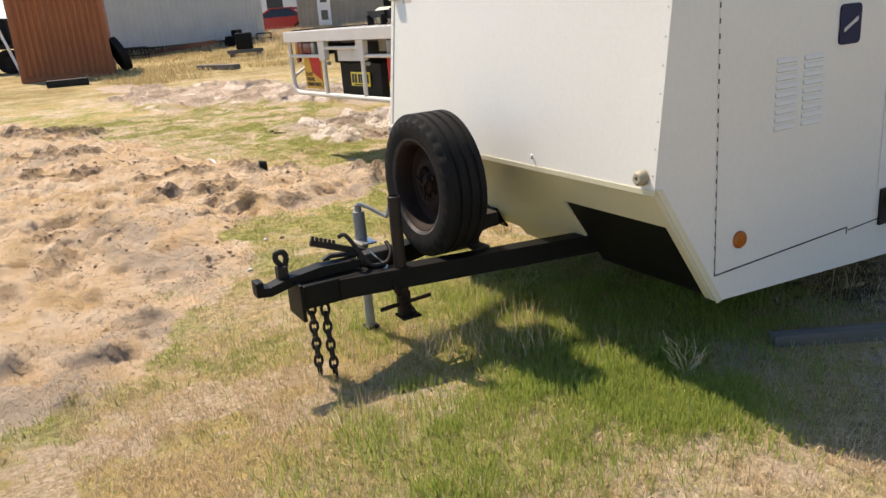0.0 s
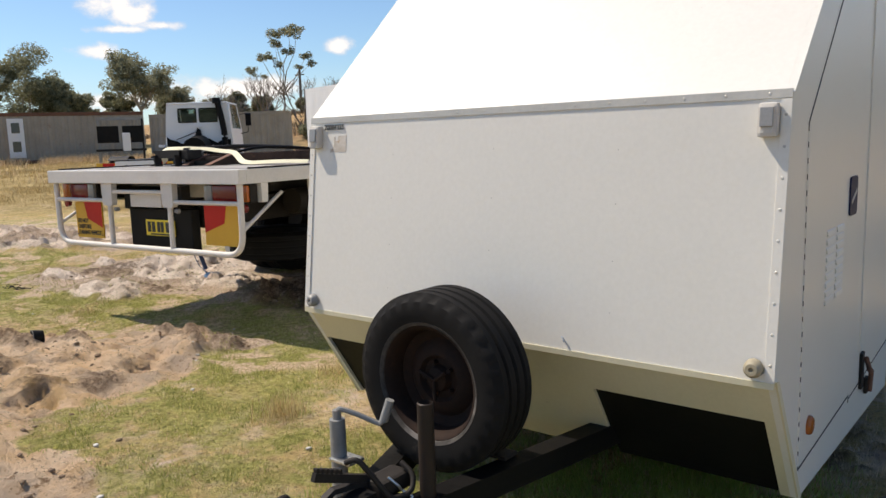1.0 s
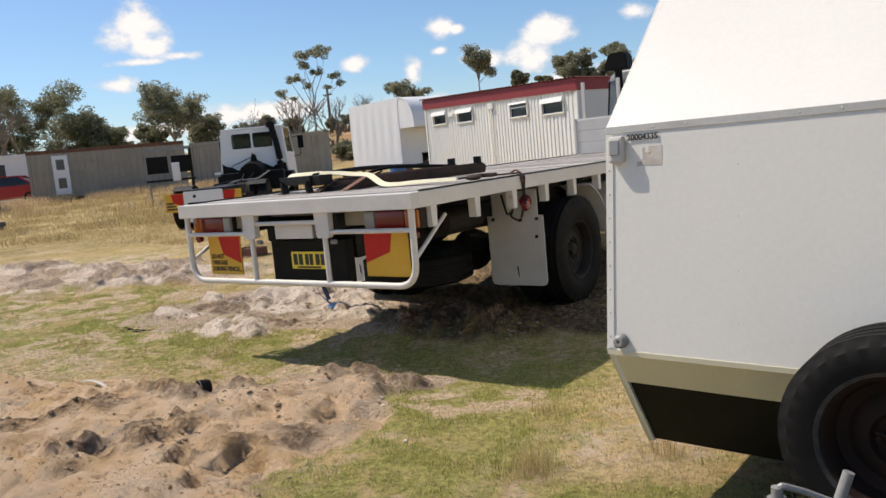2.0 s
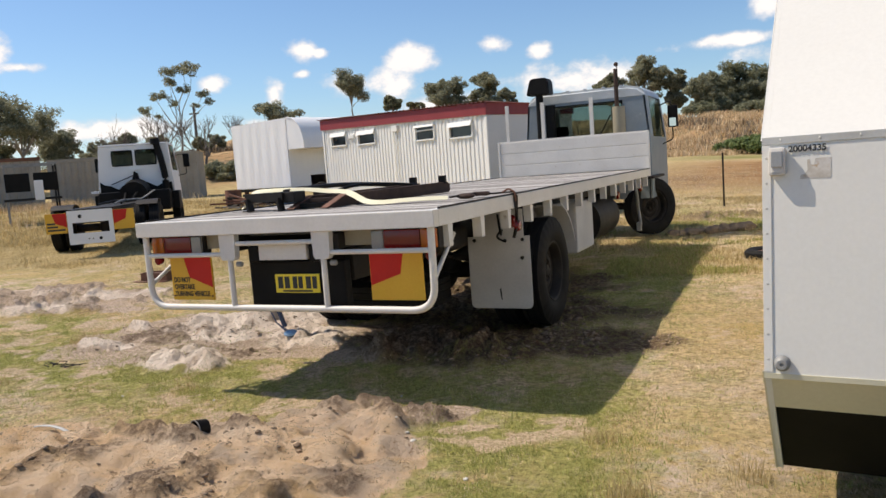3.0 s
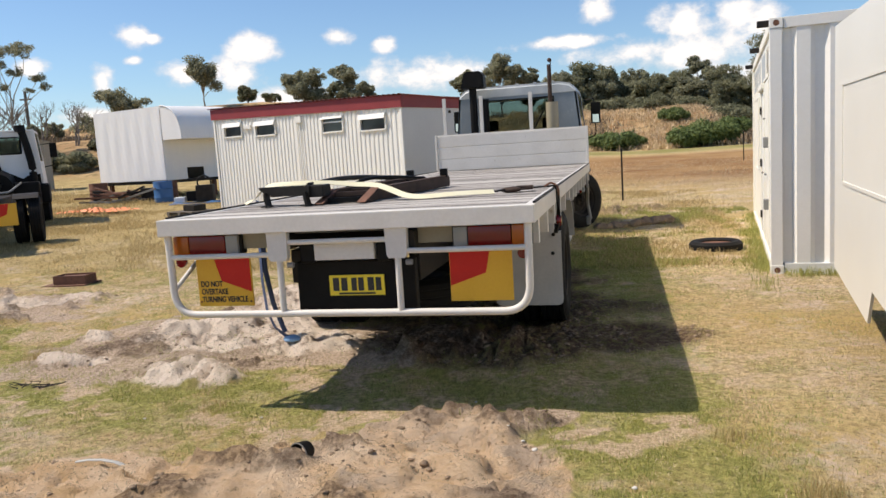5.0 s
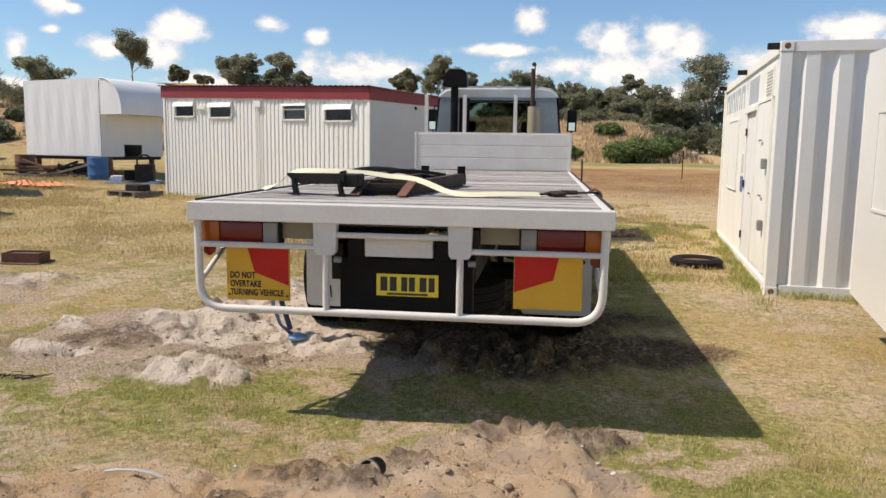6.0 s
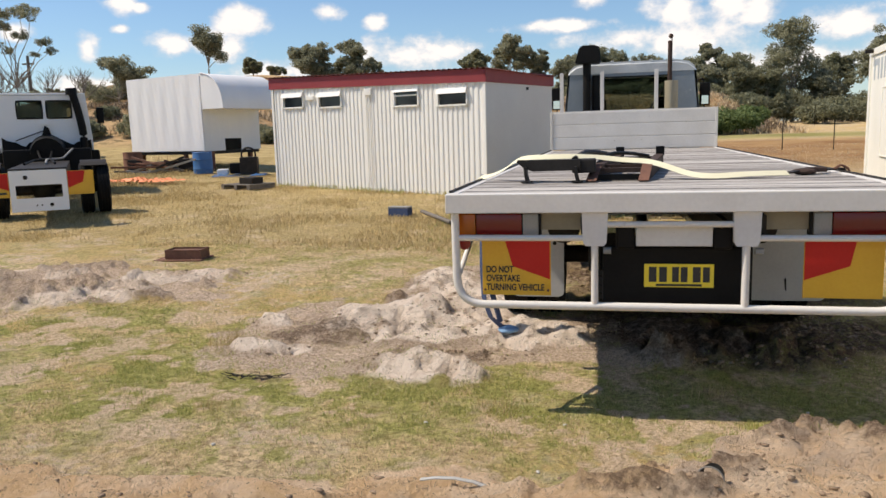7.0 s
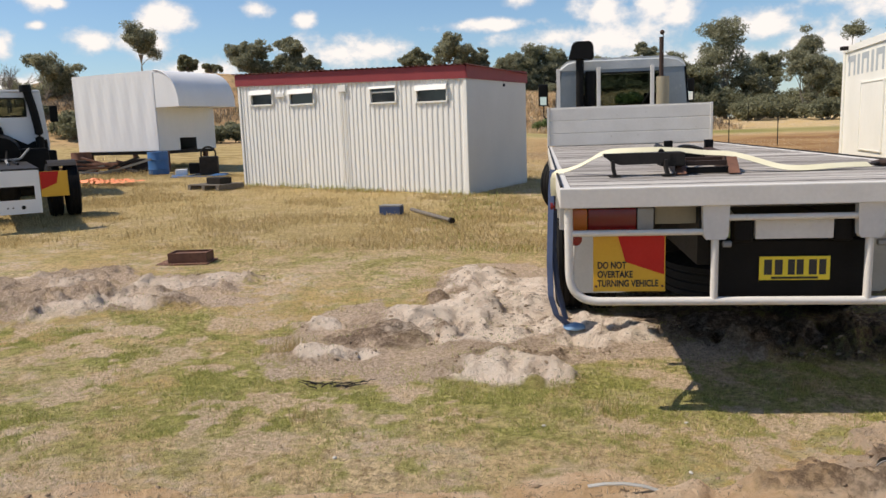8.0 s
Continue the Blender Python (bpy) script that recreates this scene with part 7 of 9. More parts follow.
        part("door_handle", bm, GREYPAINT, big)
    for z in (0.45, 1.15, 1.85):
        bm = bmesh.new()
        cyl(bm, (0.0, 2.50, z - 0.05), (0.0, 2.50, z + 0.05), 0.012, seg=8)
        part("hinge", bm, SOOT, nar)
    bm = bmesh.new()
    tube(bm, [(-0.01, 1.74, 1.05), (-0.01, 1.86, 1.05)], 0.012, 8)
    part("door_handle", bm, GREYPAINT, nar)
    bm = bmesh.new()
    box(bm, 0.026, 0.0295, 2.85, 3.10, 1.28, 1.55)
    nt = part("notice", bm, STONE, C, "white and blue notice")
    bm = bmesh.new()
    box(bm, 0.026, 0.0295, 2.83, 3.12, 1.02, 1.24)
    part("notice", bm, SIGNBLUE, C, "blue notice")
    # faded company name as plain block shapes
    y = 5.75
    for k, wd in enumerate((0.42, 0.13, 0.40, 0.13, 0.42, 0.42)):
        bm = bmesh.new()
        o = 0.0270
        if wd < 0.2:
            box(bm, o, 0.0296, y - wd, y, 2.22, 2.55)
        else:
            box(bm, o, 0.0296, y - wd, y - wd + 0.10, 2.22, 2.55)
            box(bm, o, 0.0296, y - 0.10, y, 2.22, 2.55)
            box(bm, o, 0.0296, y - wd + 0.1005, y - 0.1005, 2.45, 2.55)
        part("name_block", bm, LETTER, C)
        y -= wd + 0.13
    bm = bmesh.new()
    box(bm, 0.027, 0.0296, 1.75, 2.65, 2.22, 2.55)
    part("name_block", bm, LETTER, C, "pale blue square of the faded lettering")
    for y in (0.10, 2.9, 5.75):
        bm = bmesh.new()
        box(bm, -0.12, 0.003, y - 0.04, y + 0.04, Z1 - 0.075, Z1 - 0.01, 0.008)
        part("roof_lug", bm, SOOT, C)


build_container()


# ---- white van body on stands, with its curved front ----
def build_van():
    A, B = Vector((-12.79, 18.01, 0)), Vector((-16.19, 19.23, 0))
    d = (A - B).normalized()
    ang = math.degrees(math.atan2(d.y, d.x))
    V = thing("van_body", "white box body with a curved overhanging front, standing on drums", "van body", Matrix.Translation((B.x, B.y, 0)) @ pose(0, 0, 0, 0, 0, ang))
    L, W, z0, z1, zo = 3.61, 2.4, 1.18, 3.58, 2.48
    curve = [(L + 0.03 + 0.93 * math.sin(t) ** 1.0, zo + (z1 - zo) * math.cos(t) ** 0.9 if math.cos(t) > 0 else zo) for t in np.linspace(0, math.pi / 2, 12)]
    outline = [(0, z0), (L, z0), (L, zo)] + [(x, z) for x, z in reversed(curve)] + [(0, z1)]
    for y in (0.0, W - 0.03):
        bm = bmesh.new()
        prism(bm, [(x, y, z) for x, z in outline], (0, 0.03, 0))
        part("side_panel", bm, CANVAS, V)
    bm = bmesh.new()
    for (xa, za), (xb, zb) in zip(curve, curve[1:]):
        vs = [bm.verts.new(p) for p in ((xa, 0.031, za), (xb, 0.031, zb), (xb, W - 0.031, zb), (xa, W - 0.031, za))]
        bm.faces.new(vs)
    bmesh.ops.remove_doubles(bm, verts=bm.verts, dist=1e-4)
    part("curved_front", bm, CANVAS, V, smooth=60)
    bm = bmesh.new()
    box(bm, 0.02, L + 0.03, 0.031, W - 0.031, z1 - 0.03, z1)
    part("roof", bm, CANVAS, V)
    bm = bmesh.new()
    box(bm, 0.0, 0.03, 0.031, W - 0.031, z0, z1 - 0.031)
    part("rear_wall", bm, CANVAS, V)
    bm = bmesh.new()
    box(bm, L - 0.03, L - 0.002, 0.031, W - 0.031, z0 + 0.38, zo)
    box(bm, L - 0.03, L - 0.002, 0.031, 0.85, z0, z0 + 0.379)
    box(bm, L - 0.03, L - 0.002, 1.55, W - 0.031, z0, z0 + 0.379)
    part("front_wall", bm, CANVAS, V)
    bm = bmesh.new()
    box(bm, L, L + 0.94, 0.031, W - 0.031, zo, zo + 0.02)
    part("overhang_floor", bm, CANVAS, V)
    bm = bmesh.new()
    box(bm, 0.05, L - 0.04, 0.05, W - 0.05, z0 - 0.10, z0 + 0.02)
    part("floor_frame", bm, SOOT, V)
    # buckled outer sheet of the near side
    bm = bmesh.new()
    nx, nz = 48, 14
    rows = [[bm.verts.new((0.01 + (L - 0.02) * i / nx, -0.016 + 0.011 * math.sin(i * 0.79) * math.sin(math.pi * j / nz) + 0.006 * math.sin(i * 2.1 + j * 0.7), z0 + 0.02 + (z1 - z0 - 0.05) * j / nz)) for i in range(nx + 1)] for j in range(nz + 1)]
    for ra, rb in zip(rows, rows[1:]):
        for i in range(nx):
            bm.faces.new((ra[i], ra[i + 1], rb[i + 1], rb[i]))
    part("side_sheet", bm, CANVAS, V, smooth=60)
    bm = bmesh.new()
    tube(bm, [(x, -0.006, z) for x, z in curve], 0.02, 8, up=Vector((0, 1, 0)))
    part("edge_bead", bm, CANVAS, V)
    g = ground_height(-14, 18.5)
    for x, y in ((0.15, 0.3), (0.15, W - 0.3), (L - 0.2, 0.4), (L - 0.2, W - 0.3)):
        bm = bmesh.new()
        box(bm, x - 0.06, x + 0.06, y - 0.06, y + 0.06, g - 0.1, z0 - 0.1)
        part("stand", bm, RUST, V)
    return V


build_van()


# ---- white cab chassis truck parked behind ----
def build_chassis_truck():
    x, y, ang = -10.25, 7.80, 37.6
    g = ground_height(x, y)
    K = thing("cab_chassis_truck", "white cab chassis truck without a tray, on dual wheels", "truck", Matrix.Translation((x, y, g)) @ pose(0, 0, 0, 0, 0, ang))
    for s in (-1, 1):
        for off in (0.0, 0.28):
            wheel(K, "rear_wheel", pose(s * (0.975 - off), 0.0, 0.455, 0, 0, 0 if s < 0 else 180), 0.46, 0.225, 0.25, rim_mat=SOOT, nuts=6, dish=0.1)
        wheel(K, "front_wheel", pose(s * 0.88, 5.1, 0.455, 0, 0, 0 if s < 0 else 180), 0.46, 0.225, 0.25, rim_mat=SOOT, nuts=6, groove=False, dish=0.1)
        bm = bmesh.new()
        box(bm, s * 0.38 - 0.04, s * 0.38 + 0.04, -1.70, 5.7, 0.66, 0.86, 0.005)
        part("chassis_rail", bm, SOOT, K)
        bm = bmesh.new()
        sweep(bm, [(s * 0.84, 0.55 * math.cos(t), 0.47 + 0.50 * math.sin(t)) for t in np.linspace(0.9, 2.2, 8)], [(-0.22, -0.005), (0.22, -0.005), (0.22, 0.005), (-0.22, 0.005)])
        part("mudguard", bm, SOOT, K)
    bm = bmesh.new()
    cyl(bm, (-0.9, 0, 0.46), (0.9, 0, 0.46), 0.08)
    bmesh.ops.create_uvsphere(bm, u_segments=16, v_segments=10, radius=0.2, matrix=Matrix.Translation((0, 0, 0.46)))
    part("rear_axle", bm, SOOT, K, smooth=50)
    bm = bmesh.new()
    cyl(bm, (-0.8, 5.1, 0.46), (0.8, 5.1, 0.46), 0.05)
    part("front_axle", bm, SOOT, K)
    # white rear plate with a slot
    yr = -1.75
    bm = bmesh.new()
    for b in ((-0.41, 0.41, 0.64, 0.875), (-0.41, 0.41, 0.225, 0.435), (-0.41, -0.33, 0.4351, 0.6399), (0.33, 0.41, 0.4351, 0.6399)):
        box(bm, b[0], b[1], yr, yr + 0.02, b[2], b[3])
    rp = part("rear_plate", bm, CABWHITE, K, "white slotted rear plate")
    for px in (-0.05, 0.02, 0.16):
        bm = bmesh.new()
        cyl(bm, (px, yr - 0.0005, 0.32), (px, yr - 0.01, 0.32), 0.03 if px > 0.1 else 0.012, seg=12)
        part("plate_bolt", bm, SOOT, rp)
    bm = bmesh.new()
    cyl(bm, (-0.18, yr - 0.0005, 0.765), (-0.18, yr - 0.012, 0.765), 0.035, seg=12)
    part("plate_bolt", bm, SOOT, rp)
    bm = bmesh.new()
    box(bm, -0.75, 0.75, yr + 0.03, yr + 0.10, 0.62, 0.80)
    part("tail_beam", bm, SOOT, K)
    warning_sign(K, -0.80, -0.415, yr, 0.46, 0.845, False, words=False)
    bm = bmesh.new()
    box(bm, 0.415, 0.80, yr, yr + 0.012, 0.46, 0.845, 0.002)
    sg = part("warning_sign", bm, YELLOW, K, "yellow and red reflective rear marker plate")
    bm = bmesh.new()
    prism(bm, [(0.42, yr - 0.0005, 0.84), (0.42, yr - 0.0005, 0.57), (0.64, yr - 0.0005, 0.66), (0.68, yr - 0.0005, 0.84)], (0, -0.0015, 0))
    part("red_field", bm, RED, sg)
    y0, y1, w = 4.15, 5.85, 0.955
    # gear behind the cab, with hoses over the chassis
    bm = bmesh.new()
    box(bm, -0.42, 0.42, yr + 0.1, 3.2, 0.865, 0.90)
    part("chassis_cover", bm, SOOT, K)
    bm = bmesh.new()
    box(bm, -0.88, 0.88, 3.6, y0 - 0.04, 0.62, 1.16, 0.05)
    part("gear_cover", bm, BLACK, K)
    bm = bmesh.new()
    cyl(bm, (0, 3.5, 1.06), (0, y0 - 0.06, 1.10), 0.34, 0.38, 20)
    part("gearbox_bell", bm, BLACK, K, smooth=40)
    for k, (ax, bx) in enumerate(((-0.3, 0.1), (0.05, 0.5), (0.2, -0.2))):
        bm = bmesh.new()
        tube(bm, bend([(ax, 0.5, 0.92), (ax * 0.6, 1.6, 0.97), (bx * 0.6, 2.8, 0.96), (bx, 3.6, 1.15)], 0.2), 0.022, 8)
        part("hose", bm, GREYPAINT if k == 1 else BLACK, K)
    # cab, narrowing upwards
    def half(z):
        return w - 0.085 * (z - 1.20) / 1.1
    zb, zl, zh, zt = 1.20, 1.83, 2.24, 2.35
    bm = bmesh.new()
    prism(bm, [(-half(zb), y0, zb), (half(zb), y0, zb), (half(zl), y0, zl), (-half(zl), y0, zl)], (0, 0.03, 0))
    prism(bm, [(-half(zl), y0, zl), (-0.56, y0, zl), (-0.56, y0, zh), (-half(zh), y0, zh)], (0, 0.03, 0))
    prism(bm, [(0.56, y0, zl), (half(zl), y0, zl), (half(zh), y0, zh), (0.56, y0, zh)], (0, 0.03, 0))
    box(bm, -0.035, 0.035, y0, y0 + 0.03, zl, zh)
    prism(bm, [(-half(zh), y0, zh), (half(zh), y0, zh), (half(zt) - 0.03, y0, zt), (-half(zt) + 0.03, y0, zt)], (0, 0.03, 0))
    part("cab_rear_wall", bm, CABWHITE, K, "white cab rear wall with two panes")
    for x0, x1 in ((-0.56, -0.035), (0.035, 0.56)):
        bm = bmesh.new()
        box(bm, x0, x1, y0 + 0.012, y0 + 0.018, zl, zh)
        part("rear_pane", bm, GLASS, K)
        bm = bmesh.new()
        loop = bend([((x0 + x1) / 2, y0 - 0.004, zl + 0.012), (x1 - 0.01, y0 - 0.004, zl + 0.012), (x1 - 0.01, y0 - 0.004, zh - 0.012), (x0 + 0.01, y0 - 0.004, zh - 0.012), (x0 + 0.01, y0 - 0.004, zl + 0.012), ((x0 + x1) / 2 - 0.01, y0 - 0.004, zl + 0.012)], 0.07, 4)
        tube(bm, loop[:-1], 0.017, 6, True, Vector((0, 1, 0)))
        part("pane_rubber", bm, BLACK, K)
    for s in (-1, 1):
        bm = bmesh.new()
        prism(bm, [(s * half(zb), y0 + 0.031, zb - 0.35), (s * half(zb), y1, zb - 0.35), (s * half(1.65), y1, 1.65), (s * half(1.65), y0 + 0.031, 1.65)], (-0.03 * s, 0, 0))
        prism(bm, [(s * half(1.65), y0 + 0.031, 1.65), (s * half(1.65), y0 + 0.28, 1.65), (s * half(zt), y0 + 0.28, zt), (s * half(zt), y0 + 0.031, zt)], (-0.03 * s, 0, 0))
        prism(bm, [(s * half(1.65), y1 - 0.1, 1.65), (s * half(1.65), y1, 1.65), (s * half(zt), y1 - 0.3, zt), (s * half(zt), y1 - 0.4, zt)], (-0.03 * s, 0, 0))
        part("cab_side", bm, CABWHITE, K)
        bm = bmesh.new()
        prism(bm, [(s * half(1.65) - 0.015 * s, y0 + 0.28, 1.65), (s * half(1.65) - 0.015 * s, y1 - 0.1, 1.65), (s * half(zt) - 0.015 * s, y1 - 0.4, zt), (s * half(zt) - 0.015 * s, y0 + 0.28, zt)], (-0.005 * s, 0, 0))
        part("side_window", bm, GLASS, K)
        bm = bmesh.new()
        tube(bm, bend([(s * 0.86, y1 - 0.2, 2.08), (s * 1.16, y1 - 0.25, 2.12), (s * 1.16, y1 - 0.25, 1.55), (s * 0.90, y1 - 0.2, 1.5)], 0.05), 0.012, 6)
        part("mirror_arm", bm, BLACK, K)
        bm = bmesh.new()
        box(bm, s * 1.18 - 0.085, s * 1.18 + 0.085, y1 - 0.29, y1 - 0.23, 1.74, 2.12, 0.02)
        part("mirror", bm, BLACK, K)
        bm = bmesh.new()
        box(bm, s * 0.90 - 0.16, s * 0.90 + 0.16, y0 - 0.1, y0 + 0.5, 0.62, 1.10, 0.04)
        part("wheel_guard", bm, BLACK, K)
    bm = bmesh.new()
    vs = box(bm, -half(zt), half(zt), y0 - 0.008, y1 - 0.25, zt + 0.001, zt + 0.055, 0.026)
    part("cab_roof", bm, CABWHITE, K, smooth=40)
    bm = bmesh.new()
    box(bm, -w + 0.03, w - 0.03, y1 - 0.03, y1, 0.85, 1.65)
    part("cab_front", bm, CABWHITE, K)
    bm = bmesh.new()
    prism(bm, [(-0.86, y1 - 0.02, 1.65), (0.86, y1 - 0.02, 1.65), (0.81, y1 - 0.35, zt), (-0.81, y1 - 0.35, zt)], (0, 0.006, 0))
    part("windscreen", bm, GLASS, K)
    bm = bmesh.new()
    box(bm, -w + 0.05, w - 0.05, y0 + 0.05, y1 - 0.05, 0.85, 0.90)
    part("cab_floor", bm, BLACK, K)
    for px in (-0.45, 0.45):
        bm = bmesh.new()
        box(bm, px - 0.22, px + 0.22, y0 + 0.3, y0 + 0.42, 0.901, 1.88, 0.05)
        part("seat", bm, SOOT, K, smooth=40)
    # ragged black lower shield, intake duct, latch
    bm = bmesh.new()
    ys = y0 - 0.03
    prism(bm, [(-0.90, ys, 0.86), (0.90, ys, 0.86), (0.90, ys, 1.34), (0.62, ys, 1.30), (0.52, ys, 1.24), (0.40, ys, 1.30), (0.28, ys, 1.37), (-0.10, ys, 1.38), (-0.36, ys, 1.31), (-0.44, ys, 1.22), (-0.54, ys, 1.26), (-0.62, ys, 1.32), (-0.80, ys, 1.36), (-0.90, ys, 1.44)], (0, 0.028, 0))
    part("lower_shield", bm, BLACK, K)
    bm = bmesh.new()
    tube(bm, bend([(0.74, y0 - 0.13, 1.0), (0.76, y0 - 0.13, 1.5), (0.69, y0 - 0.13, 2.0), (0.60, y0 - 0.13, 2.42)], 0.2), 0.085, 14)
    ip = part("intake_duct", bm, BLACK, K, smooth=40)
    bm = bmesh.new()
    cyl(bm, (0.59, y0 - 0.13, 2.36), (0.58, y0 - 0.13, 2.50), 0.125, 0.115, 16)
    part("intake_cap", bm, BLACK, ip)
    bm = bmesh.new()
    tube(bm, [(-0.62, y0 - 0.05, 1.36), (-0.02, y0 - 0.04, 1.58)], 0.012, 6)
    part("stay_rod", bm, BLACK, K)
    bm = bmesh.new()
    prism(bm, [(-0.12, y0 - 0.06, 1.36), (0.12, y0 - 0.06, 1.36), (0.06, y0 - 0.06, 1.62), (-0.03, y0 - 0.06, 1.68)], (0, 0.055, 0))
    part("cab_latch", bm, BLACK, K)
    bm = bmesh.new()
    prism(bm, [(-0.14, y0 - 0.05, 1.735), (0.16, y0 - 0.05, 1.735), (0.05, y0 - 0.05, 1.70), (-0.05, y0 - 0.05, 1.70)], (0, 0.049, 0))
    part("latch_plate", bm, CABWHITE, K)
    bm = bmesh.new()
    box(bm, -1.12, -0.94, y0 - 0.15, y0 - 0.03, 1.15, 1.22, 0.01)
    part("step_lamp", bm, CABWHITE, K)


build_chassis_truck()


# ---- trees and bushes ----
def leaf_mesh(name, centres, radii, per, size, material, seed, flat=0.75):
    """Many small leaf quads in uneven clumps, as one mesh."""
    rng = np.random.default_rng(seed)
    co = []
    for c, r in zip(centres, radii):
        n = int(per * (r / np.mean(radii)) ** 1.6)
        d = rng.normal(size=(n, 3))
        d /= np.linalg.norm(d, axis=1, keepdims=True)
        rad = r * rng.uniform(0.25, 1.0, (n, 1)) ** 0.45 * (0.75 + 0.40 * rng.random((n, 1)))
        p = np.array(c) + d * rad * np.array([1, 1, flat])
        # leaves lie loosely round their clump and hang a little
        nrm = d * 0.7 + rng.normal(size=(n, 3)) * 0.7 + np.array([0, 0, 0.35])
        nrm /= np.linalg.norm(nrm, axis=1, keepdims=True)
        a = np.cross(nrm, rng.normal(size=(n, 3)) + np.array([0, 0, 0.6]))
        a /= np.linalg.norm(a, axis=1, keepdims=True)
        b = np.cross(nrm, a)
        s = size * rng.uniform(0.5, 1.25, (n, 1))
        co.append(np.stack([p - a * s, p + a * s * 0.2 + b * s * 0.55, p + a * s - b * s * 0.25], 1))
    co = np.concatenate(co).astype(np.float32)
    n = len(co)
    me = bpy.data.meshes.new(name)
    me.vertices.add(n * 3)
    me.vertices.foreach_set("co", co.ravel())
    me.loops.add(n * 3)
    me.loops.foreach_set("vertex_index", np.arange(n * 3, dtype=np.int32))
    me.polygons.add(n)
    me.polygons.foreach_set("loop_start", np.arange(0, n * 3, 3, dtype=np.int32))
    me.update(calc_edges=True)
    me.materials.append(material)
    return me


def taper(bm, a, b, r0, r1, rnd, bends=3, wobble=0.06, seg=7):
    """A crooked tapering limb."""
    a, b = Vector(a), Vector(b)
    L = (b - a).length
    pts = [a.lerp(b, i / bends) + (Vector((rnd.uniform(-1, 1), rnd.uniform(-1, 1), 0)) * L * wobble if 0 < i < bends else Vector()) for i in range(bends + 1)]
    rings = []
    for i, p in enumerate(pts):
        t = (pts[min(i + 1, bends)] - pts[max(i - 1, 0)]).normalized()
        q = t.to_track_quat("Z", "Y")
        r = r0 + (r1 - r0) * i / bends
        rings.append([bm.verts.new(p + q @ Vector((r * math.cos(2 * math.pi * k / seg), r * math.sin(2 * math.pi * k / seg), 0))) for k in range(seg)])
    for ra, rb in zip(rings, rings[1:]):
        for k in range(seg):
            bm.faces.new((ra[k], ra[(k + 1) % seg], rb[(k + 1) % seg], rb[k]))
    bm.faces.new(rings[-1])
    return pts


def tree(az, dist, el_top, half, el_low, eye, style="gum", seed=1, material=None, label=""):
    """A tree that stands dist metres from eye in the direction az; its crown spans the elevations el_low to el_top and half degrees to each side."""
    rnd = random.Random(seed)
    x, y = eye[0] + dist * math.sin(radians(az)), eye[1] + dist * math.cos(radians(az))
    g = float(land(x, y))
    top = eye[2] + dist * math.tan(radians(el_top)) - g
    low = max(eye[2] + dist * math.tan(radians(el_low)) - g, 0.3)
    w = dist * math.tan(radians(half))
    T = thing("tree", label or "dense grey-green gum tree", "tree", Matrix.Translation((x, y, g)))
    cen, rad, limbs = [], [], []
    h = top - low
    small = min(w, 0.62 * h)
    if style == "tall":
        # an open crown: a flat head over side clumps on long bare limbs
        for ux, uz, r in ((-0.35, 0.93, 0.30), (0.12, 0.97, 0.30), (0.62, 0.93, 0.26), (-0.10, 0.80, 0.22), (0.25, 0.68, 0.24), (-0.45, 0.62, 0.17), (-0.72, 0.60, 0.22),
                          (-1.0, 0.42, 0.20), (0.78, 0.62, 0.22), (0.98, 0.52, 0.18), (0.55, 0.48, 0.15), (-0.15, 0.50, 0.15), (-0.80, 0.36, 0.12)):
            limbs.append(((w * ux * 0.82, w * (ux * 0.57 + rnd.uniform(-0.25, 0.25)), low + h * uz), w * r * rnd.uniform(0.95, 1.15), 8))
    elif style == "lolly":
        for k in range(9):
            a, t = rnd.uniform(0, 6.28), rnd.random()
            rr = w * 0.7 * math.sqrt(rnd.random()) * (1 - 0.5 * t)
            limbs.append(((rr * math.cos(a), rr * math.sin(a), low + h * (0.25 + 0.55 * t)), w * rnd.uniform(0.42, 0.56), 9))
    else:
        for k in range(15):
            a, t = rnd.uniform(0, 6.28), rnd.random() ** 0.85
            env = math.sqrt(max(0.08, 1 - (abs(t - 0.40) / 0.64) ** 2))
            rr = w * 0.80 * env * math.sqrt(rnd.uniform(0.1, 1))
            limbs.append(((rr * math.cos(a), rr * math.sin(a), low + h * (0.08 + 0.80 * t)), small * rnd.uniform(0.36, 0.58), 9))
    for c, r, n in limbs:
        for k in range(n):
            v = Vector((rnd.gauss(0, 1), rnd.gauss(0, 1), rnd.gauss(0, 0.8))).normalized() * r * rnd.uniform(0.2, 0.95)
            if style == "tall":
                v = Vector((v.x * 1.35, v.y * 1.35, v.z * 0.85))
            cen.append((c[0] + v.x, c[1] + v.y, c[2] + v.z))
            rad.append(r * (rnd.uniform(0.42, 0.68) if style == "tall" else rnd.uniform(0.34, 0.62)))
    bm = bmesh.new()
    base = max(0.10, top * 0.020) * (0.75 if style == "tall" else 1)
    fork = Vector((rnd.uniform(-0.1, 0.1) * w, rnd.uniform(-0.1, 0.1) * w, low * 0.75 + (0.15 * h if style == "tall" else 0.0)))
    taper(bm, (0, 0, -0.2), fork, base, base * 0.7, rnd, 4, 0.03)
    for c, r, n in limbs:
        taper(bm, fork + Vector((0, 0, rnd.uniform(0, 0.2) * (c[2] - fork.z))), c, base * 0.42, base * 0.10, rnd, 3, 0.08, 5)
    part("trunk", bm, BARK, T, smooth=60)
    per = {"tall": 62, "lolly": 150, "gum": 115}[style]
    crown = new("crown", leaf_mesh("crown", cen, rad, per, (0.0019 if style == "gum" else 0.0015) * dist, material or GUMLEAF, seed))
    crown.parent = T
    return T


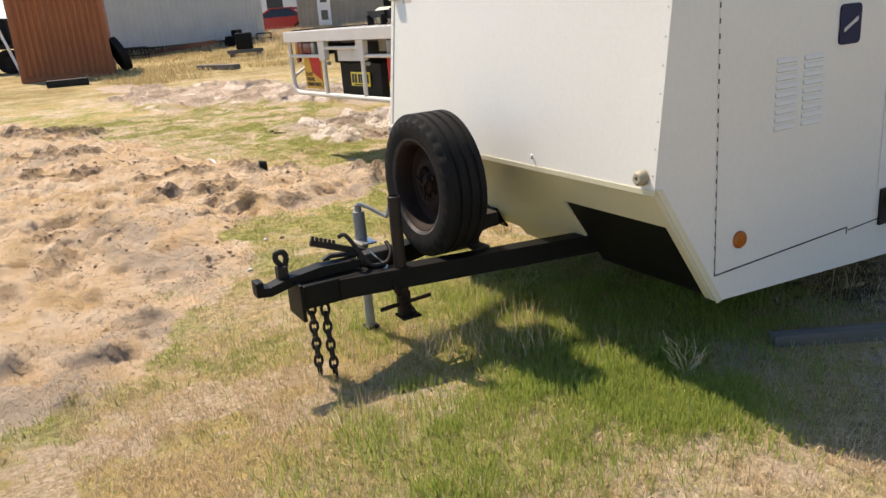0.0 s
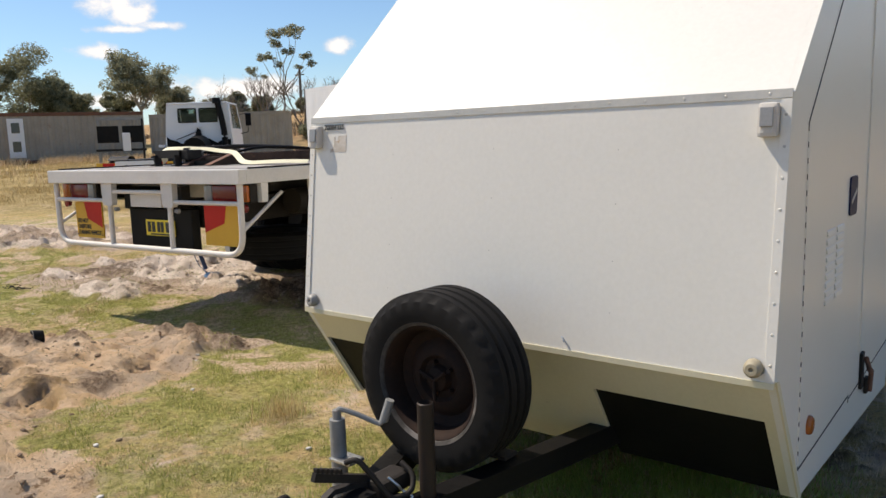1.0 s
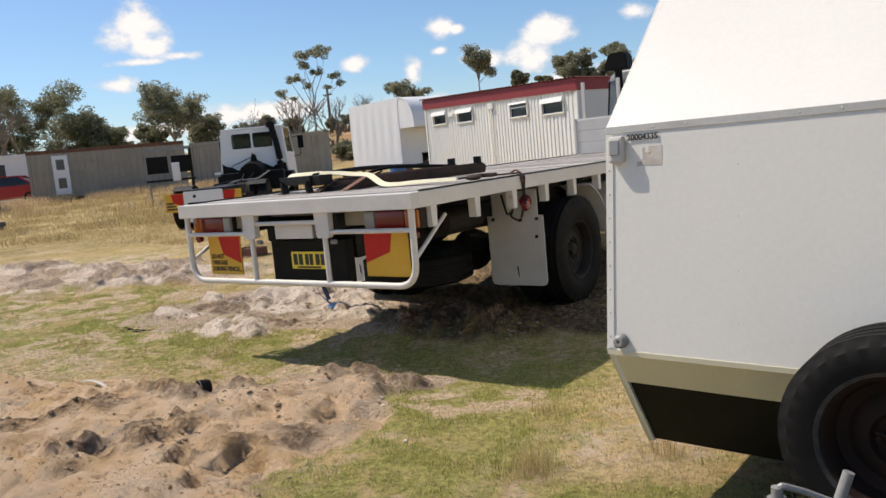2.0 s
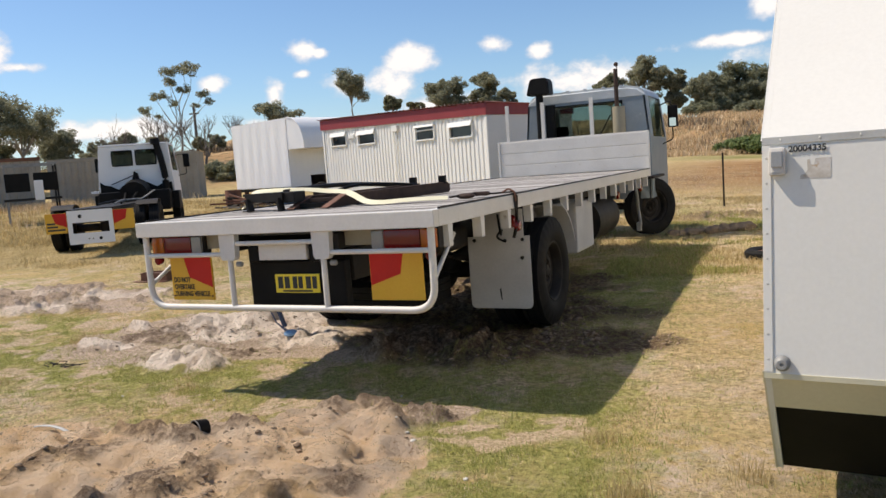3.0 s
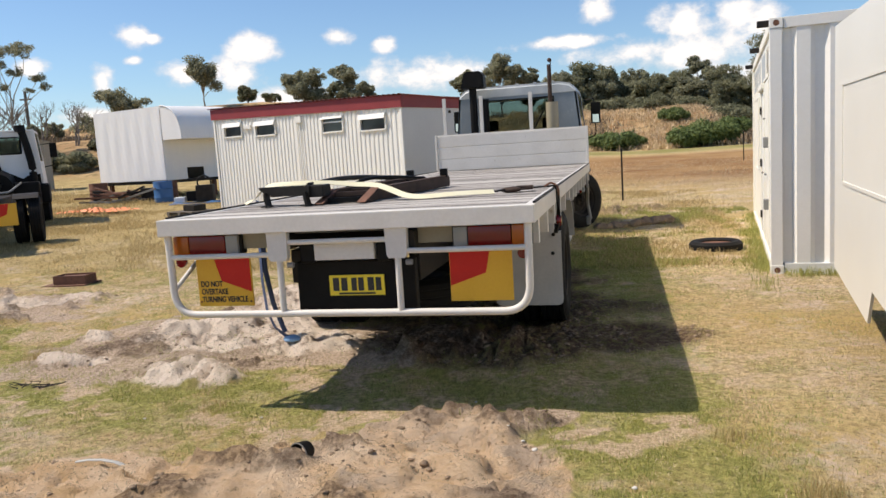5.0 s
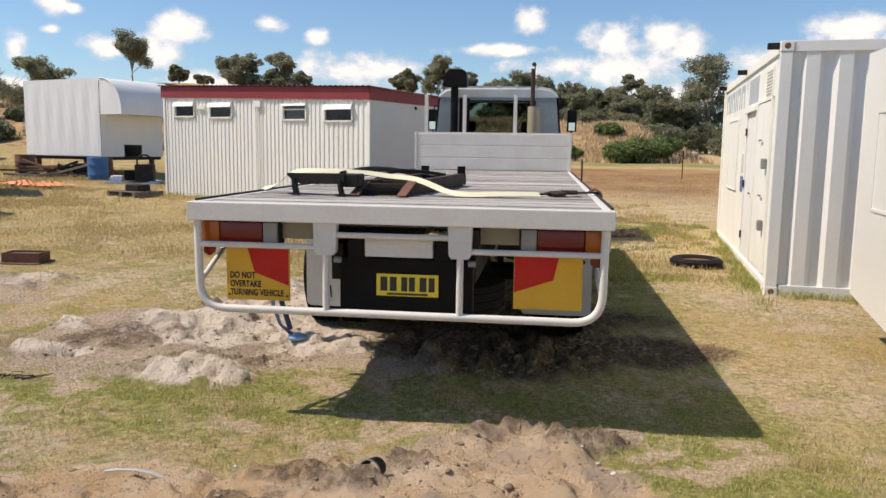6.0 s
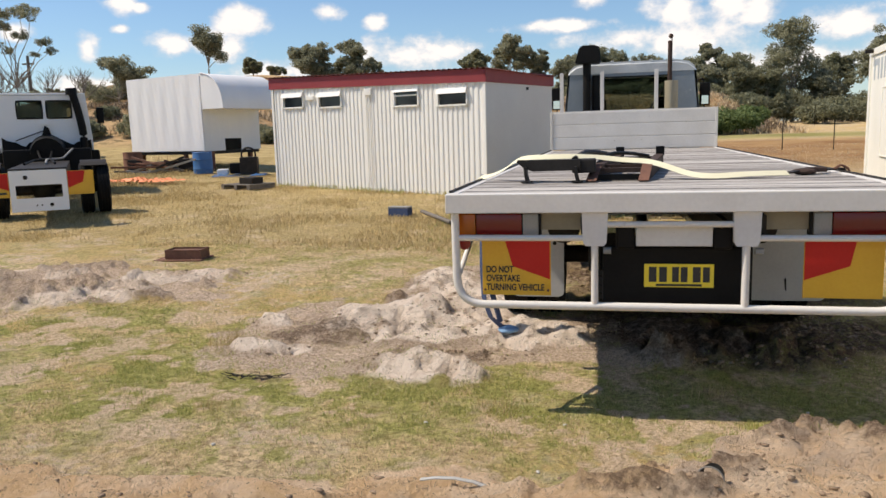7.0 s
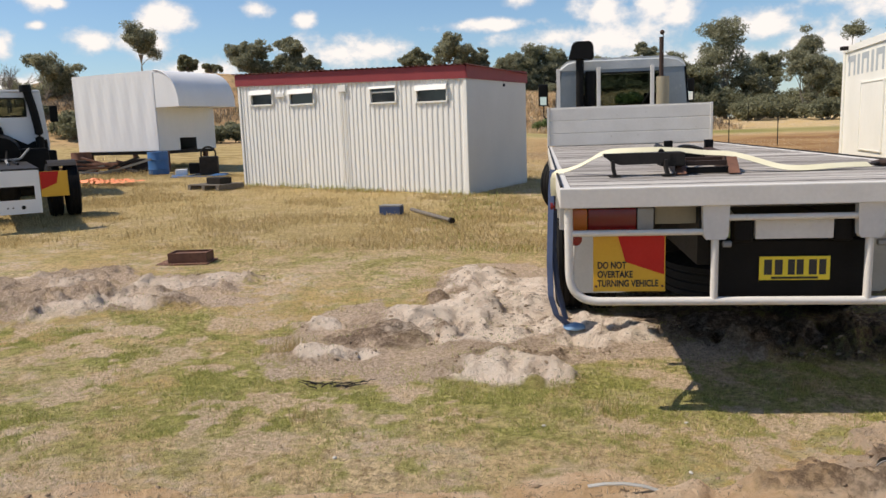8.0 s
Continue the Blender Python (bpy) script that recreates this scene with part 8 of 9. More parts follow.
EA, EB, EC = (4.13, -3.83, 1.5), (2.04, -4.2, 1.57), (0.33, -4.08, 1.58)
for spec in ((-70.5, 78, 6.4, 3.0, 1.6, EA, "gum", 101, DARKLEAF), (-66.8, 74, 6.3, 2.6, 1.4, EA, "gum", 102, DARKLEAF), (-63.8, 71, 6.6, 2.3, 1.4, EA, "gum", 133, DARKLEAF), (-61.2, 70, 6.9, 2.3, 1.4, EA, "gum", 103, DARKLEAF), (-59.4, 72, 4.9, 1.6, 1.4, EA, "gum", 104, DARKLEAF),
             (-58.0, 70, 3.9, 1.7, 1.5, EA, "gum", 105, DARKLEAF), (-74.5, 74, 5.6, 2.6, 1.2, EA, "gum", 106, DARKLEAF),
             (-53.8, 68, 6.5, 2.5, 3.2, EA, "gum", 107, None), (-55.6, 70, 3.6, 1.5, 1.5, EA, "gum", 108, DARKLEAF), (-51.6, 72, 4.2, 1.5, 1.4, EA, "gum", 109, None), (-49.3, 78, 3.2, 1.4, 1.2, EA, "gum", 110, None),
             (-43.9, 66, 8.25, 1.95, 3.0, EA, "tall", 111, None), (-45.6, 70, 3.7, 0.8, 2.0, EA, "gum", 112, None), (-42.0, 72, 3.4, 1.3, 1.5, EA, "gum", 113, None), (-47.5, 76, 3.6, 1.0, 1.8, EA, "gum", 124, None),
             (-37.6, 80, 5.6, 2.3, 2.6, EA, "gum", 114, None), (-30.2, 80, 7.6, 1.5, 5.0, EB, "lolly", 115, None), (-27.2, 82, 5.5, 1.0, 3.4, EB, "gum", 116, DARKLEAF),
             (-25.6, 86, 4.8, 0.9, 3.2, EB, "gum", 117, DARKLEAF), (-23.2, 80, 6.4, 1.6, 3.4, EB, "gum", 118, None), (-20.4, 82, 6.7, 1.3, 3.4, EB, "gum", 119, None), (-18.8, 84, 5.4, 0.9, 3.2, EB, "gum", 120, None),
             (-11.2, 86, 5.7, 1.0, 3.6, EB, "gum", 121, DARKLEAF), (-8.7, 82, 6.7, 1.4, 3.2, EB, "gum", 122, None), (-6.8, 84, 5.7, 1.0, 3.0, EB, "gum", 123, None)):
    tree(*spec)
for k, (az, top, half) in enumerate(((-4.6, 4.9, 1.3), (-2.7, 5.9, 1.6), (-0.9, 5.3, 1.5), (0.6, 4.8, 1.4), (2.0, 4.5, 1.4), (3.6, 4.5, 1.4), (5.2, 5.5, 1.2), (6.7, 4.6, 1.4), (-3.7, 4.6, 1.3), (-1.8, 4.9, 1.4), (1.3, 4.0, 1.4), (2.9, 3.8, 1.4), (4.5, 3.9, 1.4))):
    tree(az, 74 + 4 * (k % 4), top, half, 1.7, EB, "gum", 140 + k, DARKLEAF if k % 3 else None, "dark gum tree in the belt behind the bank")
for k, (az, top, half, low) in enumerate(((8.3, 4.9, 1.4, 0.4), (11.6, 6.9, 2.1, 0.7), (14.2, 4.4, 1.5, 0.2), (16.6, 5.4, 1.6, 0.4), (19.3, 6.4, 1.7, 0.6), (22.0, 6.6, 1.8, 0.5), (9.9, 3.4, 1.4, 0.1), (13.0, 3.2, 1.4, 0.1), (18.0, 3.6, 1.6, 0.1), (25.0, 6.0, 2.2, 0.4), (28.5, 6.4, 2.2, 0.4))):
    tree(az, 70 + 6 * (k % 3), top, half, low, EC, "gum", 160 + k, None if k % 2 else DARKLEAF)


def bare_tree(x, y, h, seed, label="leafless grey dead tree among the scrub"):
    rnd = random.Random(seed)
    T = thing("dead_tree", label, "tree", Matrix.Translation((x, y, float(land(x, y)))))
    bm = bmesh.new()
    def grow(p, d, L, r, depth):
        q = p + d * L
        taper(bm, p, q, r, r * 0.6, rnd, 3, 0.06, 5)
        if depth:
            for k in range(3):
                e = (d + Vector((rnd.uniform(-1, 1), rnd.uniform(-1, 1), rnd.uniform(-0.2, 0.6))) * 0.75).normalized()
                grow(p.lerp(q, rnd.uniform(0.6, 1.0)), e, L * rnd.uniform(0.55, 0.8), r * 0.55, depth - 1)
    for k in range(3):
        grow(Vector((rnd.uniform(-0.3, 0.3), rnd.uniform(-0.3, 0.3), -0.1)), Vector((rnd.uniform(-0.4, 0.4), rnd.uniform(-0.4, 0.4), 1)).normalized(), h * 0.42, 0.018 * h, 4)
    part("branching", bm, DEADWOOD, T)


def bush(x, y, w, h, seed, material=BUSHLEAF, label="rounded bright green bush below the bank"):
    rnd = random.Random(seed)
    g = float(land(x, y))
    B = thing("bush", label, "bush", Matrix.Translation((x, y, g)))
    cen, rad = [], []
    for k in range(16):
        a, r = rnd.uniform(0, 6.28), math.sqrt(rnd.random())
        cen.append((w * 0.78 * r * math.cos(a), w * 0.5 * r * math.sin(a), h * (0.25 + 0.5 * rnd.random() * (1 - 0.6 * r))))
        rad.append(h * rnd.uniform(0.28, 0.42))
    bm = bmesh.new()
    for c in cen[:8]:
        taper(bm, (c[0] * 0.2, c[1] * 0.2, -0.1), c, 0.06, 0.02, rnd, 2, 0.05, 5)
    part("stems", bm, BARK, B)
    cr = new("leaves", leaf_mesh("leaves", cen, rad, 420, 0.15, material, seed))
    cr.parent = B


def at_bearing(az, dist, eye):
    return eye[0] + dist * math.sin(radians(az)), eye[1] + dist * math.cos(radians(az))


for k, (az, d, w, h) in enumerate(((-2.6, 56, 1.7, 1.3), (-1.0, 55, 1.9, 1.6), (0.4, 56, 1.2, 1.0), (4.2, 54, 1.6, 1.9), (5.6, 55, 2.0, 2.2), (3.4, 62, 1.2, 1.2), (7.2, 60, 1.4, 1.3))):
    bush(*at_bearing(az, d, EB), w, h, 200 + k)
for k, az in enumerate(np.arange(-5.0, 8.6, 1.05)):
    bush(*at_bearing(float(az), 70 + 3 * (k % 3), EB), 1.5, 1.5 + 0.5 * (k % 3), 240 + k, DARKLEAF, "dark low scrub under the trees")
for k, az in enumerate(np.arange(8.8, 27, 1.5)):
    bush(*at_bearing(float(az), 66 + 4 * (k % 3), EC), 2.2, 2.0 + 0.6 * (k % 3), 260 + k, DARKLEAF, "dark low scrub under the trees")
for k, (az, d, w, h) in enumerate(((-27.0, 50, 1.8, 1.6), (-35.5, 56, 2.2, 1.8), (-39.5, 58, 2.2, 1.6), (-33.0, 60, 1.6, 1.2), (-24.5, 58, 2.0, 1.5), (-14.0, 60, 1.8, 1.4))):
    bush(*at_bearing(az, d, EB), w, h, 220 + k, DARKLEAF, "dark scrubby bush on the bank")


# ---- buildings and vehicles in the yard behind ----
def ribbed_box(name, label, cat, a, b, depth, z0, z1, material, roof=None, pitch=0.3, extra=None):
    """A ribbed steel box whose face runs from plan point a to b, its body behind that face."""
    a, b = Vector((*a, 0)), Vector((*b, 0))
    d = (b - a)
    ang = math.degrees(math.atan2(d.y, d.x))
    T = thing(name, label, cat, Matrix.Translation((a.x, a.y, z0)) @ pose(0, 0, 0, 0, 0, ang))
    L, h = d.length, z1 - z0
    bm = bmesh.new()
    corrugated(bm, (0, 0), (L, 0), 0, h, 0, h, pitch, 0.035, (0, -1))
    part("front_wall", bm, material, T)
    for x in (-0.02, L):
        bm = bmesh.new()
        box(bm, x, x + 0.02, 0, depth, 0, h)
        part("end_wall", bm, material, T)
    bm = bmesh.new()
    box(bm, 0, L, depth, depth + 0.02, 0, h)
    part("back_wall", bm, material, T)
    bm = bmesh.new()
    box(bm, -0.04, L + 0.04, -0.06, depth + 0.04, h, h + 0.05)
    part("roof", bm, roof or material, T)
    for z in (0.0, h - 0.12):
        bm = bmesh.new()
        box(bm, -0.03, L + 0.03, -0.055, -0.002, z, z + 0.12, 0.005)
        part("rail", bm, roof or material, T)
    for x in (-0.03, L - 0.09):
        bm = bmesh.new()
        box(bm, x, x + 0.12, -0.05, -0.001, 0.121, h - 0.121)
        part("corner_post", bm, material, T)
    bm = bmesh.new()
    box(bm, 0.1, L - 0.1, 0.1, depth - 0.1, -0.25, -0.001)
    part("skid", bm, SOOT, T)
    return T


wg = ribbed_box("goods_container", "rust-streaked grey brown steel container with a white door", "container", (-33.3, 15.1), (-29.6, 21.3), 2.4, 0.92, 3.30, WAGON, RUST)
bm = bmesh.new()
box(bm, 1.05, 1.75, -0.075, -0.04, 0.25, 2.15, 0.005)
dr = part("door", bm, CANVAS, wg, "white door with two panes")
for z in (0.55, 1.45):
    bm = bmesh.new()
    box(bm, 1.22, 1.58, -0.082, -0.0755, z, z + 0.5)
    part("pane", bm, DARKGLASS, dr)
ribbed_box("goods_container", "dark weathered steel container behind the white cab", "container", (-29.3, 21.5), (-23.6, 25.3), 2.4, 0.72, 3.12, WAGON, None, 0.3)
wr = ribbed_box("goods_container", "pale dirty steel container beyond the sandy yard", "container", (-26.2, 2.6), (-31.4, 12.2), 2.4, 0.9, 3.35, PALEWALL)
wh = thing("site_office", "white site office with a dark window", "building", Matrix.Translation((-41.0, 15.5, 0.95)) @ pose(0, 0, 0, 0, 0, 60))
for nm, b in (("wall", (0, 1.0, 0, 0.05, 0, 2.5)), ("wall", (2.0, 4.0, 0, 0.05, 0, 2.5)), ("wall", (1.0, 2.0, 0, 0.05, 0, 0.9)), ("wall", (1.0, 2.0, 0, 0.05, 2.1, 2.5)), ("roof", (-0.1, 4.1, -0.1, 2.6, 2.5, 2.6)), ("wall", (0, 4, 2.4, 2.45, 0, 2.5)), ("wall", (-0.05, 0, 0, 2.4, 0, 2.5)), ("wall", (4, 4.05, 0, 2.4, 0, 2.5))):
    bm = bmesh.new()
    box(bm, *b)
    part(nm, bm, CANVAS, wh)
bm = bmesh.new()
box(bm, 1.0, 2.0, 0.02, 0.03, 0.9, 2.1)
part("window_pane", bm, DARKGLASS, wh)


def build_rust_shed():
    a, b = (-18.95, -0.45), (-18.35, 1.95)
    T = ribbed_box("rust_orange_shed", "tall rust-orange steel shed on the dry grass", "shed", a, b, 2.4, 0.30, 3.1, ORANGE, None, 0.16)
    bm = bmesh.new()
    cyl(bm, (2.62, 0.3, 0.55), (2.80, 0.35, 0.62), 0.52, seg=28)
    t = part("leaning_tyre", bm, RUBBER, T)


build_rust_shed()


def build_car():
    x, y = -36.3, 15.3
    g = float(land(x, y))
    C = thing("parked_car", "glossy red hatchback parked behind the containers", "car", Matrix.Translation((x, y, g)) @ pose(0, 0, 0, 0, 0, 48))
    out = [(-2.1, 0.30), (-2.15, 0.70), (-2.0, 0.88), (-1.15, 0.96), (1.5, 0.98), (2.1, 0.92), (2.15, 0.40), (2.1, 0.30)]
    bm = bmesh.new()
    prism(bm, [(px, -0.84, pz) for px, pz in out], (0, 1.68, 0))
    bmesh.ops.bevel(bm, geom=[e for e in bm.edges], offset=0.06, segments=2, affect="EDGES")
    part("body", bm, CARRED, C, smooth=40)
    # cabin glass leaning inwards under a red roof
    low = [(-1.15, -0.76), (1.55, -0.76), (1.55, 0.76), (-1.15, 0.76)]
    top = [(-0.35, -0.56), (0.85, -0.56), (0.85, 0.56), (-0.35, 0.56)]
    for i, nm in enumerate(("side_window", "rear_window", "side_window", "windscreen")):
        j = (i + 1) % 4
        bm = bmesh.new()
        q = [Vector((*low[i], 0.97)), Vector((*low[j], 0.97)), Vector((*top[j], 1.42)), Vector((*top[i], 1.42))]
        n = (q[1] - q[0]).cross(q[3] - q[0]).normalized() * -0.02
        prism(bm, q, n)
        part(nm, bm, DARKGLASS, C)
        bm = bmesh.new()
        tube(bm, [(*low[i], 0.96), (*top[i], 1.43)], 0.045, 6)
        part("roof_pillar", bm, CARRED, C)
    bm = bmesh.new()
    box(bm, -0.42, 0.92, -0.62, 0.62, 1.42, 1.47, 0.02)
    part("roof", bm, CARRED, C, smooth=40)
    for s in (-1, 1):
        for px in (-1.35, 1.35):
            wheel(C, "wheel", pose(px, s * 0.78, 0.31, 0, 0, 90 if s < 0 else -90), 0.31, 0.2, 0.19, rim_mat=GREYPAINT, groove=False)
    for s in (-1, 1):
        bm = bmesh.new()
        box(bm, -2.17, -2.08, s * 0.62 - 0.16, s * 0.62 + 0.16, 0.60, 0.76, 0.02)
        part("headlight", bm, LENSCLEAR, C)


build_car()


def build_machine():
    """Frame of a parked yard machine, dark posts round a seat."""
    x, y = -20.2, 13.6
    g = float(land(x, y))
    M = thing("yard_machine", "dark open steel frame with black screens and a pale tank", "machine", Matrix.Translation((x, y, g)) @ pose(0, 0, 0, 0, 0, 55))
    for px in (-0.75, 0.75):
        for py in (-0.6, 0.6):
            bm = bmesh.new()
            box(bm, px - 0.03, px + 0.03, py - 0.03, py + 0.03, -0.05, 2.0)
            part("post", bm, GREYPAINT if px < 0 else SOOT, M)
    bm = bmesh.new()
    for b in ((-0.8, 0.8, -0.65, -0.59, 1.95, 2.02), (-0.8, 0.8, 0.59, 0.65, 1.95, 2.02), (-0.8, -0.74, -0.59, 0.59, 1.95, 2.02), (0.74, 0.8, -0.59, 0.59, 1.95, 2.02)):
        box(bm, *b)
    part("roof_frame", bm, GREYPAINT, M)
    bm = bmesh.new()
    box(bm, -0.85, 0.85, -0.66, 0.62, 0.80, 0.88, 0.01)
    part("shelf", bm, SOOT, M)
    for px in (-0.42, 0.42):
        bm = bmesh.new()
        box(bm, px - 0.36, px + 0.36, -0.66, -0.62, 1.1, 1.7, 0.01)
        part("side_screen", bm, BLACK, M)
    bm = bmesh.new()
    box(bm, 0.05, 0.32, -0.85, -0.68, 0.8, 1.45, 0.03)
    part("tank", bm, CABWHITE, M)


build_machine()


for k, (az, d, h) in enumerate(((-47.6, 62, 5.0), (-45.4, 60, 5.6), (-42.6, 63, 4.6), (-40.2, 66, 3.6), (-65.0, 64, 8.0))):
    bare_tree(*at_bearing(az, d, EA), h, 300 + k)
for k, (az, d, w, h) in enumerate(((-41.0, 58, 1.1, 0.8), (-39.0, 63, 0.9, 1.0), (-35.0, 60, 1.2, 1.0))):
    bush(*at_bearing(az, d, EA), w, h, 320 + k, DARKLEAF if k % 2 else GUMLEAF, "dull olive scrub on the brown bank")


def build_power_pole():
    x, y = at_bearing(-43.2, 75, (4.77, -3.75))
    g = float(land(x, y))
    P = thing("power_pole", "thin grey timber power pole among the trees", "pole", Matrix.Translation((x, y, g)))
    bm = bmesh.new()
    cyl(bm, (0, 0, -0.3), (0, 0, 8.6 - g), 0.15, 0.11, 12)
    part("shaft", bm, TIMBER, P, smooth=50)
    bm = bmesh.new()
    box(bm, -0.55, 0.55, -0.05, 0.05, 7.9 - g, 8.02 - g, 0.01)
    part("crossarm", bm, TIMBER, P)


build_power_pole()


# ---- loose things on the ground ----
def rest(name, label, cat, x, y, rz=0.0, lift=0.0, group=""):
    return thing(name, label, cat, Matrix.Translation((x, y, ground_height(x, y) + lift)) @ pose(0, 0, 0, 0, 0, rz), group)


def build_loose():
    t = rest("old_tyre", "worn truck tyre lying flat in the grass", "tyre", 2.88, 6.5, 0, 0.0)
    bm = bmesh.new()
    R, r = 0.345, 0.21
    lathe(bm, [(-0.09, r), (-0.115, r + 0.05), (-0.115, R - 0.04), (-0.08, R), (0.08, R), (0.115, R - 0.04), (0.115, r + 0.05), (0.09, r), (0.06, r + 0.05), (-0.06, r + 0.05), (-0.09, r)], 44, "z")
    part("casing", bm, RUBBER, t, smooth=40)
    bm = bmesh.new()
    cyl(bm, (0, 0, -0.10), (0, 0, 0.075), r + 0.04, seg=28)
    part("soil_fill", bm, RUST, t)
    # drums and junk under the van body
    for x, y, mt, lab, h in ((-12.5, 17.3, DRUMBLUE, "blue steel drum under the van body", 0.66), (-15.3, 17.9, RUST, "rusty red drum under the van body", 0.62), (-12.95, 18.3, RUST, "rusty brown drum under the van body", 0.62)):
        d = rest("drum", lab, "drum", x, y)
        bm = bmesh.new()
        R = 0.29
        lathe(bm, [(0.0, 0.01), (0.0, R - 0.01), (0.01, R), (0.2 * h, R), (0.22 * h, R + 0.012), (0.26 * h, R), (0.62 * h, R), (0.65 * h, R + 0.012), (0.69 * h, R), (h - 0.01, R), (h, R - 0.012), (h - 0.012, R - 0.02), (h - 0.012, 0.01)], 28, "z")
        part("shell", bm, mt, d, smooth=30)
        bm = bmesh.new()
        cyl(bm, (0.15, 0, h - 0.012), (0.15, 0, h + 0.006), 0.03, seg=12)
        part("bung", bm, SOOT, d)
    e = rest("engine_scrap", "heap of black engine scrap on a blue tarpaulin", "scrap", -10.9, 16.5, 20)
    rnd = random.Random(5)
    bm = bmesh.new()
    box(bm, -0.75, 0.75, -0.4, 0.4, 0.0, 0.03)
    bmesh.ops.subdivide_edges(bm, edges=bm.edges[:], cuts=5, use_grid_fill=True)
    for v in bm.verts:
        v.co += noise.noise_vector(v.co * 4) * 0.10
    part("tarpaulin", bm, DRUMBLUE, e, "crumpled blue tarpaulin", smooth=60)
    for nm, b, mt in (("engine_block", (0.05, 0.55, -0.2, 0.3, 0.05, 0.55), SOOT), ("gearbox", (-0.25, 0.1, -0.1, 0.25, 0.08, 0.38), BLACK), ("crate", (-0.62, -0.3, -0.1, 0.2, 0.06, 0.22), CANVAS)):
        bm = bmesh.new()
        box(bm, *b, bevel=0.03)
        part(nm, bm, mt, e, smooth=40)
    bm = bmesh.new()
    tube(bm, [(0.3 + 0.2 * math.cos(t), -0.05, 0.62 + 0.2 * math.sin(t)) for t in np.linspace(0, 2 * math.pi, 17)[:-1]], 0.025, 6, True, Vector((0, 1, 0)))
    part("flywheel", bm, SOOT, e)
    m = rest("safety_mesh", "crumpled orange plastic safety mesh on the ground", "mesh", -12.6, 14.1, -10)
    bm = bmesh.new()
    bmesh.ops.create_grid(bm, x_segments=34, y_segments=16, size=0.5)
    for v in bm.verts:
        v.co.x *= 2.6
        v.co.z = 0.05 + 0.16 * abs(noise.noise(Vector((v.co.x * 2.2, v.co.y * 4, 3)))) * (1 - (abs(v.co.x) / 1.35) ** 2)
    holes = [f for i, f in enumerate(bm.faces) if (i // 33 + i) % 2 == 0 and i % 3]
    bmesh.ops.delete(bm, geom=holes, context="FACES")
    part("netting", bm, MESHORANGE, m)
    p = rest("pallet_stack", "grey timber pallet beside the shed", "pallet", -8.75, 12.75, -22)
    for k in range(5):
        bm = bmesh.new()
        box(bm, -0.5, 0.5, -0.4 + k * 0.17, -0.30 + k * 0.17, 0.10, 0.12, 0.003)
        part("top_board", bm, TIMBER, p)
    for k in range(3):
        bm = bmesh.new()
        box(bm, -0.5 + k * 0.44, -0.40 + k * 0.44, -0.4, 0.4, 0.0, 0.099, 0.003)
        part("bearer", bm, TIMBER, p)
    bm = bmesh.new()
    box(bm, -0.1, 0.35, -0.2, 0.15, 0.121, 0.27, 0.02)
    part("black_battery", bm, SOOT, p)
    q = rest("scrap_pile", "tangle of rusty bars and boards under the van body", "scrap", -13.75, 17.1, 15)
    for k in range(22):
        bm = bmesh.new()
        a, L, px = rnd.uniform(-0.5, 0.5), rnd.uniform(0.5, 1.5), rnd.uniform(-0.9, 0.9)
        m = Matrix.Translation((px, rnd.uniform(-0.5, 0.5), 0.05 + 0.5 * rnd.random() * (1 - abs(px)))) @ pose(0, 0, 0, 0, math.degrees(rnd.uniform(-0.35, 0.35)), math.degrees(a))
        box(bm, -L / 2, L / 2, -0.03, 0.03, -0.03, 0.03, 0.006, m=m)
        part("bar", bm, (RUST, SOOT, TIMBER, GREYPAINT)[k % 4], q)
    d = rest("scrap_axle", "rusty steel axle with debris under the van body", "scrap", -14.1, 17.6, 10)
    bm = bmesh.new()
    cyl(bm, (-1.0, 0, 0.28), (1.0, 0, 0.28), 0.06)
    part("shaft", bm, RUST, d)
    for px in (-0.8, 0.1, 0.8):
        bm = bmesh.new()
        box(bm, px - 0.2, px + 0.2, -0.2, 0.2, 0.0, rnd.uniform(0.3, 0.6), 0.03)
        part("scrap_block", bm, SOOT, d)
    # rusty box in the yard
    b = rest("rusty_box", "rusty open steel tray on a bent plate", "steel tray", -5.37, 4.25, 6)
    bm = bmesh.new()
    box(bm, -0.34, 0.26, -0.20, 0.20, 0.0, 0.015)
    part("plate", bm, RUST, b)
    bm = bmesh.new()
    for q in ((-0.20, 0.22, -0.13, -0.115, 0.016, 0.13), (-0.20, 0.22, 0.115, 0.13, 0.016, 0.13), (-0.215, -0.2005, -0.13, 0.13, 0.016, 0.13), (0.2205, 0.235, -0.13, 0.13, 0.016, 0.13), (-0.2, 0.22, -0.11, 0.11, 0.10, 0.11)):
        box(bm, *q)
    part("tray", bm, RUST, b)
    c = rest("battery_case", "dark blue battery case lying on the dry grass", "battery", -3.75, 8.2, -8)
    bm = bmesh.new()
    box(bm, -0.18, 0.18, -0.1, 0.1, 0.0, 0.14, 0.012)
    part("case", bm, BLUEWEB, c)
    bm = bmesh.new()
    box(bm, -0.18, 0.18, -0.1, 0.1, 0.141, 0.165, 0.006)
    part("case_lid", bm, GREYPAINT, c)
    s = rest("timber_pole", "weathered grey timber pole on the ground", "pole", -3.05, 7.85, 0)
    bm = bmesh.new()
    cyl(bm, (-0.45, 0.85, 0.05), (0.42, -0.83, 0.06), 0.035, 0.03, 10)
    part("shaft", bm, TIMBER, s, smooth=50)
    bm = bmesh.new()
    cyl(bm, (0.42, -0.83, 0.06), (0.445, -0.88, 0.06), 0.045, seg=10)
    part("end_cap", bm, SOOT, s)
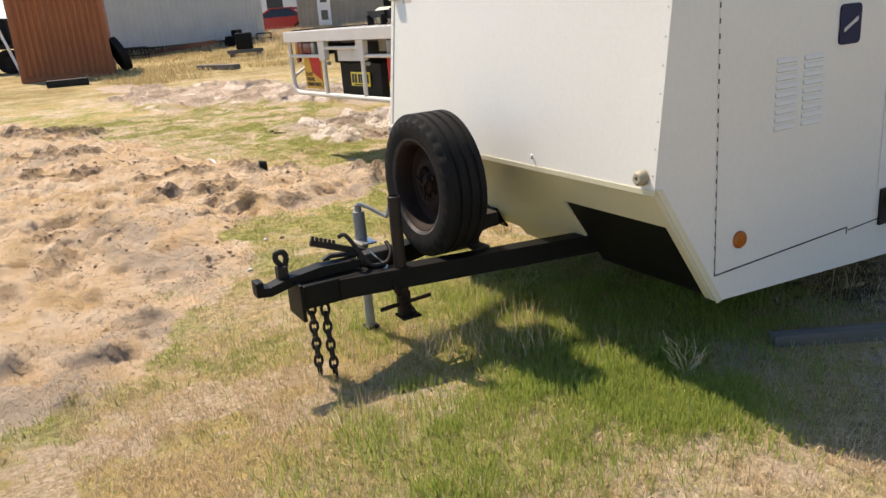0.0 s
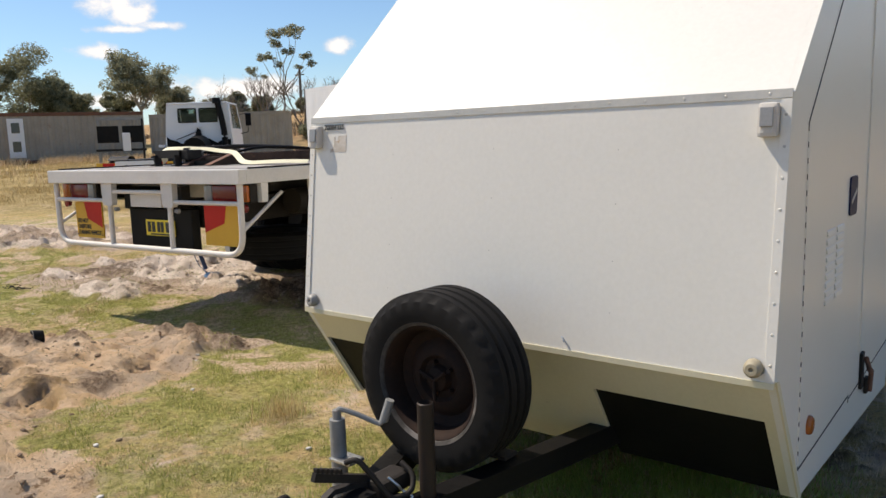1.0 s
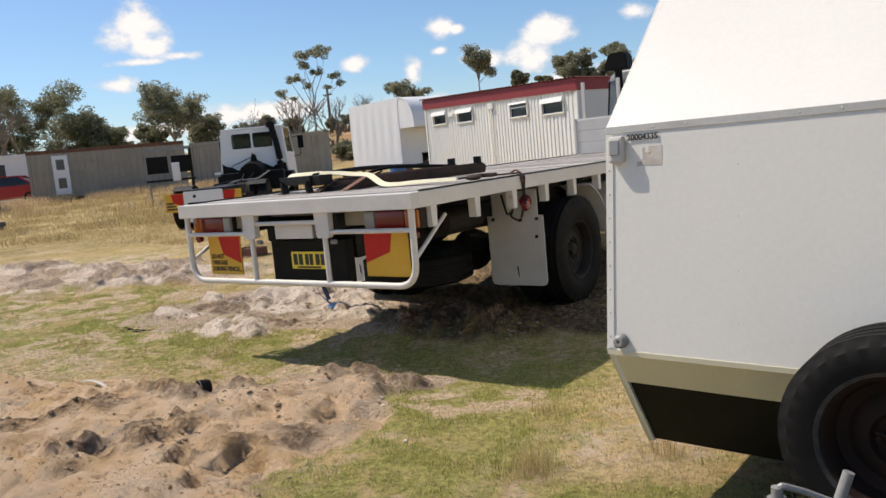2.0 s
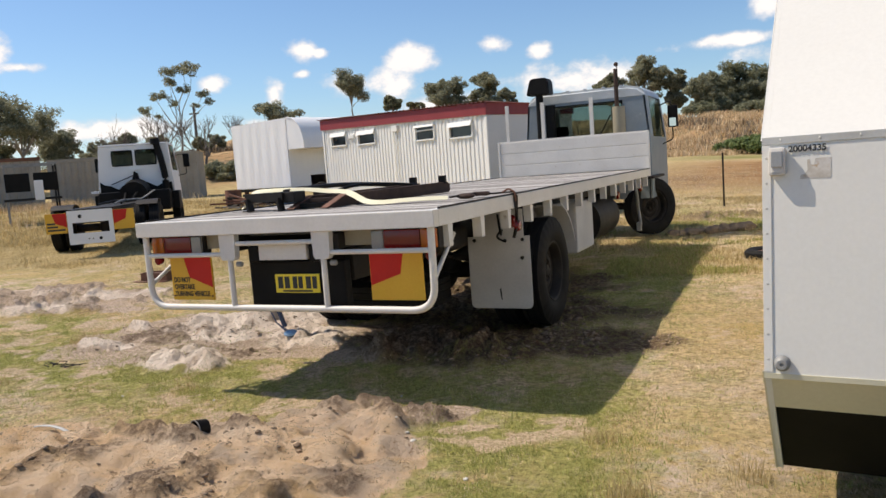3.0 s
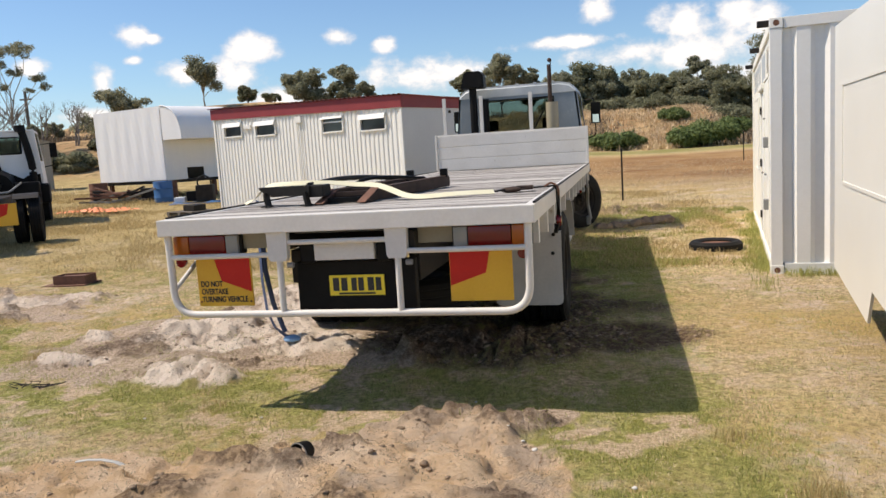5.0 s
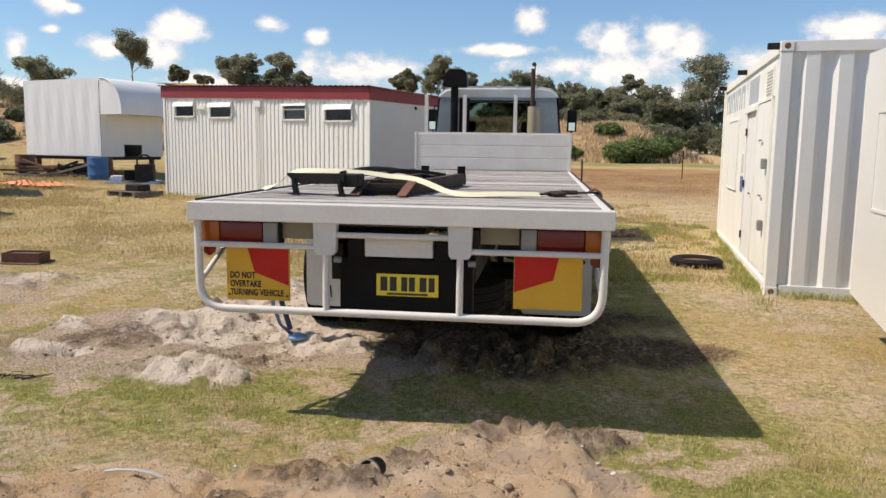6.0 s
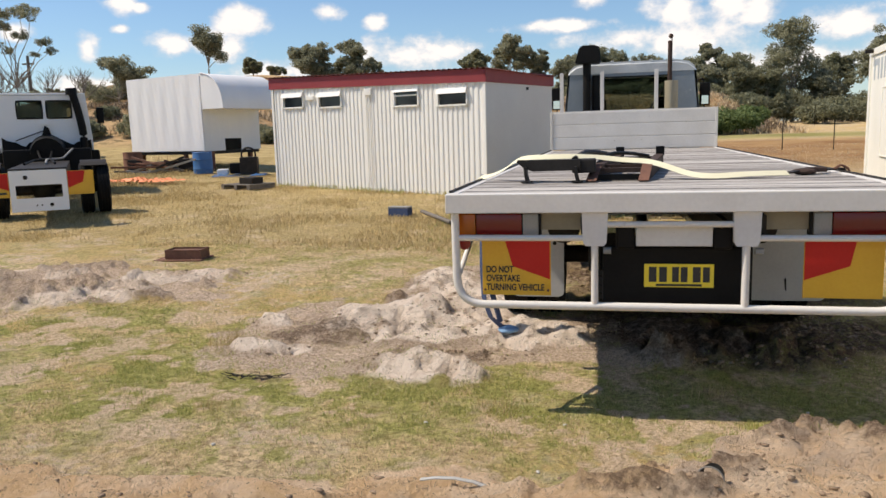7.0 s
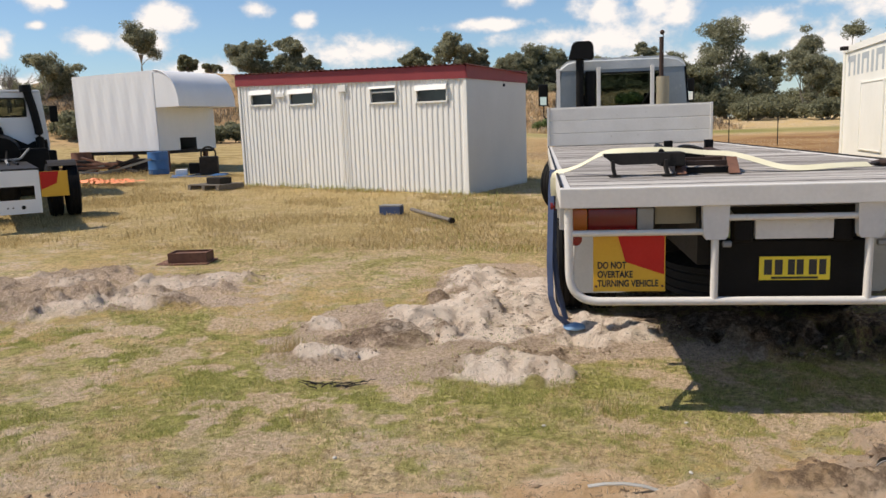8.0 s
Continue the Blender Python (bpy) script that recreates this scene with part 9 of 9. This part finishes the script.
    # twigs
    w = rest("twig_heap", "small heap of dark dead twigs", "twigs", -2.58, 0.33)
    for k in range(14):
        bm = bmesh.new()
        a = rnd.uniform(-0.6, 0.6) + (math.pi if rnd.random() < 0.5 else 0)
        L = rnd.uniform(0.06, 0.18)
        ox, oy = rnd.uniform(-0.16, 0.16), rnd.uniform(-0.06, 0.06)
        taper(bm, (ox, oy, 0.01), (ox + L * math.cos(a), oy + L * 0.4 * math.sin(a), rnd.uniform(0.01, 0.05)), 0.005, 0.002, rnd, 4, 0.22, 5)
        part("twig", bm, SOOT, w)
    # black cup lying half sunk in the sand, its mouth towards the bed
    c = rest("rubber_cup", "small black rubber cup half sunk in the sand", "cup", 0.104, -0.919, -18)
    bm = bmesh.new()
    lathe(bm, [(-0.034, 0.056), (0.036, 0.043), (0.036, 0.040), (-0.034, 0.052), (-0.034, 0.056)], 28, "y")
    bmesh.ops.translate(bm, verts=bm.verts, vec=(0, 0, 0.022))
    part("shell", bm, BLACK, c, smooth=40)
    bm = bmesh.new()
    tube(bm, [(0.054 * math.cos(a), -0.034, 0.022 + 0.054 * math.sin(a)) for a in np.linspace(0, 2 * math.pi, 29)[:-1]], 0.0035, 6, True, Vector((0, 1, 0)))
    part("rim", bm, DUSTSTEEL, c, "worn grey rim")
    c = rest("flat_strip", "bent grey aluminium strip lying on the sand", "strip", -0.97, -1.03, 2, 0.004)
    bm = bmesh.new()
    sweep(bm, [(-0.15, 0.0, 0.014), (-0.08, 0.004, 0.024), (0.0, 0.004, 0.026), (0.08, -0.002, 0.018), (0.15, -0.012, 0.0)], [(-0.012, -0.002), (0.0, -0.004), (0.012, -0.002), (0.012, 0.002), (0.0, 0.004), (-0.012, 0.002)])
    part("strip", bm, ALUM, c)
    for k, (x, y, r) in enumerate(((1.20, -0.47, 0.022), (1.13, -0.40, 0.014), (1.05, -0.37, 0.012), (-0.64, -0.70, 0.015), (-0.55, -0.09, 0.014), (-1.30, -0.2, 0.014), (2.9, -1.2, 0.02), (2.5, -2.0, 0.022), (1.7, -0.9, 0.018), (2.0, -1.7, 0.02), (-2.3, -0.7, 0.014), (0.75, 0.25, 0.014))):
        t = rest("pebble", "small white pebble on the grass", "stone", x, y, k * 40, 0.006, "white pebbles in the yard")
        bm = bmesh.new()
        bmesh.ops.create_icosphere(bm, subdivisions=2, radius=r * 0.65, matrix=Matrix.Diagonal((1.3, 1, 0.7, 1)))
        for v in bm.verts:
            v.co += noise.noise_vector(v.co * 60 + Vector((k, 0, 0))) * r * 0.25
        part("pebble_body", bm, STONE, t, smooth=60)
    # row of turned turf beyond the front wheel
    t = rest("turf_heap", "row of dark brown turned turf behind the truck", "soil heap", 1.85, 9.35, 27)
    rnd = random.Random(83)
    for k in range(11):
        bm = bmesh.new()
        at = Vector((-0.62 + 0.124 * k, rnd.uniform(-0.06, 0.06), 0.02 + 0.05 * k / 10))
        bmesh.ops.create_icosphere(bm, subdivisions=3, radius=rnd.uniform(0.07, 0.12), matrix=Matrix.Translation(at) @ Matrix.Diagonal((1.3, 1.1, 0.8, 1)))
        for v in bm.verts:
            v.co += noise.noise_vector(v.co * 9) * 0.035 + noise.noise_vector(v.co * 32) * 0.012
        part("turf_clod", bm, SOIL, t)
    # timber beam beside the trailer
    t = thing("timber_beam", "dark grey squared timber beam beside the trailer", "beam", Matrix.Translation((5.22, -0.53, ground_height(5.22, -0.53) - 0.008)) @ pose(0, 0, 0, 0, 0, 56))
    bm = bmesh.new()
    box(bm, -0.41, 0.41, -0.03, 0.03, -0.01, 0.058, 0.004)
    part("beam", bm, TIMBER, t)
    # pale dry weed
    t = rest("dead_weed", "pale dry branching weed stalk in the grass", "weed", 4.93, -1.30)
    for k in range(9):
        bm = bmesh.new()
        a, L = rnd.uniform(0, 6.28), rnd.uniform(0.07, 0.14)
        e2 = Vector((0.6 * L * math.cos(a), 0.6 * L * math.sin(a), L))
        taper(bm, (0, 0, 0), e2, 0.0018, 0.001, rnd, 3, 0.1, 5)
        for j in range(3):
            b2 = a + rnd.uniform(-1, 1)
            taper(bm, e2 * (0.5 + 0.2 * j), e2 * (0.5 + 0.2 * j) + Vector((0.035 * math.cos(b2), 0.035 * math.sin(b2), 0.03)), 0.0012, 0.0008, rnd, 2, 0.1, 4)
        part("stalk", bm, DRYBLADE, t)
    # field posts
    for x, y, h in ((1.67, 14.5, 1.22), (6.7, 30.4, 1.25), (8.5, 29.7, 1.2), (14.5, 58, 1.4), (2.6, 52, 1.3)):
        t = rest("fence_post", "thin dark steel fence post standing in the field", "post", x, y, 0, 0, "fence posts in the field")
        bm = bmesh.new()
        prism(bm, [(-0.02, -0.012, -0.3), (0.02, -0.012, -0.3), (0.0, 0.02, -0.3)], (0, 0, h + 0.3))
        part("post", bm, SOOT, t)
    # odds and ends in the yard by the containers
    t = rest("rail_sleepers", "two dark railway sleepers on the dry grass", "sleepers", -15.0, 3.95, 14)
    for px in (-0.45, 0.50):
        bm = bmesh.new()
        box(bm, px - 0.44, px + 0.44, -0.12, 0.12, -0.02, 0.13, 0.012)
        part("sleeper", bm, TIMBER, t)
    t = rest("black_slab", "black rubber slab beside the orange shed", "slab", -15.7, 0.2, 80)
    bm = bmesh.new()
    box(bm, -0.5, 0.5, -0.2, 0.2, 0, 0.18, 0.03)
    part("slab", bm, SOOT, t)
    t = rest("motor_on_bench", "black motor standing on a low timber bench", "machine", -19.6, 6.6, 65)
    bm = bmesh.new()
    box(bm, -0.6, 0.6, -0.2, 0.2, 0.12, 0.24, 0.01)
    part("bench", bm, TIMBER, t)
    for px in (-0.45, 0.45):
        bm = bmesh.new()
        box(bm, px - 0.08, px + 0.08, -0.18, 0.18, -0.02, 0.12)
        part("bench_leg", bm, TIMBER, t)
    bm = bmesh.new()
    box(bm, -0.28, 0.28, -0.2, 0.2, 0.241, 0.78, 0.05)
    part("motor", bm, BLACK, t, smooth=40)
    for x, y, rz, w, h, mt in ((-26.2, 4.4, 60, 1.2, 0.50, SOOT), (-28.9, 9.9, 62, 0.8, 0.45, GREYPAINT), (-30.0, 11.6, 60, 0.7, 0.40, SOOT)):
        t = rest("tube_frame", "thin tubular steel frame standing by the container wall", "frame", x, y, rz, 0, "tubular frames by the container")
        for yy in (-0.2, 0.2):
            bm = bmesh.new()
            tube(bm, bend([(-w / 2, yy, -0.05), (-w / 2, yy, h), (w / 2, yy, h), (w / 2, yy, -0.05)], 0.08), 0.02, 8)
            part("hoop", bm, mt, t)
        for zz in (0.4, 0.95):
            bm = bmesh.new()
            box(bm, -w / 2, w / 2, -0.22, 0.22, h * zz - 0.02, h * zz + 0.02)
            part("shelf", bm, SOOT if zz < 0.5 else mt, t)
    t = rest("scrap_engine", "black scrap engine lying by the container wall", "scrap", -28.3, 9.6, 20)
    for b in ((-0.5, 0.3, -0.3, 0.3, -0.02, 0.45), (-0.2, 0.2, -0.15, 0.2, 0.45, 0.72), (0.31, 0.6, -0.2, 0.2, -0.02, 0.3)):
        bm = bmesh.new()
        box(bm, *b, bevel=0.06)
        part("engine_piece", bm, BLACK, t, smooth=40)
    t = rest("yard_trailer", "dark flat yard trailer with a leaning white pole", "trailer", -26.0, -0.6, 70)
    bm = bmesh.new()
    box(bm, -1.6, 1.6, -0.8, 0.8, 0.85, 1.0, 0.02)
    part("bed", bm, SOOT, t)
    for px in (-0.9, 0.9):
        for s in (-1, 1):
            wheel(t, "wheel", pose(px, s * 0.75, 0.42, 0, 0, 90 if s < 0 else -90), 0.42, 0.22, 0.22, rim_mat=SOOT, groove=False)
    bm = bmesh.new()
    box(bm, -1.2, 1.0, -0.6, 0.6, 1.001, 1.9, 0.08)
    part("load", bm, BLACK, t, smooth=40)
    bm = bmesh.new()
    cyl(bm, (1.2, -0.9, 0.0), (0.5, -0.85, 2.6), 0.05, seg=10)
    part("pole", bm, CABWHITE, t)
    t = rest("long_beam", "long rusty beam propped on a block", "beam", -26.8, 6.1, 38)
    bm = bmesh.new()
    sweep(bm, [(-2.2, 0, 0.05), (2.2, 0, 0.42)], [(-0.08, -0.07), (0.08, -0.07), (0.08, 0.07), (-0.08, 0.07)])
    part("beam", bm, RUST, t)
    bm = bmesh.new()
    box(bm, 1.6, 1.9, -0.15, 0.15, -0.05, 0.30)
    part("block", bm, TIMBER, t)


build_loose()
blades("tall_weeds", "tall dry weeds along the container walls", DRYBLADE, 15000, (-34, -24, 1, 22), 0.50, 0.012,
       lambda x, y: np.exp(-((((x + 26.2) * 0.88 + (y - 2.6) * 0.476 + 1.0) / 1.3) ** 2)) * clumped(x, y, 1.2, 461, 0.4, 0.6) * 0.9 + 0.9 * np.exp(-((((x + 33.0) * 0.858 - (y - 15.1) * 0.513 - 0.9) / 0.9) ** 2)) * clumped(x, y, 1.0, 471, 0.4, 0.6), 1.1, 21)
blades("yard_grass", "uneven dry grass tussocks over the far yard", GOLDBLADE, 45000, (-32, -12.5, 1, 22), 0.15, 0.014,
       lambda x, y: 0.08 + 0.92 * clumped(x, y, 1.7, 561, 0.44, 0.62), 0.8, 28)
blades("trailer_weeds", "tall dry grass under the trailer side", DRYBLADE, 130, (4.9, 6.0, -0.3, 1.2), 0.26, 0.0035,
       lambda x, y: clumped(x, y, 0.3, 481, 0.45, 0.62), 0.5, 22)
blades("field_grass", "sparse dry grass over the middle field", DRYBLADE, 26000, (-4, 16, 12, 34), 0.09, 0.008,
       lambda x, y: 0.2 + 0.8 * clumped(x, y, 2.4, 491, 0.45, 0.66), 0.9, 23)
blades("shed_fringe", "dry and green tufts along the foot of the shed", GREENBLADE, 5000, (-8.8, -1.8, 10.8, 14.6), 0.13, 0.010,
       lambda x, y: np.exp(-((((x + 2.765) * 0.372 + (y - 11.24) * 0.928 + 0.14) / 0.10) ** 2)) * step(-8.5, -8.2, x) * clumped(x, y, 0.5, 521, 0.35, 0.6), 0.6, 24)
blades("container_fringe", "grass tufts along the foot of the container", GREENBLADE, 2500, (2.6, 4.2, 3.6, 10.4), 0.10, 0.006,
       lambda x, y: np.exp(-((((x - 3.22) * 0.9921 - (y - 4.46) * 0.1253 + 0.06) / 0.09) ** 2)) * clumped(x, y, 0.4, 531, 0.35, 0.6), 0.6, 25)
blades("bank_grass", "coarse dry tussocks over the far bank", DRYBLADE, 16000, (-8, 12, 49, 66), 0.45, 0.05,
       lambda x, y: 0.1 + 0.9 * clumped(x, y, 2.2, 541, 0.45, 0.6), 0.9, 26)
blades("bank_scrub", "brown dead scrub over the far bank", LITTER, 14000, (-60, 12, 40, 64), 0.55, 0.06,
       lambda x, y: clumped(x, y, 3.0, 551, 0.48, 0.62) * np.where(x > -14, step(49, 52, y), 1.0), 0.9, 27)
